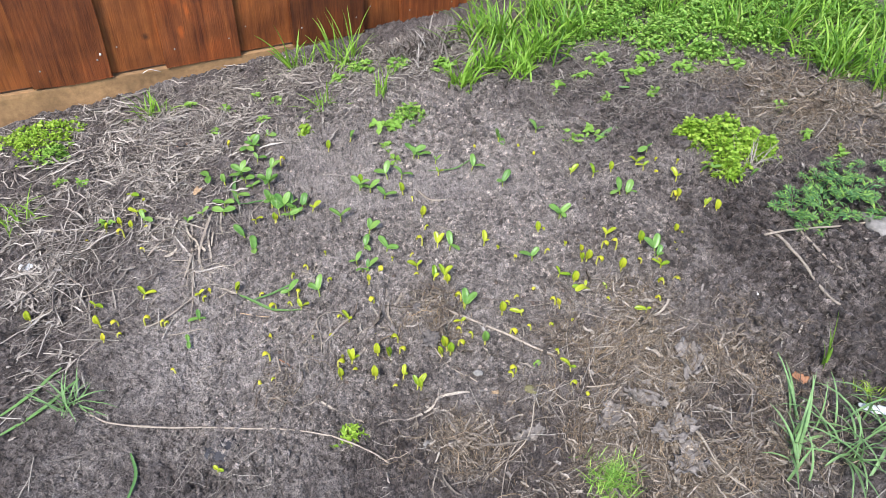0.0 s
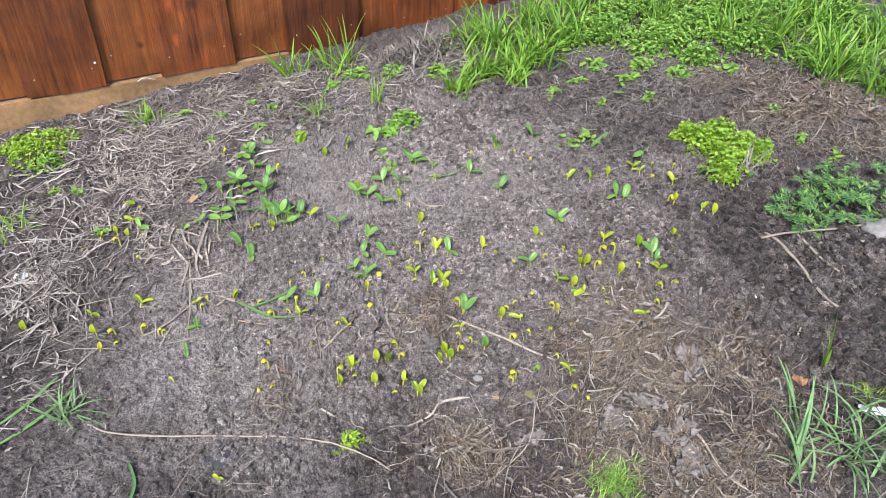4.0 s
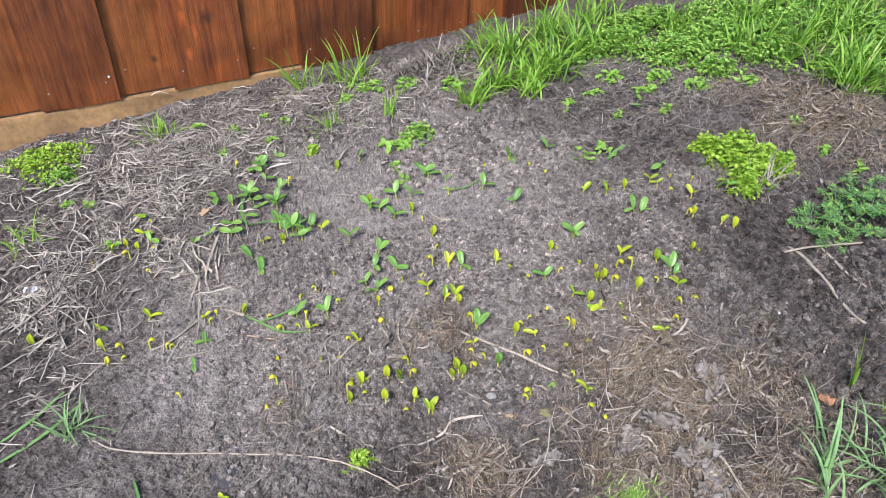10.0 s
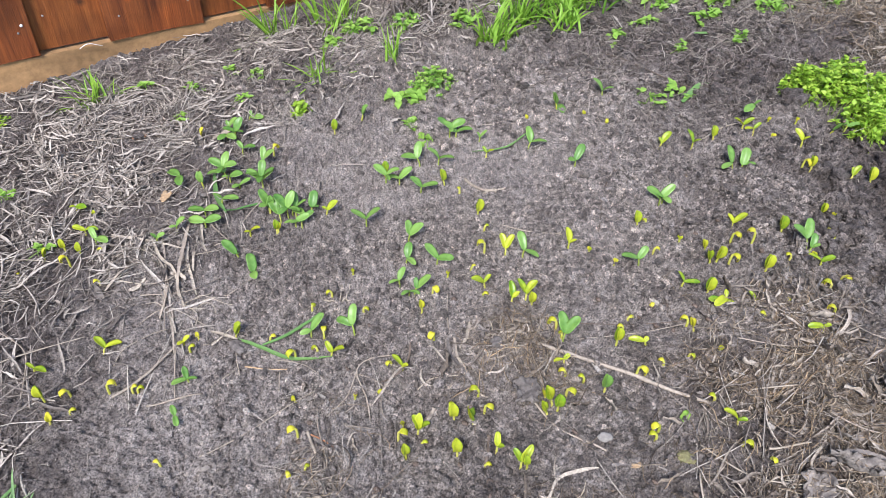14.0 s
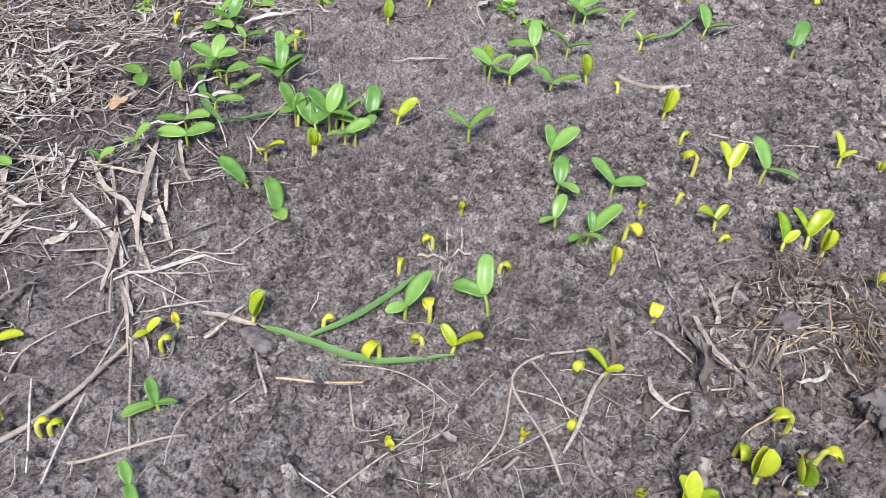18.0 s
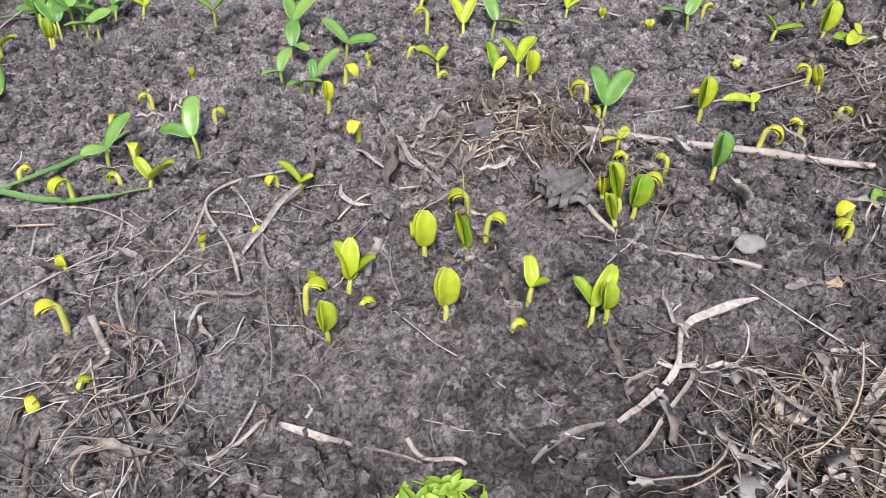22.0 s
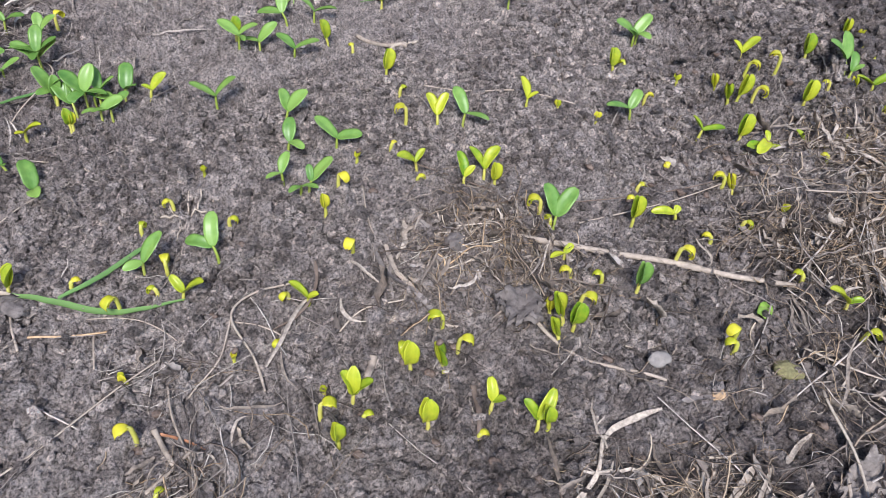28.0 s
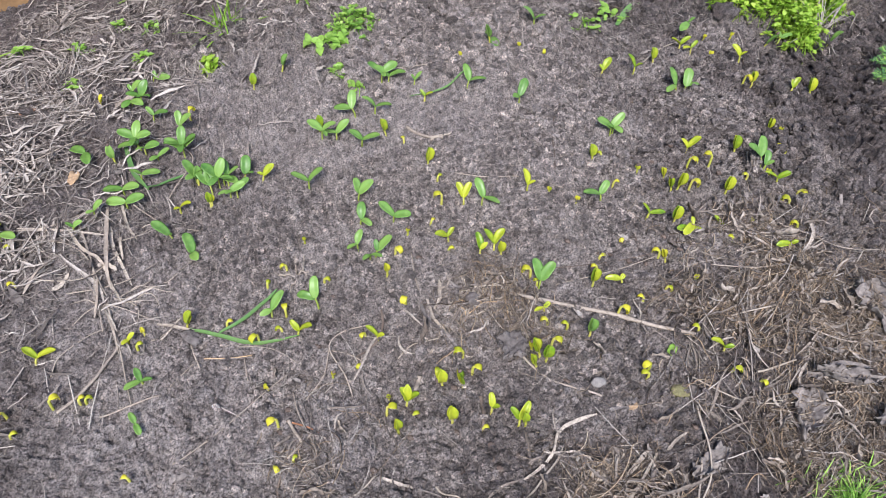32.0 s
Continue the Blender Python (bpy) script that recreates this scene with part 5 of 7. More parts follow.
upright(-0.232, 0.856, "y", (-0.001, 0.000, 0.034))
hooked(-0.208, 0.867, "y", (0.008, 0.001, 0.012), True)
hooked(-0.171, 0.946, "y", (0.006, 0.002, 0.011))
upright(-0.159, 0.893, "y", (-0.002, 0.001, 0.050))
hooked(-0.159, 0.916, "y", (0.001, -0.000, 0.017))
spread(-0.218, 0.996, 0.013, "y", (-0.013, 0.011, 0.028), (0.006, -0.007, 0.023))
hooked(-0.235, 1.005, "y", (-0.005, -0.003, 0.011))
hooked(-0.165, 1.035, "y", (-0.002, 0.001, 0.032))
upright(-0.175, 1.095, "y", (-0.001, 0.000, 0.026))
upright(-0.164, 0.839, "y", (-0.002, 0.001, 0.054))
hooked(-0.369, 0.862, "y", (0.004, 0.004, 0.011))
spread(0.025, 0.989, 0.016, "g", (0.001, 0.028, 0.044), (0.030, 0.013, 0.051))
hooked(0.019, 1.010, "y", (-0.013, 0.009, 0.022))
hooked(0.025, 0.996, "y", (-0.000, 0.006, 0.011))
upright(0.101, 0.967, "y", (0.000, -0.000, 0.040))
spread(0.140, 0.951, 0.013, "y", (-0.025, 0.009, 0.016), (0.002, 0.005, 0.019))
hooked(0.120, 0.992, "y", (-0.005, 0.003, 0.011))
spread(0.016, 0.950, 0.013, "y", (-0.018, -0.003, 0.016), (0.006, 0.001, 0.021))
hooked(0.012, 0.931, "y", (-0.006, 0.004, 0.016))
hooked(0.033, 0.912, "y", (-0.005, 0.005, 0.014))
upright(0.055, 0.888, "g", (-0.000, 0.000, 0.040))
hooked(0.110, 0.906, "y", (0.003, -0.003, 0.025))
hooked(0.151, 0.912, "y", (-0.004, 0.005, 0.014))
hooked(0.191, 0.916, "y", (0.010, -0.012, 0.014))
upright(0.233, 0.912, "y", (0.003, 0.001, 0.016))
hooked(0.192, 0.837, "y", (-0.012, 0.017, 0.015))
spread(0.208, 0.798, 0.013, "y", (-0.022, 0.009, 0.032), (0.007, -0.005, 0.020))
hooked(0.106, 0.814, "y", (-0.002, 0.002, 0.020))
hooked(0.099, 0.804, "y", (0.002, -0.003, 0.016))
hooked(0.203, 0.769, "y", (-0.001, 0.001, 0.018))
hooked(0.225, 0.740, "y", (0.000, -0.006, 0.011))
upright(-0.028, 0.897, "y", (-0.001, 0.001, 0.023))
upright(-0.030, 0.872, "y", (-0.007, 0.005, 0.029))
upright(-0.020, 0.884, "y", (-0.010, 0.008, 0.047))
upright(-0.015, 0.877, "y", (0.001, -0.001, 0.038))
hooked(0.004, 0.897, "y", (0.005, -0.004, 0.020))
spread(-0.110, 0.837, 0.013, "y", (0.003, 0.013, 0.028), (0.007, -0.006, 0.023))
spread(-0.084, 0.806, 0.013, "y", (0.016, 0.011, 0.034), (-0.007, 0.014, 0.028))
upright(-0.077, 0.802, "y", (-0.003, 0.002, 0.029))
hooked(-0.118, 0.924, "y", (-0.005, 0.002, 0.021))
upright(-0.133, 0.881, "y", (-0.007, 0.004, 0.046))
hooked(-0.114, 0.896, "y", (0.009, -0.005, 0.019))
hooked(-0.130, 0.817, "y", (0.008, 0.001, 0.012), True)
spread(0.278, 1.577, 0.016, "g", (-0.020, 0.026, 0.046), (0.018, -0.006, 0.030))
upright(0.174, 1.556, "g", (-0.008, 0.002, 0.043))
spread(0.535, 1.433, 0.016, "g", (0.008, -0.003, 0.026), (-0.033, -0.022, 0.016))
spread(0.513, 1.379, 0.013, "y", (0.010, 0.001, 0.025), (-0.024, -0.007, 0.021))
spread(0.656, 1.319, 0.016, "g", (0.002, 0.009, 0.026), (0.022, -0.004, 0.025))
upright(0.733, 1.278, "g", (0.010, -0.007, 0.036))
upright(0.621, 1.177, "y", (-0.004, 0.003, 0.039))
spread(-0.689, 1.150, 0.013, "y", (-0.009, 0.014, 0.029), (0.049, 0.007, 0.026))
spread(-0.792, 1.132, 0.013, "y", (-0.008, 0.004, 0.021), (0.027, -0.017, 0.021))
upright(-0.934, 1.117, "y", (-0.000, -0.000, 0.048))
upright(-0.762, 1.068, "y", (-0.003, -0.002, 0.039))
upright(-0.743, 1.021, "y", (0.003, 0.002, 0.027))
hooked(-0.727, 1.075, "y", (-0.005, -0.003, 0.022))
hooked(-0.716, 1.035, "y", (0.005, 0.002, 0.011))
hooked(-0.662, 1.059, "y", (0.014, 0.006, 0.024))
hooked(-0.627, 1.055, "y", (0.011, 0.005, 0.014))
upright(-0.834, 1.391, "y", (0.007, 0.003, 0.032))
upright(-0.798, 1.407, "y", (-0.002, -0.001, 0.031))
upright(-0.766, 1.386, "y", (0.001, 0.001, 0.032))
hooked(-0.780, 1.361, "y", (-0.011, -0.005, 0.029))
spread(-0.761, 1.428, 0.013, "y", (-0.016, -0.003, 0.026), (0.035, -0.012, 0.023))
hooked(-0.733, 1.382, "y", (0.013, 0.005, 0.014))
spread(-0.740, 1.405, 0.016, "g", (-0.006, 0.014, 0.032), (0.027, -0.019, 0.024))
hooked(-0.717, 1.300, "y", (-0.009, -0.004, 0.014))
spread(-0.794, 1.510, 0.013, "y", (-0.008, -0.007, 0.017), (0.024, -0.017, 0.021))
upright(-0.755, 1.480, "y", (-0.000, 0.003, 0.016))
upright(-0.872, 1.366, "y", (-0.003, -0.000, 0.016))
hooked(-0.570, 0.915, "y", (-0.005, 0.003, 0.011))
hooked(-0.393, 0.861, "y", (0.002, -0.006, 0.011))
spread(-0.447, 0.675, 0.013, "y", (-0.007, 0.003, 0.020), (0.012, -0.008, 0.020))
spread(-0.508, 1.535, 0.026, "g", (-0.026, 0.012, 0.04), (0.026, -0.008, 0.038), (-0.008, -0.022, 0.03), (0.01, 0.02, 0.048))
spread(-0.432, 1.484, 0.026, "g", (-0.028, 0.004, 0.036), (0.024, 0.0, 0.045), (-0.004, -0.022, 0.03), (0.006, 0.018, 0.055))
spread(-0.385, 1.392, 0.028, "g", (-0.024, 0.012, 0.06), (0.018, 0.014, 0.066), (0.024, -0.014, 0.032), (-0.016, -0.018, 0.03))
spread(-0.36, 1.36, 0.016, "g", (-0.018, -0.01, 0.024), (0.022, 0.006, 0.034))
spread(-0.42, 1.418, 0.022, "g", (-0.012, 0.006, 0.05), (0.018, -0.01, 0.044), (-0.016, -0.012, 0.026))
upright(-0.404, 1.353, "y", (0.003, 0.0, 0.024))
upright(-0.55, 1.512, "g", (-0.004, 0.006, 0.055))
spread(-0.492, 1.668, 0.022, "g", (-0.022, 0.0, 0.034), (0.016, 0.008, 0.05), (0.018, -0.014, 0.03))
spread(-0.053, 1.538, 0.026, "g", (-0.022, 0.008, 0.046), (0.03, 0.0, 0.042), (0.0, -0.02, 0.03))
spread(-0.196, 1.425, 0.022, "g", (-0.02, 0.01, 0.04), (0.024, -0.002, 0.036), (0.004, -0.022, 0.026))


# ---- sticks, stems and scraps lying about ----
def stick(name, label, category, points, r0, r1, mat, lift=0.0, sides=7, flat=1.0, group="", nodes=0):
    """A stick through places of the plan, resting on the soil."""
    path = curve([(x, y, 0) for x, y in points], 10)
    z = top(path[:, 0], path[:, 1])
    t = np.linspace(-1, 1, len(path))
    bow = np.polyval(np.polyfit(t, z, 3), t)
    path[:, 2] = bow + np.percentile(z - bow, 82) + r0 * 0.5 + lift * 0.7
    path[:, :2] += np.stack([bumps(path[:, 0], path[:, 1], 0.03, 51), bumps(path[:, 0], path[:, 1], 0.03, 52)], 1) * r0 * 0.7
    radii = np.linspace(r0, r1, len(path)) * (1 + 0.12 * bumps(np.arange(len(path)) * 1.0, 0 * path[:, 0], 3.0, 53))
    for k in range(nodes):
        radii[(k + 1) * len(path) // (nodes + 1)] *= 1.35
    v, f = tubes(path[None], radii[None], sides, flat)
    caps = [list(range(sides))[::-1], list(range(len(v) - sides, len(v)))]
    at = Vector(path[len(path) // 2])
    bm = bmesh.new()
    vs = [bm.verts.new(Vector(p) - at) for p in v]
    for q in f:
        bm.faces.new([vs[i] for i in q])
    for q in caps:
        bm.faces.new([vs[i] for i in q])
    for q in bm.faces:
        q.smooth = True
    me = bpy.data.meshes.new(name)
    bm.to_mesh(me)
    bm.free()
    me.materials.append(mat)
    ob = new(name, me)
    ob.location = at
    return tagged(ob, label, category, group)


stick("twig", "long straight grey-brown dry stem lying across the bed", "twig", [(-0.013, 0.99), (0.045, 0.95), (0.09, 0.917), (0.195, 0.827)], 0.0032, 0.0028, TWIG, nodes=3)
stick("twig", "thin pale stick with a broken end on the soil", "twig", [(-0.045, 0.888), (-0.01, 0.842), (0.03, 0.802)], 0.0018, 0.0014, TWIG)
stick("twig", "short grey stick with a split end on bare soil", "twig", [(-0.047, 1.398), (-0.018, 1.35), (0.0, 1.34)], 0.003, 0.0024, TWIG)
stick("twig", "short pale piece of straw beside a stick", "straw", [(-0.02, 1.345), (0.018, 1.347)], 0.0024, 0.002, PALE)
stick("bent_stem", "long curved grey dry stem lying over soil", "stem", [(-0.72, 0.835), (-0.636, 0.796), (-0.404, 0.763), (-0.275, 0.73), (-0.192, 0.686), (-0.142, 0.654)], 0.002, 0.0016, TWIG, 0.003, nodes=3)
stick("cane", "tan dry cane lying on dark clods", "stem", [(0.707, 1.1), (0.729, 0.964), (0.742, 0.854)], 0.0034, 0.0026, TWIG, 0.004, nodes=3)
stick("cane", "grey dry cane lying on dark clods", "stem", [(0.767, 1.079), (0.804, 0.96)], 0.0028, 0.0024, TWIG, 0.004, nodes=1)
stick("bent_stem", "thin straight grey stem leaning over the feathery weed", "stem", [(0.681, 1.067), (0.82, 1.08), (0.98, 1.092)], 0.0026, 0.002, TWIG, 0.012)
stick("cane", "tan straw stem lying on the straw heap", "straw", [(0.466, 0.785), (0.529, 0.711)], 0.0022, 0.002, PALE, 0.006)
stick("straw_stem", "long thin pale straw across the soil", "straw", [(-0.515, 0.915), (-0.432, 0.949), (-0.346, 0.994)], 0.0010, 0.0007, PALE, 0.001)
stick("root", "curved dark root on dry soil", "root", [(0.24, 1.36), (0.205, 1.32), (0.182, 1.28), (0.165, 1.235), (0.15, 1.2)], 0.0010, 0.0007, DARKTWIG)
stick("straw_stem", "pale straw stem lying in the bed", "straw", [(-0.012, 1.252), (0.04, 1.225), (0.09, 1.204), (0.147, 1.158)], 0.0011, 0.0009, TWIG, 0.001)
stick("straw_stem", "thin pale straw lying in the bed", "straw", [(0.19, 1.235), (0.212, 1.17)], 0.0014, 0.0010, TWIG)
stick("straw_stem", "short grey straw on bare soil", "straw", [(0.222, 1.06), (0.268, 1.068)], 0.0011, 0.0009, TWIG)
stick("straw_stem", "thin grey stem between seedlings", "straw", [(-0.08, 1.15), (-0.03, 1.085), (0.02, 1.03), (0.12, 1.0), (0.22, 0.98)], 0.0008, 0.0006, DARKTWIG)
stick("straw_stem", "thin straight stem lying across the bed", "straw", [(0.05, 0.985), (0.16, 0.975), (0.32, 0.98)], 0.0009, 0.0006, TWIG, 0.001)
stick("straw_stem", "pale straw lying above bare soil", "straw", [(0.4, 1.375), (0.45, 1.4), (0.52, 1.415)], 0.0015, 0.0011, PALE, 0.001)
stick("root", "dark bent root at the far edge of the bed", "root", [(0.33, 1.72), (0.4, 1.62), (0.47, 1.52)], 0.0012, 0.0010, DARKTWIG)
stick("straw_stem", "pale straw on clods behind the bed", "straw", [(-0.03, 1.56), (0.08, 1.545), (0.16, 1.54)], 0.0010, 0.0007, PALE)
stick("straw_stem", "short pale straw under a green blade", "straw", [(-0.525, 1.12), (-0.47, 1.147)], 0.0011, 0.0009, PALE, 0.001)
for k, pts in enumerate(([(-0.72, 1.4), (-0.62, 1.33), (-0.58, 1.22)], [(-0.7, 1.3), (-0.61, 1.27), (-0.55, 1.3)], [(-0.62, 1.42), (-0.6, 1.3), (-0.59, 1.16)], [(-0.8, 1.45), (-0.68, 1.4), (-0.56, 1.42)],
                         [(-0.95, 1.1), (-0.86, 1.16), (-0.72, 1.18)], [(-0.9, 1.25), (-0.82, 1.18), (-0.8, 1.08)], [(-0.58, 1.2), (-0.57, 1.12), (-0.56, 1.02)], [(-0.82, 1.62), (-0.7, 1.58), (-0.6, 1.6)],
                         [(-0.44, 1.52), (-0.42, 1.46), (-0.47, 1.4)], [(-0.85, 1.75), (-0.72, 1.72), (-0.62, 1.76)], [(-1.0, 1.42), (-0.88, 1.4), (-0.78, 1.36)], [(-0.64, 1.25), (-0.56, 1.24), (-0.5, 1.26)])):
    stick("straw_stem", "grey-tan dead stem tangled in the straw", "straw", pts, 0.0015, 0.0009, (TWIG, PALE, TWIG)[k % 3], 0.004, 7, 0.6, "dead stems in the straw")
for k, pts in enumerate(([(0.15, 0.78), (0.2, 0.72), (0.28, 0.69)], [(0.1, 0.68), (0.06, 0.62), (0.04, 0.55)], [(0.13, 0.74), (0.1, 0.66), (0.02, 0.6)], [(0.3, 0.8), (0.36, 0.74), (0.46, 0.72)], [(0.38, 0.6), (0.42, 0.55), (0.46, 0.48)],
                         [(0.26, 0.92), (0.34, 0.88), (0.44, 0.9)], [(0.24, 0.84), (0.33, 0.82), (0.4, 0.84)], [(0.4, 0.95), (0.44, 0.88), (0.5, 0.85)], [(0.2, 0.64), (0.3, 0.66), (0.38, 0.64)])):
    stick("straw_stem", "pale tan dead stem on the straw heap", "straw", pts, 0.0014, 0.0009, (PALE, TWIG)[k % 2], 0.009, 7, 0.6, "dead stems on the straw heap")


def dry_strip(name, label, category, points, w0, w1, mat, lift=0.003, arch=0.0, seed=0):
    """A bleached leaf or husk strip: creased along its middle, ragged at the edges, twisting as it lies."""
    path = curve([(x, y, 0) for x, y in points], 9)
    n = len(path)
    t = np.linspace(0, 1, n)
    z = top(path[:, 0], path[:, 1])
    path[:, 2] = np.convolve(np.pad(z, 5, mode="edge"), np.ones(11) / 11, "valid") + lift + arch * np.sin(math.pi * t)
    run = np.gradient(path, axis=0)
    run /= np.linalg.norm(run, axis=1, keepdims=True)
    flat = np.cross(run, (0, 0, 1.0))
    flat /= np.linalg.norm(flat, axis=1, keepdims=True)
    up = np.cross(flat, run)
    turn = 0.7 * bumps(t * 3.5 + seed * 7, 0 * t, 1.0, 61)
    side = flat * np.cos(turn)[:, None] + up * np.sin(turn)[:, None]
    up = np.cross(side, run)
    c = np.linspace(-1, 1, 6)
    w = 0.52 * (w0 + (w1 - w0) * t) * (0.35 + 0.65 * np.clip(np.minimum(t, 1 - t) * 9, 0, 1))
    edge = 1 + 0.3 * bumps(t[:, None] * 14 + seed, np.sign(c)[None] * 3.0 + 0 * t[:, None], 1.0, 62)
    wave = 0.22 * np.abs(c)[None] + 0.16 * bumps(t[:, None] * 9 + seed, c[None] * 2.6, 1.0, 63)
    face = path[:, None] + side[:, None] * (w[:, None] * c[None] * edge)[..., None] + up[:, None] * (w[:, None] * wave)[..., None]
    low = face - up[:, None] * 0.0005
    at = Vector(path[n // 2])
    q = grid_faces(n, 6)
    ob = new(name, sheet_mesh(name, np.concatenate([face.reshape(-1, 3), low.reshape(-1, 3)]) - np.array(at), np.concatenate([q, q[:, ::-1] + n * 6]), mat))
    ob.location = at
    return tagged(ob, label, category)


dry_strip("husk_strip", "long bent whitish dry husk strip on the soil", "dead leaf", [(0.014, 0.782), (-0.028, 0.782), (-0.048, 0.772), (-0.061, 0.754), (-0.086, 0.741), (-0.114, 0.735)], 0.0052, 0.003, HUSK, 0.005, 0.004, 1)
dry_strip("husk_strip", "frayed tan fibre strand beside the husk strip", "dead leaf", [(-0.045, 0.758), (-0.062, 0.742), (-0.083, 0.73), (-0.106, 0.717), (-0.128, 0.709)], 0.0026, 0.0018, PALE, 0.005, 0.003, 2)
dry_strip("husk_strip", "twisted pale dry strip on the straw heap", "dead leaf", [(0.448, 0.956), (0.428, 0.92), (0.412, 0.9), (0.385, 0.886), (0.355, 0.878)], 0.0058, 0.0036, HUSK, 0.008, 0.008, 3)
dry_strip("husk_strip", "grey dry strip among dark clods", "dead leaf", [(0.549, 1.024), (0.53, 0.99), (0.515, 0.96), (0.502, 0.928)], 0.0058, 0.0036, GREYLEAF, 0.003, 0.002, 4)
dry_strip("leaf_strip", "broad pale dry leaf strip on the straw", "dead leaf", [(0.046, 0.712), (0.014, 0.697), (-0.015, 0.691)], 0.0062, 0.0045, HUSK, 0.005, 0.003, 5)
dry_strip("leaf_strip", "yellowish dry grass leaf arching over the straw", "dead leaf", [(0.056, 0.706), (0.027, 0.686), (0.0, 0.668), (-0.018, 0.65)], 0.0034, 0.0024, PALE, 0.008, 0.006, 6)
dry_strip("leaf_strip", "yellowish dry grass leaf beside another one", "dead leaf", [(0.03, 0.69), (0.001, 0.671), (-0.028, 0.652)], 0.0024, 0.0016, PALE, 0.008, 0.004, 7)
dry_strip("leaf_strip", "narrow grey dry strip on bare soil", "dead leaf", [(-0.167, 0.768), (-0.161, 0.744), (-0.151, 0.724)], 0.0032, 0.0022, GREYLEAF, 0.002, 0.0, 8)
dry_strip("bark_strip", "whitish flat bark strip on dark soil", "bark", [(-0.272, 0.805), (-0.242, 0.782), (-0.208, 0.753)], 0.004, 0.0028, HUSK, 0.003, 0.0, 9)
dry_strip("bark_strip", "brown bark strip standing beside a seedling", "bark", [(-0.2, 1.042), (-0.209, 1.006), (-0.231, 0.983), (-0.256, 0.979)], 0.0034, 0.002, DARKTWIG, 0.003, 0.006, 10)
dry_strip("bark_strip", "short orange-brown bark strip on soil", "bark", [(-0.363, 0.919), (-0.345, 0.906), (-0.329, 0.89)], 0.0022, 0.0016, DEADLEAF, 0.002, 0.0, 11)
dry_strip("leaf_strip", "pale splinter of dry leaf on soil", "dead leaf", [(0.017, 0.843), (0.035, 0.838), (0.052, 0.834)], 0.003, 0.003, PALE, 0.002, 0.0, 12)
dry_strip("leaf_strip", "flat grey leaf strip near the straw heap", "dead leaf", [(0.03, 0.78), (0.05, 0.774), (0.07, 0.772)], 0.005, 0.004, GREYLEAF, 0.003, 0.001, 13)
dry_strip("leaf_strip", "pale curled dry leaf on the straw heap", "dead leaf", [(0.07, 0.705), (0.088, 0.713), (0.106, 0.718)], 0.0045, 0.0028, HUSK, 0.006, 0.002, 14)
dry_strip("leaf_strip", "long pale dry leaf strip over the straw heap", "dead leaf", [(0.36, 0.66), (0.393, 0.625), (0.408, 0.56), (0.44, 0.515)], 0.0045, 0.003, PALE, 0.009, 0.004, 15)
dry_strip("leaf_strip", "arched grey leaf strip over a hollow in the heap", "dead leaf", [(0.29, 0.715), (0.315, 0.722), (0.345, 0.705), (0.36, 0.685)], 0.007, 0.004, GREYLEAF, 0.008, 0.008, 16)
stick("cane", "pale short stem end on the straw heap", "straw", [(0.228, 0.754), (0.28, 0.748)], 0.0016, 0.0012, PALE, 0.008)
stick("straw_stem", "white short straw on dark soil", "straw", [(0.021, 0.732), (0.04, 0.726)], 0.0013, 0.001, PALE, 0.003)
stick("straw_stem", "pale stem crossing the straw", "straw", [(0.01, 0.723), (-0.006, 0.699), (-0.025, 0.672)], 0.0014, 0.0012, PALE, 0.008)
stick("root", "thin grey root rising over the soil", "root", [(-0.22, 1.02), (-0.26, 1.024), (-0.286, 1.008), (-0.276, 0.959), (-0.275, 0.926)], 0.0011, 0.0013, TWIG, 0.003)
stick("root", "thin grey root branching off another", "root", [(-0.286, 1.008), (-0.303, 0.971), (-0.334, 0.946)], 0.0011, 0.0008, TWIG, 0.002)
stick("root", "short grey root beside a bark strip", "root", [(-0.284, 1.005), (-0.261, 0.986), (-0.236, 0.953)], 0.0009, 0.0008, TWIG, 0.001)
stick("root", "thin grey-brown root on trodden soil", "root", [(-0.407, 1.063), (-0.365, 1.039), (-0.339, 1.01), (-0.319, 0.975)], 0.0008, 0.0006, TWIG, 0.001)
stick("root", "long bent grey root among dry fibres", "root", [(-0.349, 0.962), (-0.348, 0.925), (-0.34, 0.876), (-0.344, 0.856), (-0.384, 0.862)], 0.0011, 0.0009, TWIG, 0.002)
stick("twig", "short thick grey stick on soil", "twig", [(-0.362, 0.92), (-0.353, 0.885)], 0.0024, 0.0021, TWIG, 0.001)
stick("twig", "straight grey stick on soil", "twig", [(-0.376, 0.868), (-0.334, 0.893)], 0.0017, 0.0014, TWIG, 0.001)
stick("twig", "dark bent stick on damp soil", "twig", [(-0.396, 0.812), (-0.395, 0.837), (-0.385, 0.853)], 0.002, 0.0014, DARKTWIG, 0.001)
stick("root", "pale forked root on damp soil", "root", [(-0.308, 0.792), (-0.285, 0.804), (-0.274, 0.81)], 0.0013, 0.0011, PALE, 0.002)
stick("twig", "upright brown bark stub in the soil", "bark", [(-0.116, 0.86), (-0.121, 0.84), (-0.129, 0.816)], 0.0028, 0.0024, DARKTWIG, 0.002, 6, 0.6)
stick("twig", "short grey-brown wood chunk beside a seedling", "twig", [(-0.183, 0.915), (-0.197, 0.892)], 0.0036, 0.003, TWIG, 0.001, 6, 0.8)
stick("straw_stem", "thin grey straw lying on dark soil", "straw", [(-0.212, 0.767), (-0.188, 0.744)], 0.0014, 0.0012, PALE, 0.001)
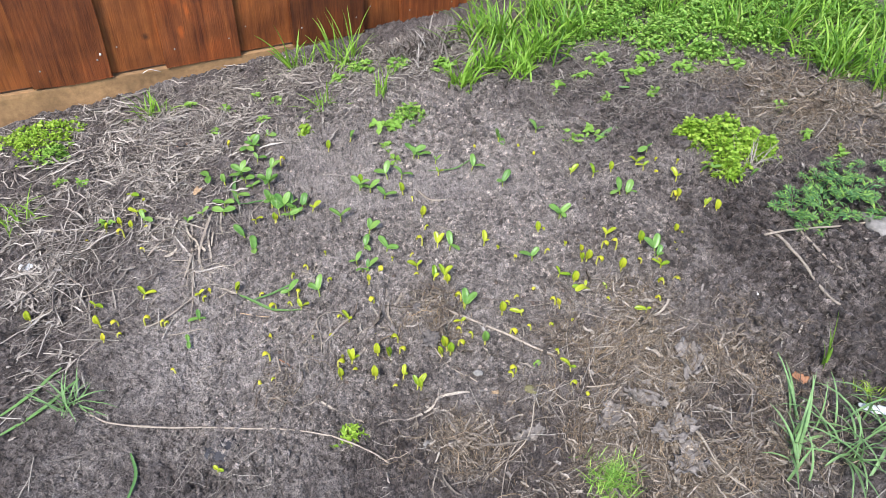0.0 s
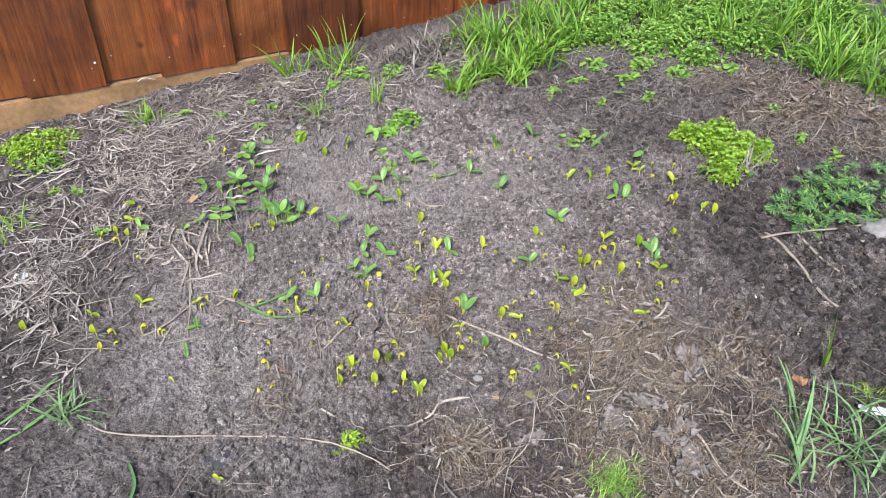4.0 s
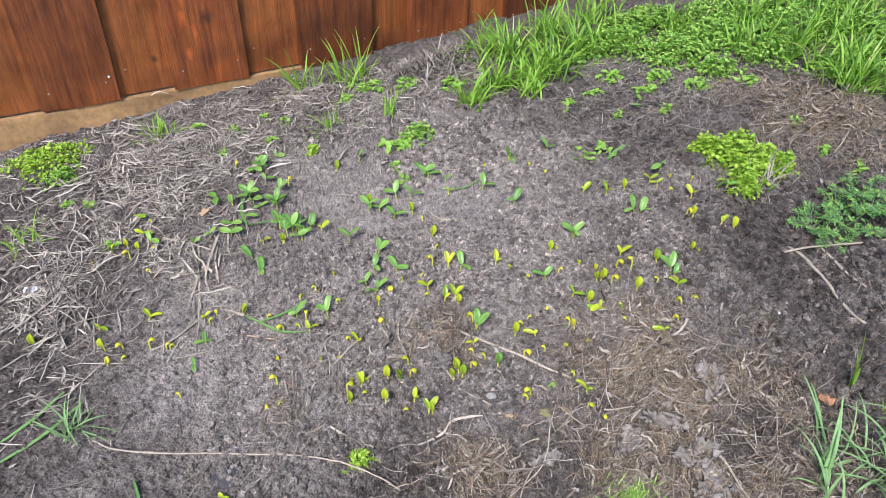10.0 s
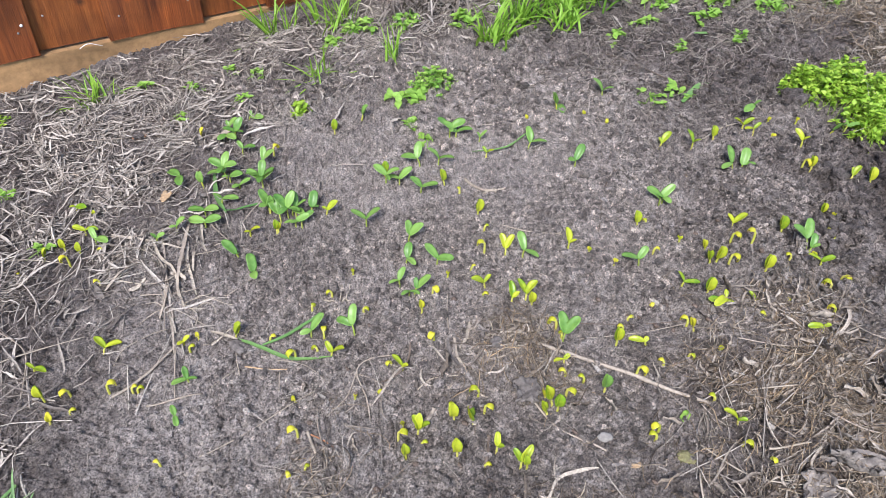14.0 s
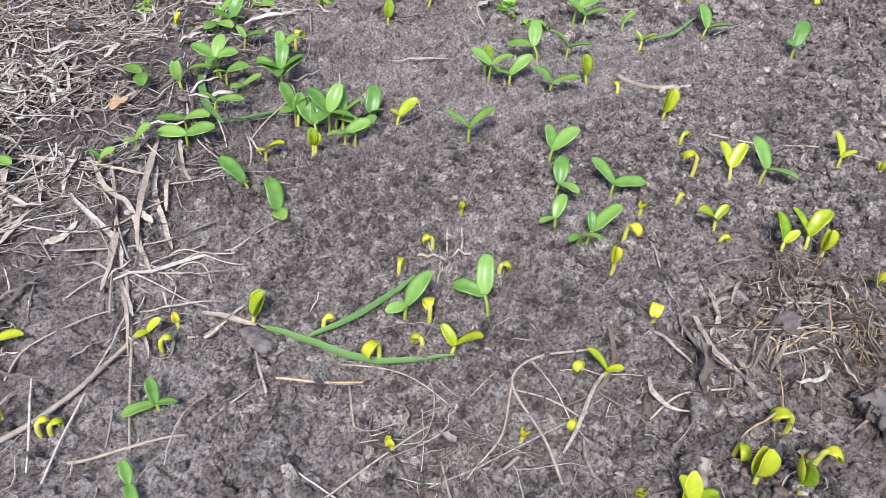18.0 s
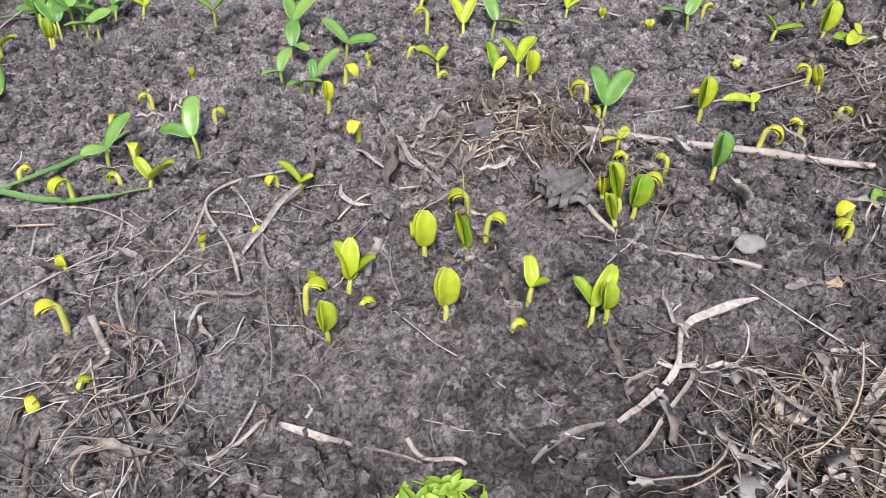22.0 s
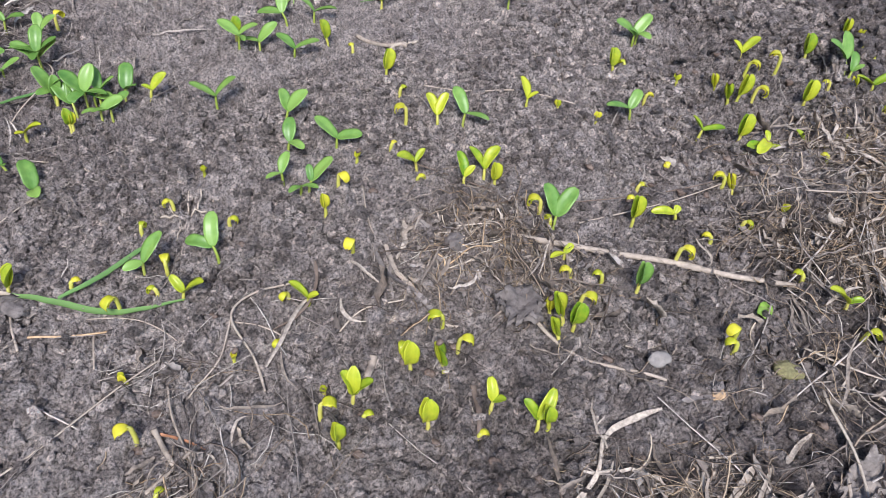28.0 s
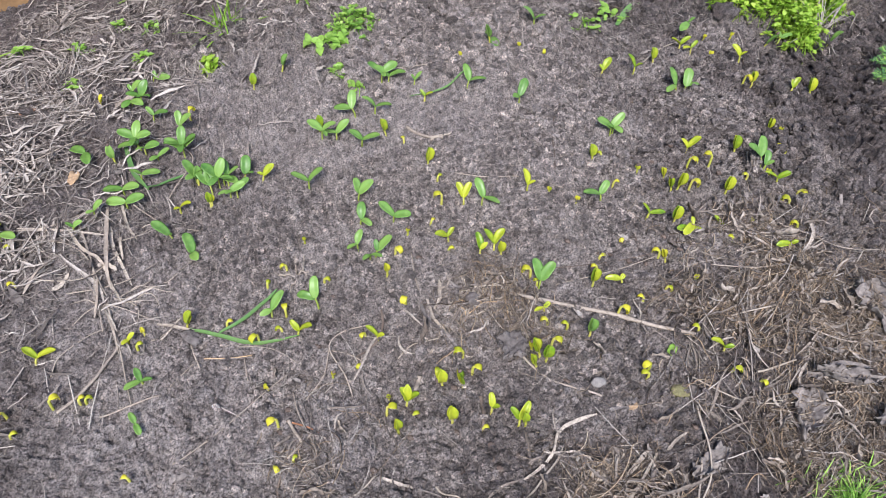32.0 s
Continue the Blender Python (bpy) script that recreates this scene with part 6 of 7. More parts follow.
dry_strip("dead_stalk", "bleached dead stalk in a clump at the edge of the straw", "dead stem", [(-0.567, 1.365), (-0.567, 1.326), (-0.556, 1.278), (-0.544, 1.232)], 0.0055, 0.0038, HUSK, 0.004, 0.0, 30)
dry_strip("dead_stalk", "bleached dead stalk in a clump at the edge of the straw", "dead stem", [(-0.631, 1.373), (-0.61, 1.324), (-0.585, 1.29), (-0.573, 1.241), (-0.559, 1.199)], 0.005, 0.0035, PALE, 0.0052, 0.003, 31)
dry_strip("dead_stalk", "bleached dead stalk in a clump at the edge of the straw", "dead stem", [(-0.568, 1.418), (-0.574, 1.323), (-0.576, 1.275), (-0.574, 1.233)], 0.006, 0.0042, TWIG, 0.0064, 0.006, 32)
dry_strip("dead_stalk", "bleached dead stalk in a clump at the edge of the straw", "dead stem", [(-0.594, 1.259), (-0.597, 1.225), (-0.581, 1.185), (-0.571, 1.154)], 0.005, 0.0035, HUSK, 0.0076, 0.0, 33)
dry_strip("dead_stalk", "bleached dead stalk in a clump at the edge of the straw", "dead stem", [(-0.546, 1.406), (-0.541, 1.357), (-0.529, 1.322)], 0.0045, 0.0031, PALE, 0.004, 0.003, 34)
dry_strip("dead_stalk", "bleached dead stalk in a clump at the edge of the straw", "dead stem", [(-0.704, 1.276), (-0.679, 1.302), (-0.645, 1.328)], 0.004, 0.0028, TWIG, 0.0052, 0.006, 35)
dry_strip("dead_stalk", "bleached dead stalk in a clump at the edge of the straw", "dead stem", [(-0.711, 1.411), (-0.637, 1.375), (-0.575, 1.342)], 0.005, 0.0035, HUSK, 0.0064, 0.0, 36)
dry_strip("dead_stalk", "bleached dead stalk in a clump at the edge of the straw", "dead stem", [(-0.553, 1.331), (-0.553, 1.311), (-0.553, 1.287)], 0.0045, 0.0031, PALE, 0.0076, 0.003, 37)
dry_strip("dead_stalk", "bleached dead stalk in a clump at the edge of the straw", "dead stem", [(-0.586, 1.2), (-0.576, 1.157), (-0.572, 1.117)], 0.0035, 0.0024, TWIG, 0.004, 0.006, 38)
dry_strip("dead_stalk", "bleached dead stalk in a clump at the edge of the straw", "dead stem", [(-0.661, 1.265), (-0.648, 1.274), (-0.634, 1.287)], 0.0075, 0.0052, HUSK, 0.0052, 0.0, 39)
dry_strip("dead_stalk", "bleached dead stalk in a clump at the edge of the straw", "dead stem", [(-0.589, 1.279), (-0.576, 1.279), (-0.562, 1.261)], 0.008, 0.0056, PALE, 0.0064, 0.003, 40)
dry_strip("dead_stalk", "bleached dead stalk in a clump at the edge of the straw", "dead stem", [(-0.601, 1.19), (-0.593, 1.224), (-0.592, 1.255)], 0.004, 0.0028, TWIG, 0.0076, 0.006, 41)
dry_strip("dead_stalk", "bleached dead stalk in a clump at the edge of the straw", "dead stem", [(-0.635, 1.228), (-0.611, 1.229), (-0.586, 1.2)], 0.003, 0.0021, HUSK, 0.004, 0.0, 42)
stick("straw_stem", "thin pale straw fanning out from the stalk clump", "straw", [(-0.635, 1.194), (-0.594, 1.21), (-0.527, 1.197)], 0.0009, 0.0006, PALE, 0.003)
stick("straw_stem", "thin pale straw fanning out from the stalk clump", "straw", [(-0.58, 1.202), (-0.551, 1.185), (-0.524, 1.165)], 0.0009, 0.0006, HUSK, 0.003)
stick("straw_stem", "thin pale straw fanning out from the stalk clump", "straw", [(-0.57, 1.21), (-0.53, 1.213), (-0.5, 1.21)], 0.0009, 0.0006, PALE, 0.003)
stick("straw_stem", "thin pale straw fanning out from the stalk clump", "straw", [(-0.555, 1.21), (-0.539, 1.187), (-0.542, 1.157)], 0.0009, 0.0006, HUSK, 0.003)
stick("straw_stem", "thin pale straw fanning out from the stalk clump", "straw", [(-0.564, 1.216), (-0.521, 1.227), (-0.51, 1.244)], 0.0009, 0.0006, PALE, 0.003)
stick("straw_stem", "thin pale straw fanning out from the stalk clump", "straw", [(-0.546, 1.225), (-0.52, 1.217), (-0.48, 1.189)], 0.0009, 0.0006, HUSK, 0.003)
stick("straw_stem", "thin pale straw fanning out from the stalk clump", "straw", [(-0.54, 1.209), (-0.515, 1.203), (-0.507, 1.179)], 0.0009, 0.0006, PALE, 0.003)
stick("straw_stem", "thin pale straw fanning out from the stalk clump", "straw", [(-0.52, 1.351), (-0.485, 1.341), (-0.429, 1.307)], 0.0009, 0.0006, HUSK, 0.003)
stick("straw_stem", "thin pale straw fanning out from the stalk clump", "straw", [(-0.527, 1.395), (-0.497, 1.36), (-0.474, 1.318)], 0.0009, 0.0006, PALE, 0.003)
stick("straw_stem", "thin pale straw fanning out from the stalk clump", "straw", [(-0.496, 1.22), (-0.475, 1.23), (-0.443, 1.25)], 0.0009, 0.0006, HUSK, 0.003)
stick("straw_stem", "thin pale straw fanning out from the stalk clump", "straw", [(-0.552, 1.322), (-0.525, 1.328), (-0.497, 1.344)], 0.0009, 0.0006, PALE, 0.003)
stick("straw_stem", "thin pale straw fanning out from the stalk clump", "straw", [(-0.724, 1.366), (-0.69, 1.361), (-0.653, 1.339)], 0.0009, 0.0006, HUSK, 0.003)
stick("twig", "long straight grey stick on trodden soil", "twig", [(-0.656, 1.047), (-0.629, 1.064), (-0.601, 1.091), (-0.577, 1.123), (-0.565, 1.141)], 0.0023, 0.0019, TWIG, 0.002)
stick("root", "thin pale root on trodden soil", "root", [(-0.669, 1.121), (-0.653, 1.145), (-0.612, 1.165), (-0.587, 1.166)], 0.0009, 0.0007, PALE, 0.002)
stick("twig", "pale twig lying beside a green seedling", "twig", [(-0.603, 1.025), (-0.56, 1.022), (-0.52, 1.024)], 0.0014, 0.0011, TWIG, 0.002)
stick("straw_stem", "short whitish straw crossing a grass blade", "straw", [(-0.512, 1.118), (-0.478, 1.142)], 0.0015, 0.0012, HUSK, 0.003)
stick("twig", "short bent grey twig below a grass blade", "twig", [(-0.472, 1.111), (-0.47, 1.08), (-0.464, 1.045)], 0.0014, 0.0012, TWIG, 0.002)
stick("straw_stem", "straight thin straw on bare soil", "straw", [(-0.507, 1.034), (-0.466, 1.057)], 0.001, 0.0008, PALE, 0.002)
stick("straw_stem", "orange-tan dry grass blade on bare soil", "straw", [(-0.462, 1.062), (-0.427, 1.049), (-0.391, 1.045)], 0.0012, 0.0009, TAN, 0.002)
stick("straw_stem", "short grey straw on bare soil", "straw", [(-0.402, 1.043), (-0.404, 1.0)], 0.0012, 0.001, TWIG, 0.002)
stick("straw_stem", "thin grey straw beside a young seedling", "straw", [(-0.127, 1.125), (-0.136, 1.084), (-0.138, 1.048)], 0.0011, 0.0009, TWIG, 0.002)
dry_strip("husk_strip", "frayed grey-tan husk bundle torn across the bed", "dead leaf", [(-0.145, 1.035), (-0.144, 0.994), (-0.129, 0.963), (-0.12, 0.938)], 0.0065, 0.0049, GREYLEAF, 0.004, 0.003, 50)
dry_strip("husk_strip", "frayed grey-tan husk bundle torn across the bed", "dead leaf", [(-0.134, 1.038), (-0.135, 0.992), (-0.122, 0.96)], 0.004, 0.003, TWIG, 0.004, 0.003, 51)
dry_strip("husk_strip", "frayed grey-tan husk bundle torn across the bed", "dead leaf", [(-0.104, 1.063), (-0.115, 1.027), (-0.129, 1.011)], 0.0055, 0.0041, HUSK, 0.004, 0.003, 52)
dry_strip("husk_strip", "frayed grey-tan husk bundle torn across the bed", "dead leaf", [(-0.096, 1.043), (-0.086, 1.033), (-0.075, 1.025)], 0.004, 0.003, GREYLEAF, 0.004, 0.003, 53)
dry_strip("husk_strip", "frayed grey-tan husk bundle torn across the bed", "dead leaf", [(-0.099, 1.054), (-0.088, 1.048), (-0.067, 1.032)], 0.0035, 0.0026, TWIG, 0.004, 0.003, 54)
dry_strip("husk_strip", "frayed grey-tan husk bundle torn across the bed", "dead leaf", [(-0.171, 1.024), (-0.161, 1.005), (-0.149, 0.982)], 0.0035, 0.0026, HUSK, 0.004, 0.003, 55)
dry_strip("husk_strip", "frayed grey-tan husk bundle torn across the bed", "dead leaf", [(-0.132, 1.014), (-0.142, 0.994), (-0.147, 0.969)], 0.003, 0.0023, GREYLEAF, 0.004, 0.003, 56)
stick("root", "thin arched pale root by the straw patch", "root", [(-0.201, 0.956), (-0.176, 0.964), (-0.146, 0.963), (-0.132, 0.96)], 0.0009, 0.0008, PALE, 0.004)
stick("straw_stem", "golden dry straw in a small patch", "straw", [(-0.068, 0.997), (-0.049, 0.992), (-0.032, 0.987)], 0.0009, 0.0007, PALE, 0.003)
stick("straw_stem", "golden dry straw in a small patch", "straw", [(-0.095, 0.994), (-0.091, 0.988), (-0.093, 0.978)], 0.0009, 0.0007, TAN, 0.0035)
stick("straw_stem", "golden dry straw in a small patch", "straw", [(-0.026, 1.011), (-0.045, 1.009), (-0.063, 1.012)], 0.0009, 0.0007, HUSK, 0.004)
stick("straw_stem", "golden dry straw in a small patch", "straw", [(-0.068, 0.984), (-0.076, 0.994), (-0.088, 1.001)], 0.0009, 0.0007, PALE, 0.0045)
stick("straw_stem", "golden dry straw in a small patch", "straw", [(-0.088, 0.983), (-0.075, 0.986), (-0.063, 0.992)], 0.0009, 0.0007, TAN, 0.005)
stick("straw_stem", "golden dry straw in a small patch", "straw", [(-0.065, 1.02), (-0.047, 1.012), (-0.031, 1.007)], 0.0009, 0.0007, HUSK, 0.0055)
stick("straw_stem", "golden dry straw in a small patch", "straw", [(-0.087, 0.996), (-0.087, 0.991), (-0.093, 0.981)], 0.0009, 0.0007, PALE, 0.003)
stick("straw_stem", "golden dry straw in a small patch", "straw", [(-0.035, 0.985), (-0.053, 0.985), (-0.072, 0.99)], 0.0009, 0.0007, TAN, 0.0035)
stick("straw_stem", "golden dry straw in a small patch", "straw", [(-0.069, 1.011), (-0.074, 1.02), (-0.083, 1.029)], 0.0009, 0.0007, HUSK, 0.004)
stick("straw_stem", "golden dry straw in a small patch", "straw", [(-0.078, 0.975), (-0.061, 0.978), (-0.048, 0.98)], 0.0009, 0.0007, PALE, 0.0045)
stick("straw_stem", "golden dry straw in a small patch", "straw", [(-0.093, 1.009), (-0.077, 0.999), (-0.063, 0.994)], 0.0009, 0.0007, TAN, 0.005)
stick("straw_stem", "golden dry straw in a small patch", "straw", [(-0.049, 1.016), (-0.054, 1.012), (-0.064, 1.003)], 0.0009, 0.0007, HUSK, 0.0055)
stick("straw_stem", "golden dry straw in a small patch", "straw", [(-0.057, 0.974), (-0.074, 0.977), (-0.093, 0.982)], 0.0009, 0.0007, PALE, 0.003)
stick("straw_stem", "golden dry straw in a small patch", "straw", [(-0.072, 1.0), (-0.073, 1.007), (-0.077, 1.018)], 0.0009, 0.0007, TAN, 0.0035)
spread(-0.542, 1.052, 0.006, "g", (-0.024, -0.006, 0.008), (0.014, -0.002, 0.01), (-0.004, 0.012, 0.022))


def forked_twig():
    ob = thing("forked_twig", (-0.3, 1.155, float(top(-0.3, 1.155))), "small pale branched twig lying on soil", "twig")
    for pts, r in (([(-0.333, 1.165), (-0.31, 1.155), (-0.284, 1.147)], 0.0017), ([(-0.31, 1.155), (-0.312, 1.14), (-0.318, 1.126)], 0.0012), ([(-0.302, 1.152), (-0.3, 1.17), (-0.296, 1.187)], 0.0012), ([(-0.292, 1.15), (-0.287, 1.166), (-0.284, 1.182)], 0.0012), ([(-0.315, 1.158), (-0.318, 1.168), (-0.317, 1.176)], 0.001)):
        path = on_soil(curve([(x, y, 0) for x, y in pts], 5)[:, :2], 0.003) - np.array(ob.location)
        part("branch", sheet_mesh("branch", *tubes(path[None], np.linspace(r, r * 0.7, len(path))[None], 6), PALE), ob)


forked_twig()


def fallen_blade(points, width, label, mat=BLADE):
    path = on_soil(curve([(x, y, 0) for x, y in points], 8)[:, :2], 0.004)
    path[:, 2] = np.convolve(np.pad(path[:, 2], 4, mode="edge"), np.ones(9) / 9, "valid") + 0.002
    t = np.linspace(0, 1, len(path))
    way = path[-1] - path[0]
    side = np.array([[-way[1], way[0], 0]]) / np.hypot(way[0], way[1])
    at = Vector(path[len(path) // 2])
    v, f = ribbons(path[None], (width * np.sin(math.pi * np.clip(0.12 + 0.86 * t, 0, 0.985)) ** 0.6)[None], side, 0.18)
    low = v - np.array([0, 0, 0.0005])
    ob = new("cut_grass", sheet_mesh("cut_grass", np.concatenate([v, low]) - np.array(at), np.concatenate([f, f[:, ::-1] + len(v)]), mat))
    ob.location = at
    tagged(ob, label, "cut grass")


fallen_blade([(-0.515, 1.147), (-0.49, 1.13), (-0.462, 1.111)], 0.0055, "bleached dry end of a cut grass blade", PALE)
fallen_blade([(-0.47, 1.117), (-0.438, 1.094), (-0.391, 1.059), (-0.36, 1.048), (-0.321, 1.043)], 0.007, "long cut green grass blade lying on the soil")
fallen_blade([(-0.429, 1.093), (-0.395, 1.1), (-0.353, 1.124), (-0.335, 1.136)], 0.0062, "short cut green grass blade lying on the soil")
fallen_blade([(-0.816, 0.966), (-0.856, 0.907), (-0.93, 0.84)], 0.008, "broad green grass blade lying at the edge")
fallen_blade([(-0.77, 0.93), (-0.83, 0.863), (-0.92, 0.8)], 0.008, "broad dull green grass blade lying at the edge")
fallen_blade([(-0.53, 1.55), (-0.52, 1.47), (-0.5, 1.42)], 0.009, "wilted green grass blade between seedlings")
fallen_blade([(-0.5, 1.425), (-0.44, 1.435), (-0.38, 1.44)], 0.006, "thin green grass blade between seedlings")
fallen_blade([(0.1, 1.5), (0.05, 1.47), (-0.02, 1.47)], 0.005, "thin bleached grass blade on bare soil")
fallen_blade([(-0.62, 0.74), (-0.6, 0.69), (-0.61, 0.62)], 0.006, "dull green grass blade lying on straw")
fallen_blade([(0.42, 1.5), (0.46, 1.53), (0.5, 1.55)], 0.013, "broad green grass leaf beside a wilted weed")
fallen_blade([(0.54, 1.73), (0.58, 1.72)], 0.011, "short green leaf lying behind the bed")


def scrap(name, label, category, x, y, lx, ly, turn, mat, thick=0.003, curl=0.15, seed=0, lift=0.001, rag=0.16, crumple=0.0):
    """An uneven flat piece: bark, dead leaf or plastic. crumple: how deep its folds are."""
    rows, cols = (25, 17) if crumple else (9, 7)
    u, w = np.meshgrid(np.linspace(-1, 1, rows), np.linspace(-1, 1, cols), indexing="ij")
    rim = 1 - 0.25 * np.abs(w) ** 3 + rag * bumps(u * 1.7 + seed * 5, w * 1.7, 1.0, 70 + seed)
    rim2 = 1 - 0.3 * np.abs(u) ** 3 + rag * bumps(u * 1.3 + seed * 3, w * 2.1, 1.0, 80 + seed)
    if crumple:
        rim = rim + 0.22 * bumps(u * 5 + seed, w * 5, 1.0, 71) * np.abs(u)
        rim2 = rim2 + 0.4 * bumps(u * 6 + seed, w * 3, 1.0, 72) * np.abs(w)
    a, b = u * lx * rim, w * ly * rim2
    z = curl * lx * (u * u * 0.6 + w * w * 0.4 + 0.3 * bumps(u * 1.5 + seed, w * 1.5, 1.0, 90 + seed))
    if crumple:
        z += crumple * lx * (np.abs(bumps(u * 3.2 + seed, w * 2.2 + u, 1.0, 73)) * 0.8 + 0.4 * bumps(u * 7 + seed, w * 6, 1.0, 74) + 0.5 * np.abs(w) - 0.25)
    c, s = math.cos(turn), math.sin(turn)
    px, py = a * c - b * s, a * s + b * c
    base = float(np.percentile(top(x + px, y + py), 70))
    tilt = top(x + px, y + py) * 0.45 + base * 0.55 - base
    face = np.stack([px, py, z + tilt + thick + lift], -1).reshape(-1, 3)
    low = face - np.array([0, 0, thick])
    n = rows * cols
    q = grid_faces(rows, cols)
    ring = np.array([r * cols for r in range(rows)] + [(rows - 1) * cols + k for k in range(1, cols)] + [r * cols + cols - 1 for r in range(rows - 2, -1, -1)] + list(range(cols - 2, 0, -1)))
    nxt = np.roll(ring, -1)
    ob = new(name, sheet_mesh(name, np.concatenate([face, low]), np.concatenate([q, q[:, ::-1] + n, np.stack([ring, nxt, nxt + n, ring + n], 1)]), mat))
    ob.location = (x, y, base)
    return tagged(ob, label, category)


def stone(label, x, y, r, mat, squash=0.7, seed=0, name="stone", category="stone"):
    q, f = lumps(3, 100 + seed)
    q = q * np.array([1, 0.85, squash]) * r
    ob = new(name, sheet_mesh(name, q, f, mat))
    ob.location = (x, y, float(top(x, y)) + r * squash * (0.75 if r < 0.006 else 0.4))
    ob.rotation_euler = (0, 0, seed * 1.3)
    return tagged(ob, label, category)


scrap("bark_scrap", "flat grey-brown wedge of bark on soil", "bark", -0.053, 0.908, 0.022, 0.017, -0.9, BARK, 0.007, 0.25, 21, 0.007, 0.3, 0.12)
scrap("dead_leaf", "small orange-brown dead leaf on dark soil", "dead leaf", 0.617, 0.722, 0.014, 0.008, -0.5, DEADLEAF, 0.0008, 0.25, 2, 0.009)
scrap("dead_leaf", "pinkish brown dead leaf lying in straw", "dead leaf", 0.061, 0.773, 0.008, 0.004, 0.4, TAN, 0.0008, 0.2, 3)
scrap("dead_leaf", "tan curled dead leaf among straw and seedlings", "dead leaf", -0.62, 1.5, 0.018, 0.009, 1.4, TAN, 0.0008, 0.35, 4, 0.006)
scrap("paper_scrap", "small off-white torn scrap on straw", "scrap", -1.0, 1.29, 0.016, 0.012, 0.3, WHITE, 0.0008, 0.2, 5, 0.004)
scrap("plastic_scrap", "small silvery blue plastic scrap on soil", "scrap", 0.226, 0.905, 0.01, 0.006, 0.2, NAIL, 0.0008, 0.2, 6, 0.002)
scrap("leaf_scrap", "small pale green torn leaf on soil", "leaf", 0.15, 0.828, 0.009, 0.006, 0.8, WEED, 0.0008, 0.35, 7)
scrap("plant_label", "white plastic plant label lying under grass", "plant label", 0.712, 0.638, 0.03, 0.008, -0.35, WHITE, 0.0016, 0.0, 8, 0.006)
scrap("wood_chip", "beige flat wood chip on straw", "wood chip", -0.022, 0.709, 0.01, 0.0065, -0.6, PALE, 0.004, 0.06, 9, 0.003)
scrap("dead_leaf", "curled grey dead leaf on the straw heap", "dead leaf", 0.25, 0.68, 0.035, 0.016, 0.9, GREYLEAF, 0.0012, 0.35, 10, 0.006, 0.4, crumple=0.3)
scrap("dead_leaf", "large grey wrinkled dead leaf on the straw heap", "dead leaf", 0.42, 0.77, 0.04, 0.018, 1.25, GREYLEAF, 0.0012, 0.25, 11, 0.008, 0.35, crumple=0.3)
scrap("dead_leaf", "pale grey dead leaf lying flat on straw", "dead leaf", 0.355, 0.635, 0.042, 0.02, 0.1, GREYLEAF, 0.0012, 0.3, 12, 0.006, 0.4, crumple=0.3)
scrap("dead_leaf", "broad pale grey torn dead leaf on straw", "dead leaf", 0.36, 0.575, 0.036, 0.022, 0.3, GREYLEAF, 0.0012, 0.3, 17, 0.006, 0.4, crumple=0.3)
scrap("dead_leaf", "arched grey dead leaf over a hollow in the heap", "dead leaf", 0.318, 0.7, 0.034, 0.009, -0.6, GREYLEAF, 0.0014, 0.5, 18, 0.009, 0.25, crumple=0.3)
scrap("dead_leaf", "small torn grey leaf on trodden soil", "dead leaf", 0.11, 0.67, 0.026, 0.013, 0.2, GREYLEAF, 0.001, 0.3, 19, 0.002, 0.4, crumple=0.3)
scrap("dead_leaf", "narrow grey dead leaf on trodden soil", "dead leaf", -0.715, 1.275, 0.024, 0.007, -1.0, BARK, 0.001, 0.2, 13)
scrap("dead_leaf", "brown dead leaf on straw near the fence", "dead leaf", -0.7, 1.72, 0.016, 0.008, 0.2, DEADLEAF, 0.001, 0.25, 14, 0.004)
scrap("dead_leaf", "whitish dry leaf on straw", "dead leaf", -0.52, 1.68, 0.024, 0.007, 0.7, PALE, 0.001, 0.2, 15, 0.004)
scrap("soil_stain", "dark wet patch of smooth soil", "wet soil", -0.445, 0.722, 0.03, 0.026, 0.3, DARKSOIL, 0.004, -0.06, 16, -0.003)
stone("mossy yellowish stone half sunk in soil", 0.128, 0.772, 0.011, MOSSY, 0.8, 1)
stone("dark rounded stone beside a mossy one", 0.148, 0.765, 0.012, BARK, 0.7, 2)
stone("flat grey stone under a grass blade", -0.468, 1.1, 0.016, BARK, 0.35, 3)
stone("large pale grey stone at the edge of the bed", 0.96, 1.06, 0.05, STONE, 0.5, 4)
stone("big dark clod of soil beside the weed cushion", 0.622, 1.44, 0.024, SOIL, 0.95, 5, "soil_clod", "soil clod")
stone("grey earthy lump in the straw", -0.075, 1.0, 0.014, BARK, 0.8, 6, "soil_clod", "soil clod")
stone("pale tan pebble on bare soil", -0.12, 1.41, 0.005, STONE, 0.7, 7)
stone("white pebble on dark clods", 0.62, 0.93, 0.004, WHITE, 0.8, 8)
stone("cream lump of chalky soil", 0.035, 0.82, 0.009, STONE, 0.7, 12)
stone("pale chip on the straw", -0.074, 0.679, 0.006, STONE, 0.5, 13)
stone("beige pebble on trodden soil", -0.03, 0.742, 0.008, STONE, 0.7, 9)
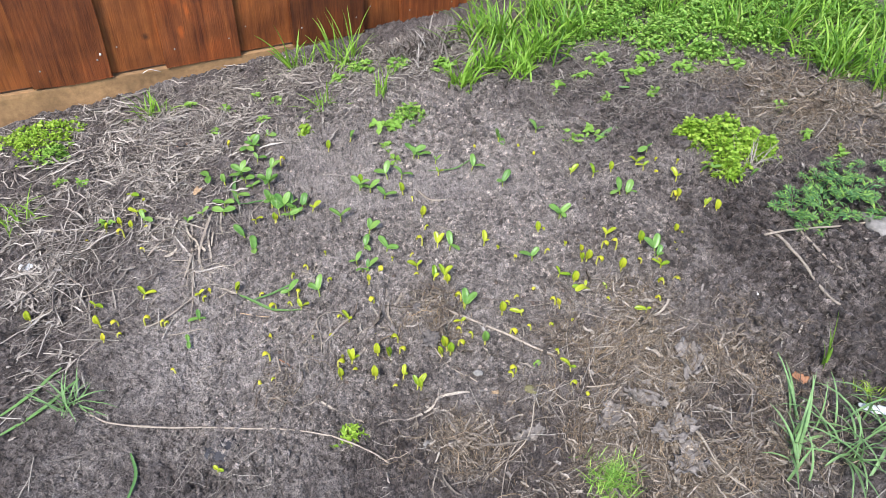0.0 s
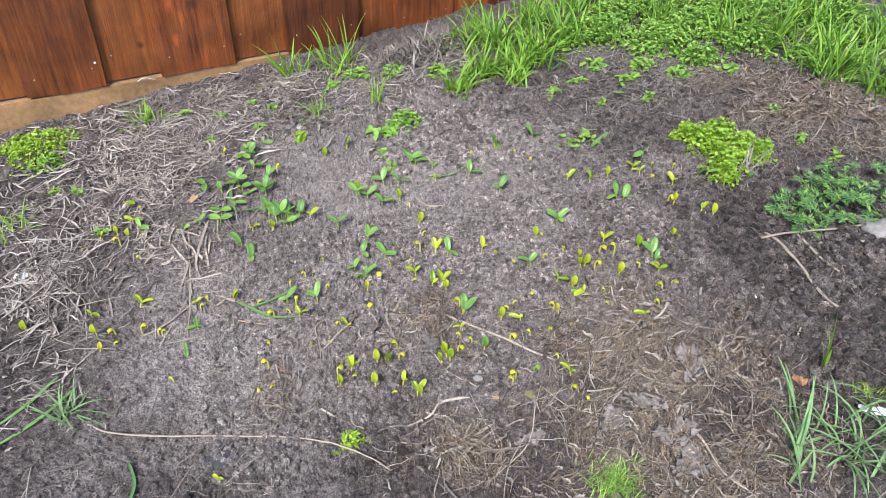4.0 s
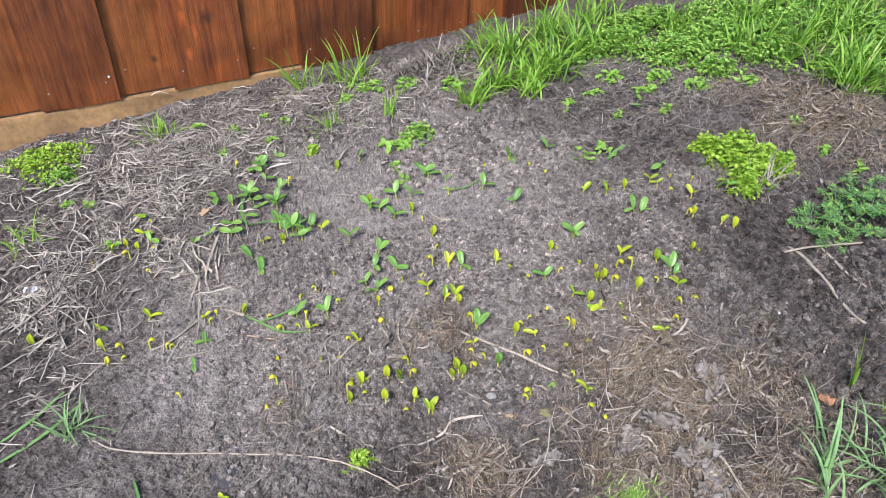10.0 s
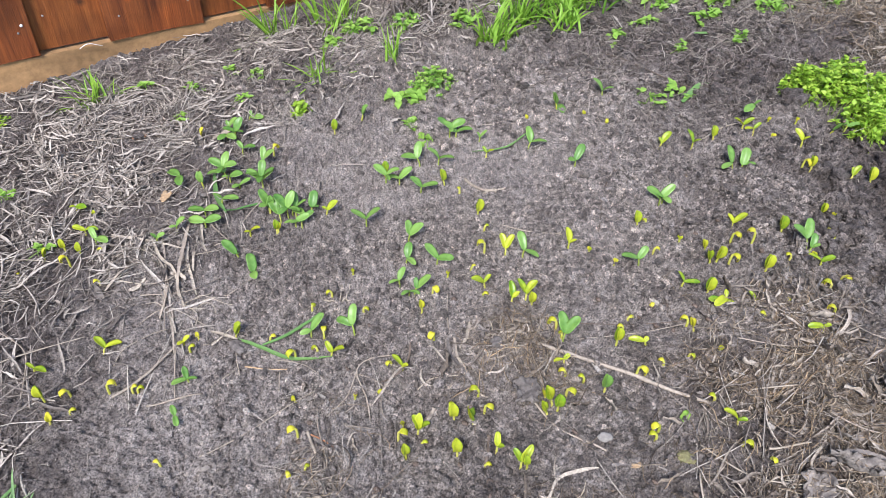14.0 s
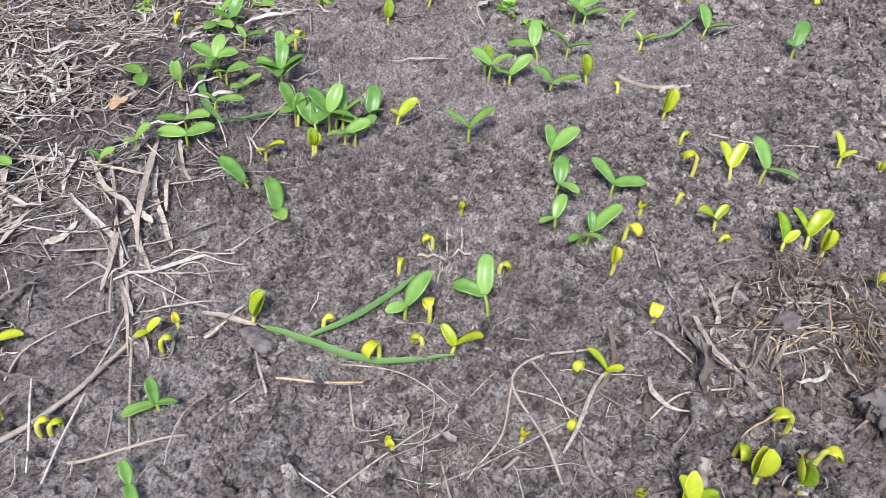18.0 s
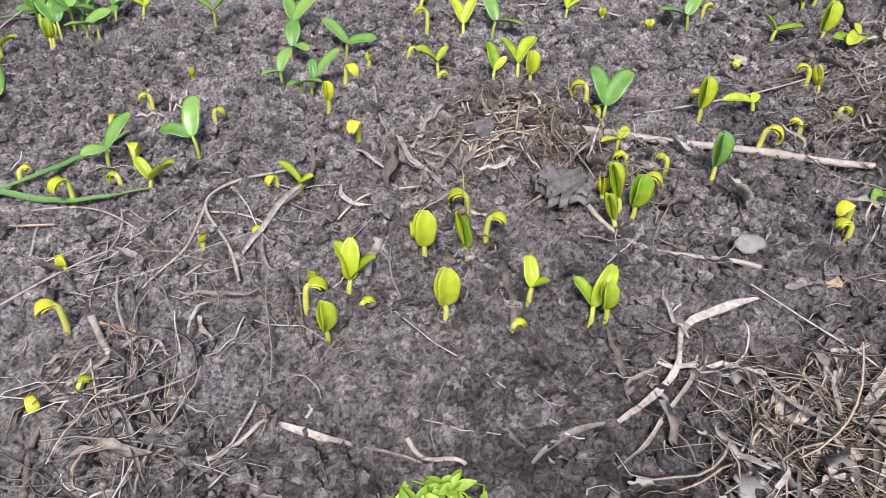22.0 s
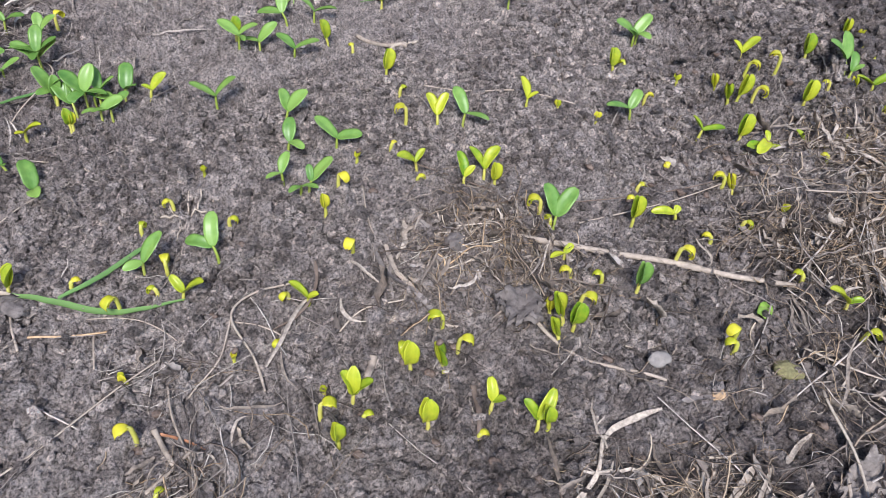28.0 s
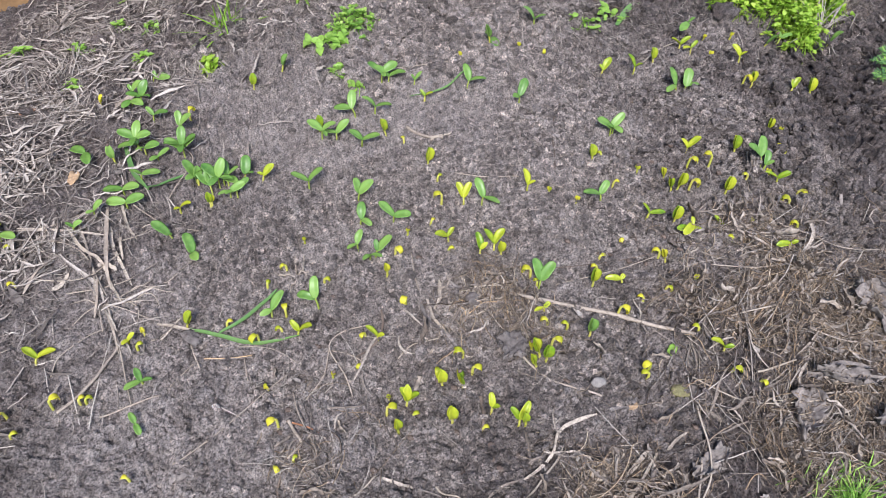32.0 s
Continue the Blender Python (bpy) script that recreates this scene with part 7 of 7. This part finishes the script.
for k, (x, y) in enumerate(((-0.163, 0.9), (-0.145, 0.885), (0.14, 1.02), (0.155, 1.01), (0.235, 1.0), (0.25, 0.985), (0.262, 1.0), (0.275, 0.975), (0.24, 0.965), (0.285, 1.01), (0.19, 0.97), (0.17, 0.985), (-0.12, 1.11), (0.02, 1.1), (0.33, 1.1), (0.36, 1.13), (0.38, 1.08), (0.41, 1.12),
                            (0.35, 1.17), (0.12, 0.72), (-0.1, 0.77), (-0.13, 0.79), (-0.22, 0.84), (-0.3, 1.02), (0.1, 1.05), (0.07, 1.08), (0.3, 1.15), (0.44, 1.05), (0.0, 0.84), (0.2, 1.02), (-0.26, 1.09), (-0.36, 0.94), (-0.206, 0.872), (-0.163, 0.824), (-0.116, 0.9), (-0.133, 0.774), (-0.129, 0.761), (-0.173, 0.774), (0.076, 0.745), (-0.052, 0.697), (-0.021, 0.752), (-0.377, 0.91), (-0.276, 0.817))):
    stone("round brown empty seed shell on soil", x, y, 0.0042, SHELL, 0.95, k % 5, "seed", "seed")


def paper_strip():
    """A curled strip of white paper caught under the foot of a fence board."""
    s = np.linspace(0, 1, 12)
    path = np.stack([fence_point(0.006 + 0.054 * k, 0.027 + 0.008 * math.sin(k * 4.2) + 0.004 * k, -0.004 - 0.003 * math.sin(k * 3.1)) for k in s])
    at = Vector(path[6])
    v, f = tubes(path[None], np.linspace(0.0022, 0.0014, 12)[None], 6, 0.5)
    ob = new("paper_strip", sheet_mesh("paper_strip", v - np.array(at), f, WHITE))
    ob.location = at
    tagged(ob, "curled white paper strip caught under a fence board", "paper")


paper_strip()
button("staple", -0.102, 0.111, 0.0, 0.0038, 0.0038, 0.002, WHITE, fence, "whitish staple in a fence board")
for k in range(26):
    a, d = k * 2.4, 0.02 + 0.014 * math.sqrt(k)
    stone("small round pellet of grey soil", 0.25 + d * math.cos(a) * 1.5, 0.99 + d * math.sin(a), 0.0035 + 0.0012 * math.sin(k * 5), SOIL, 0.85, k % 7, "soil_pellet", "soil clod")
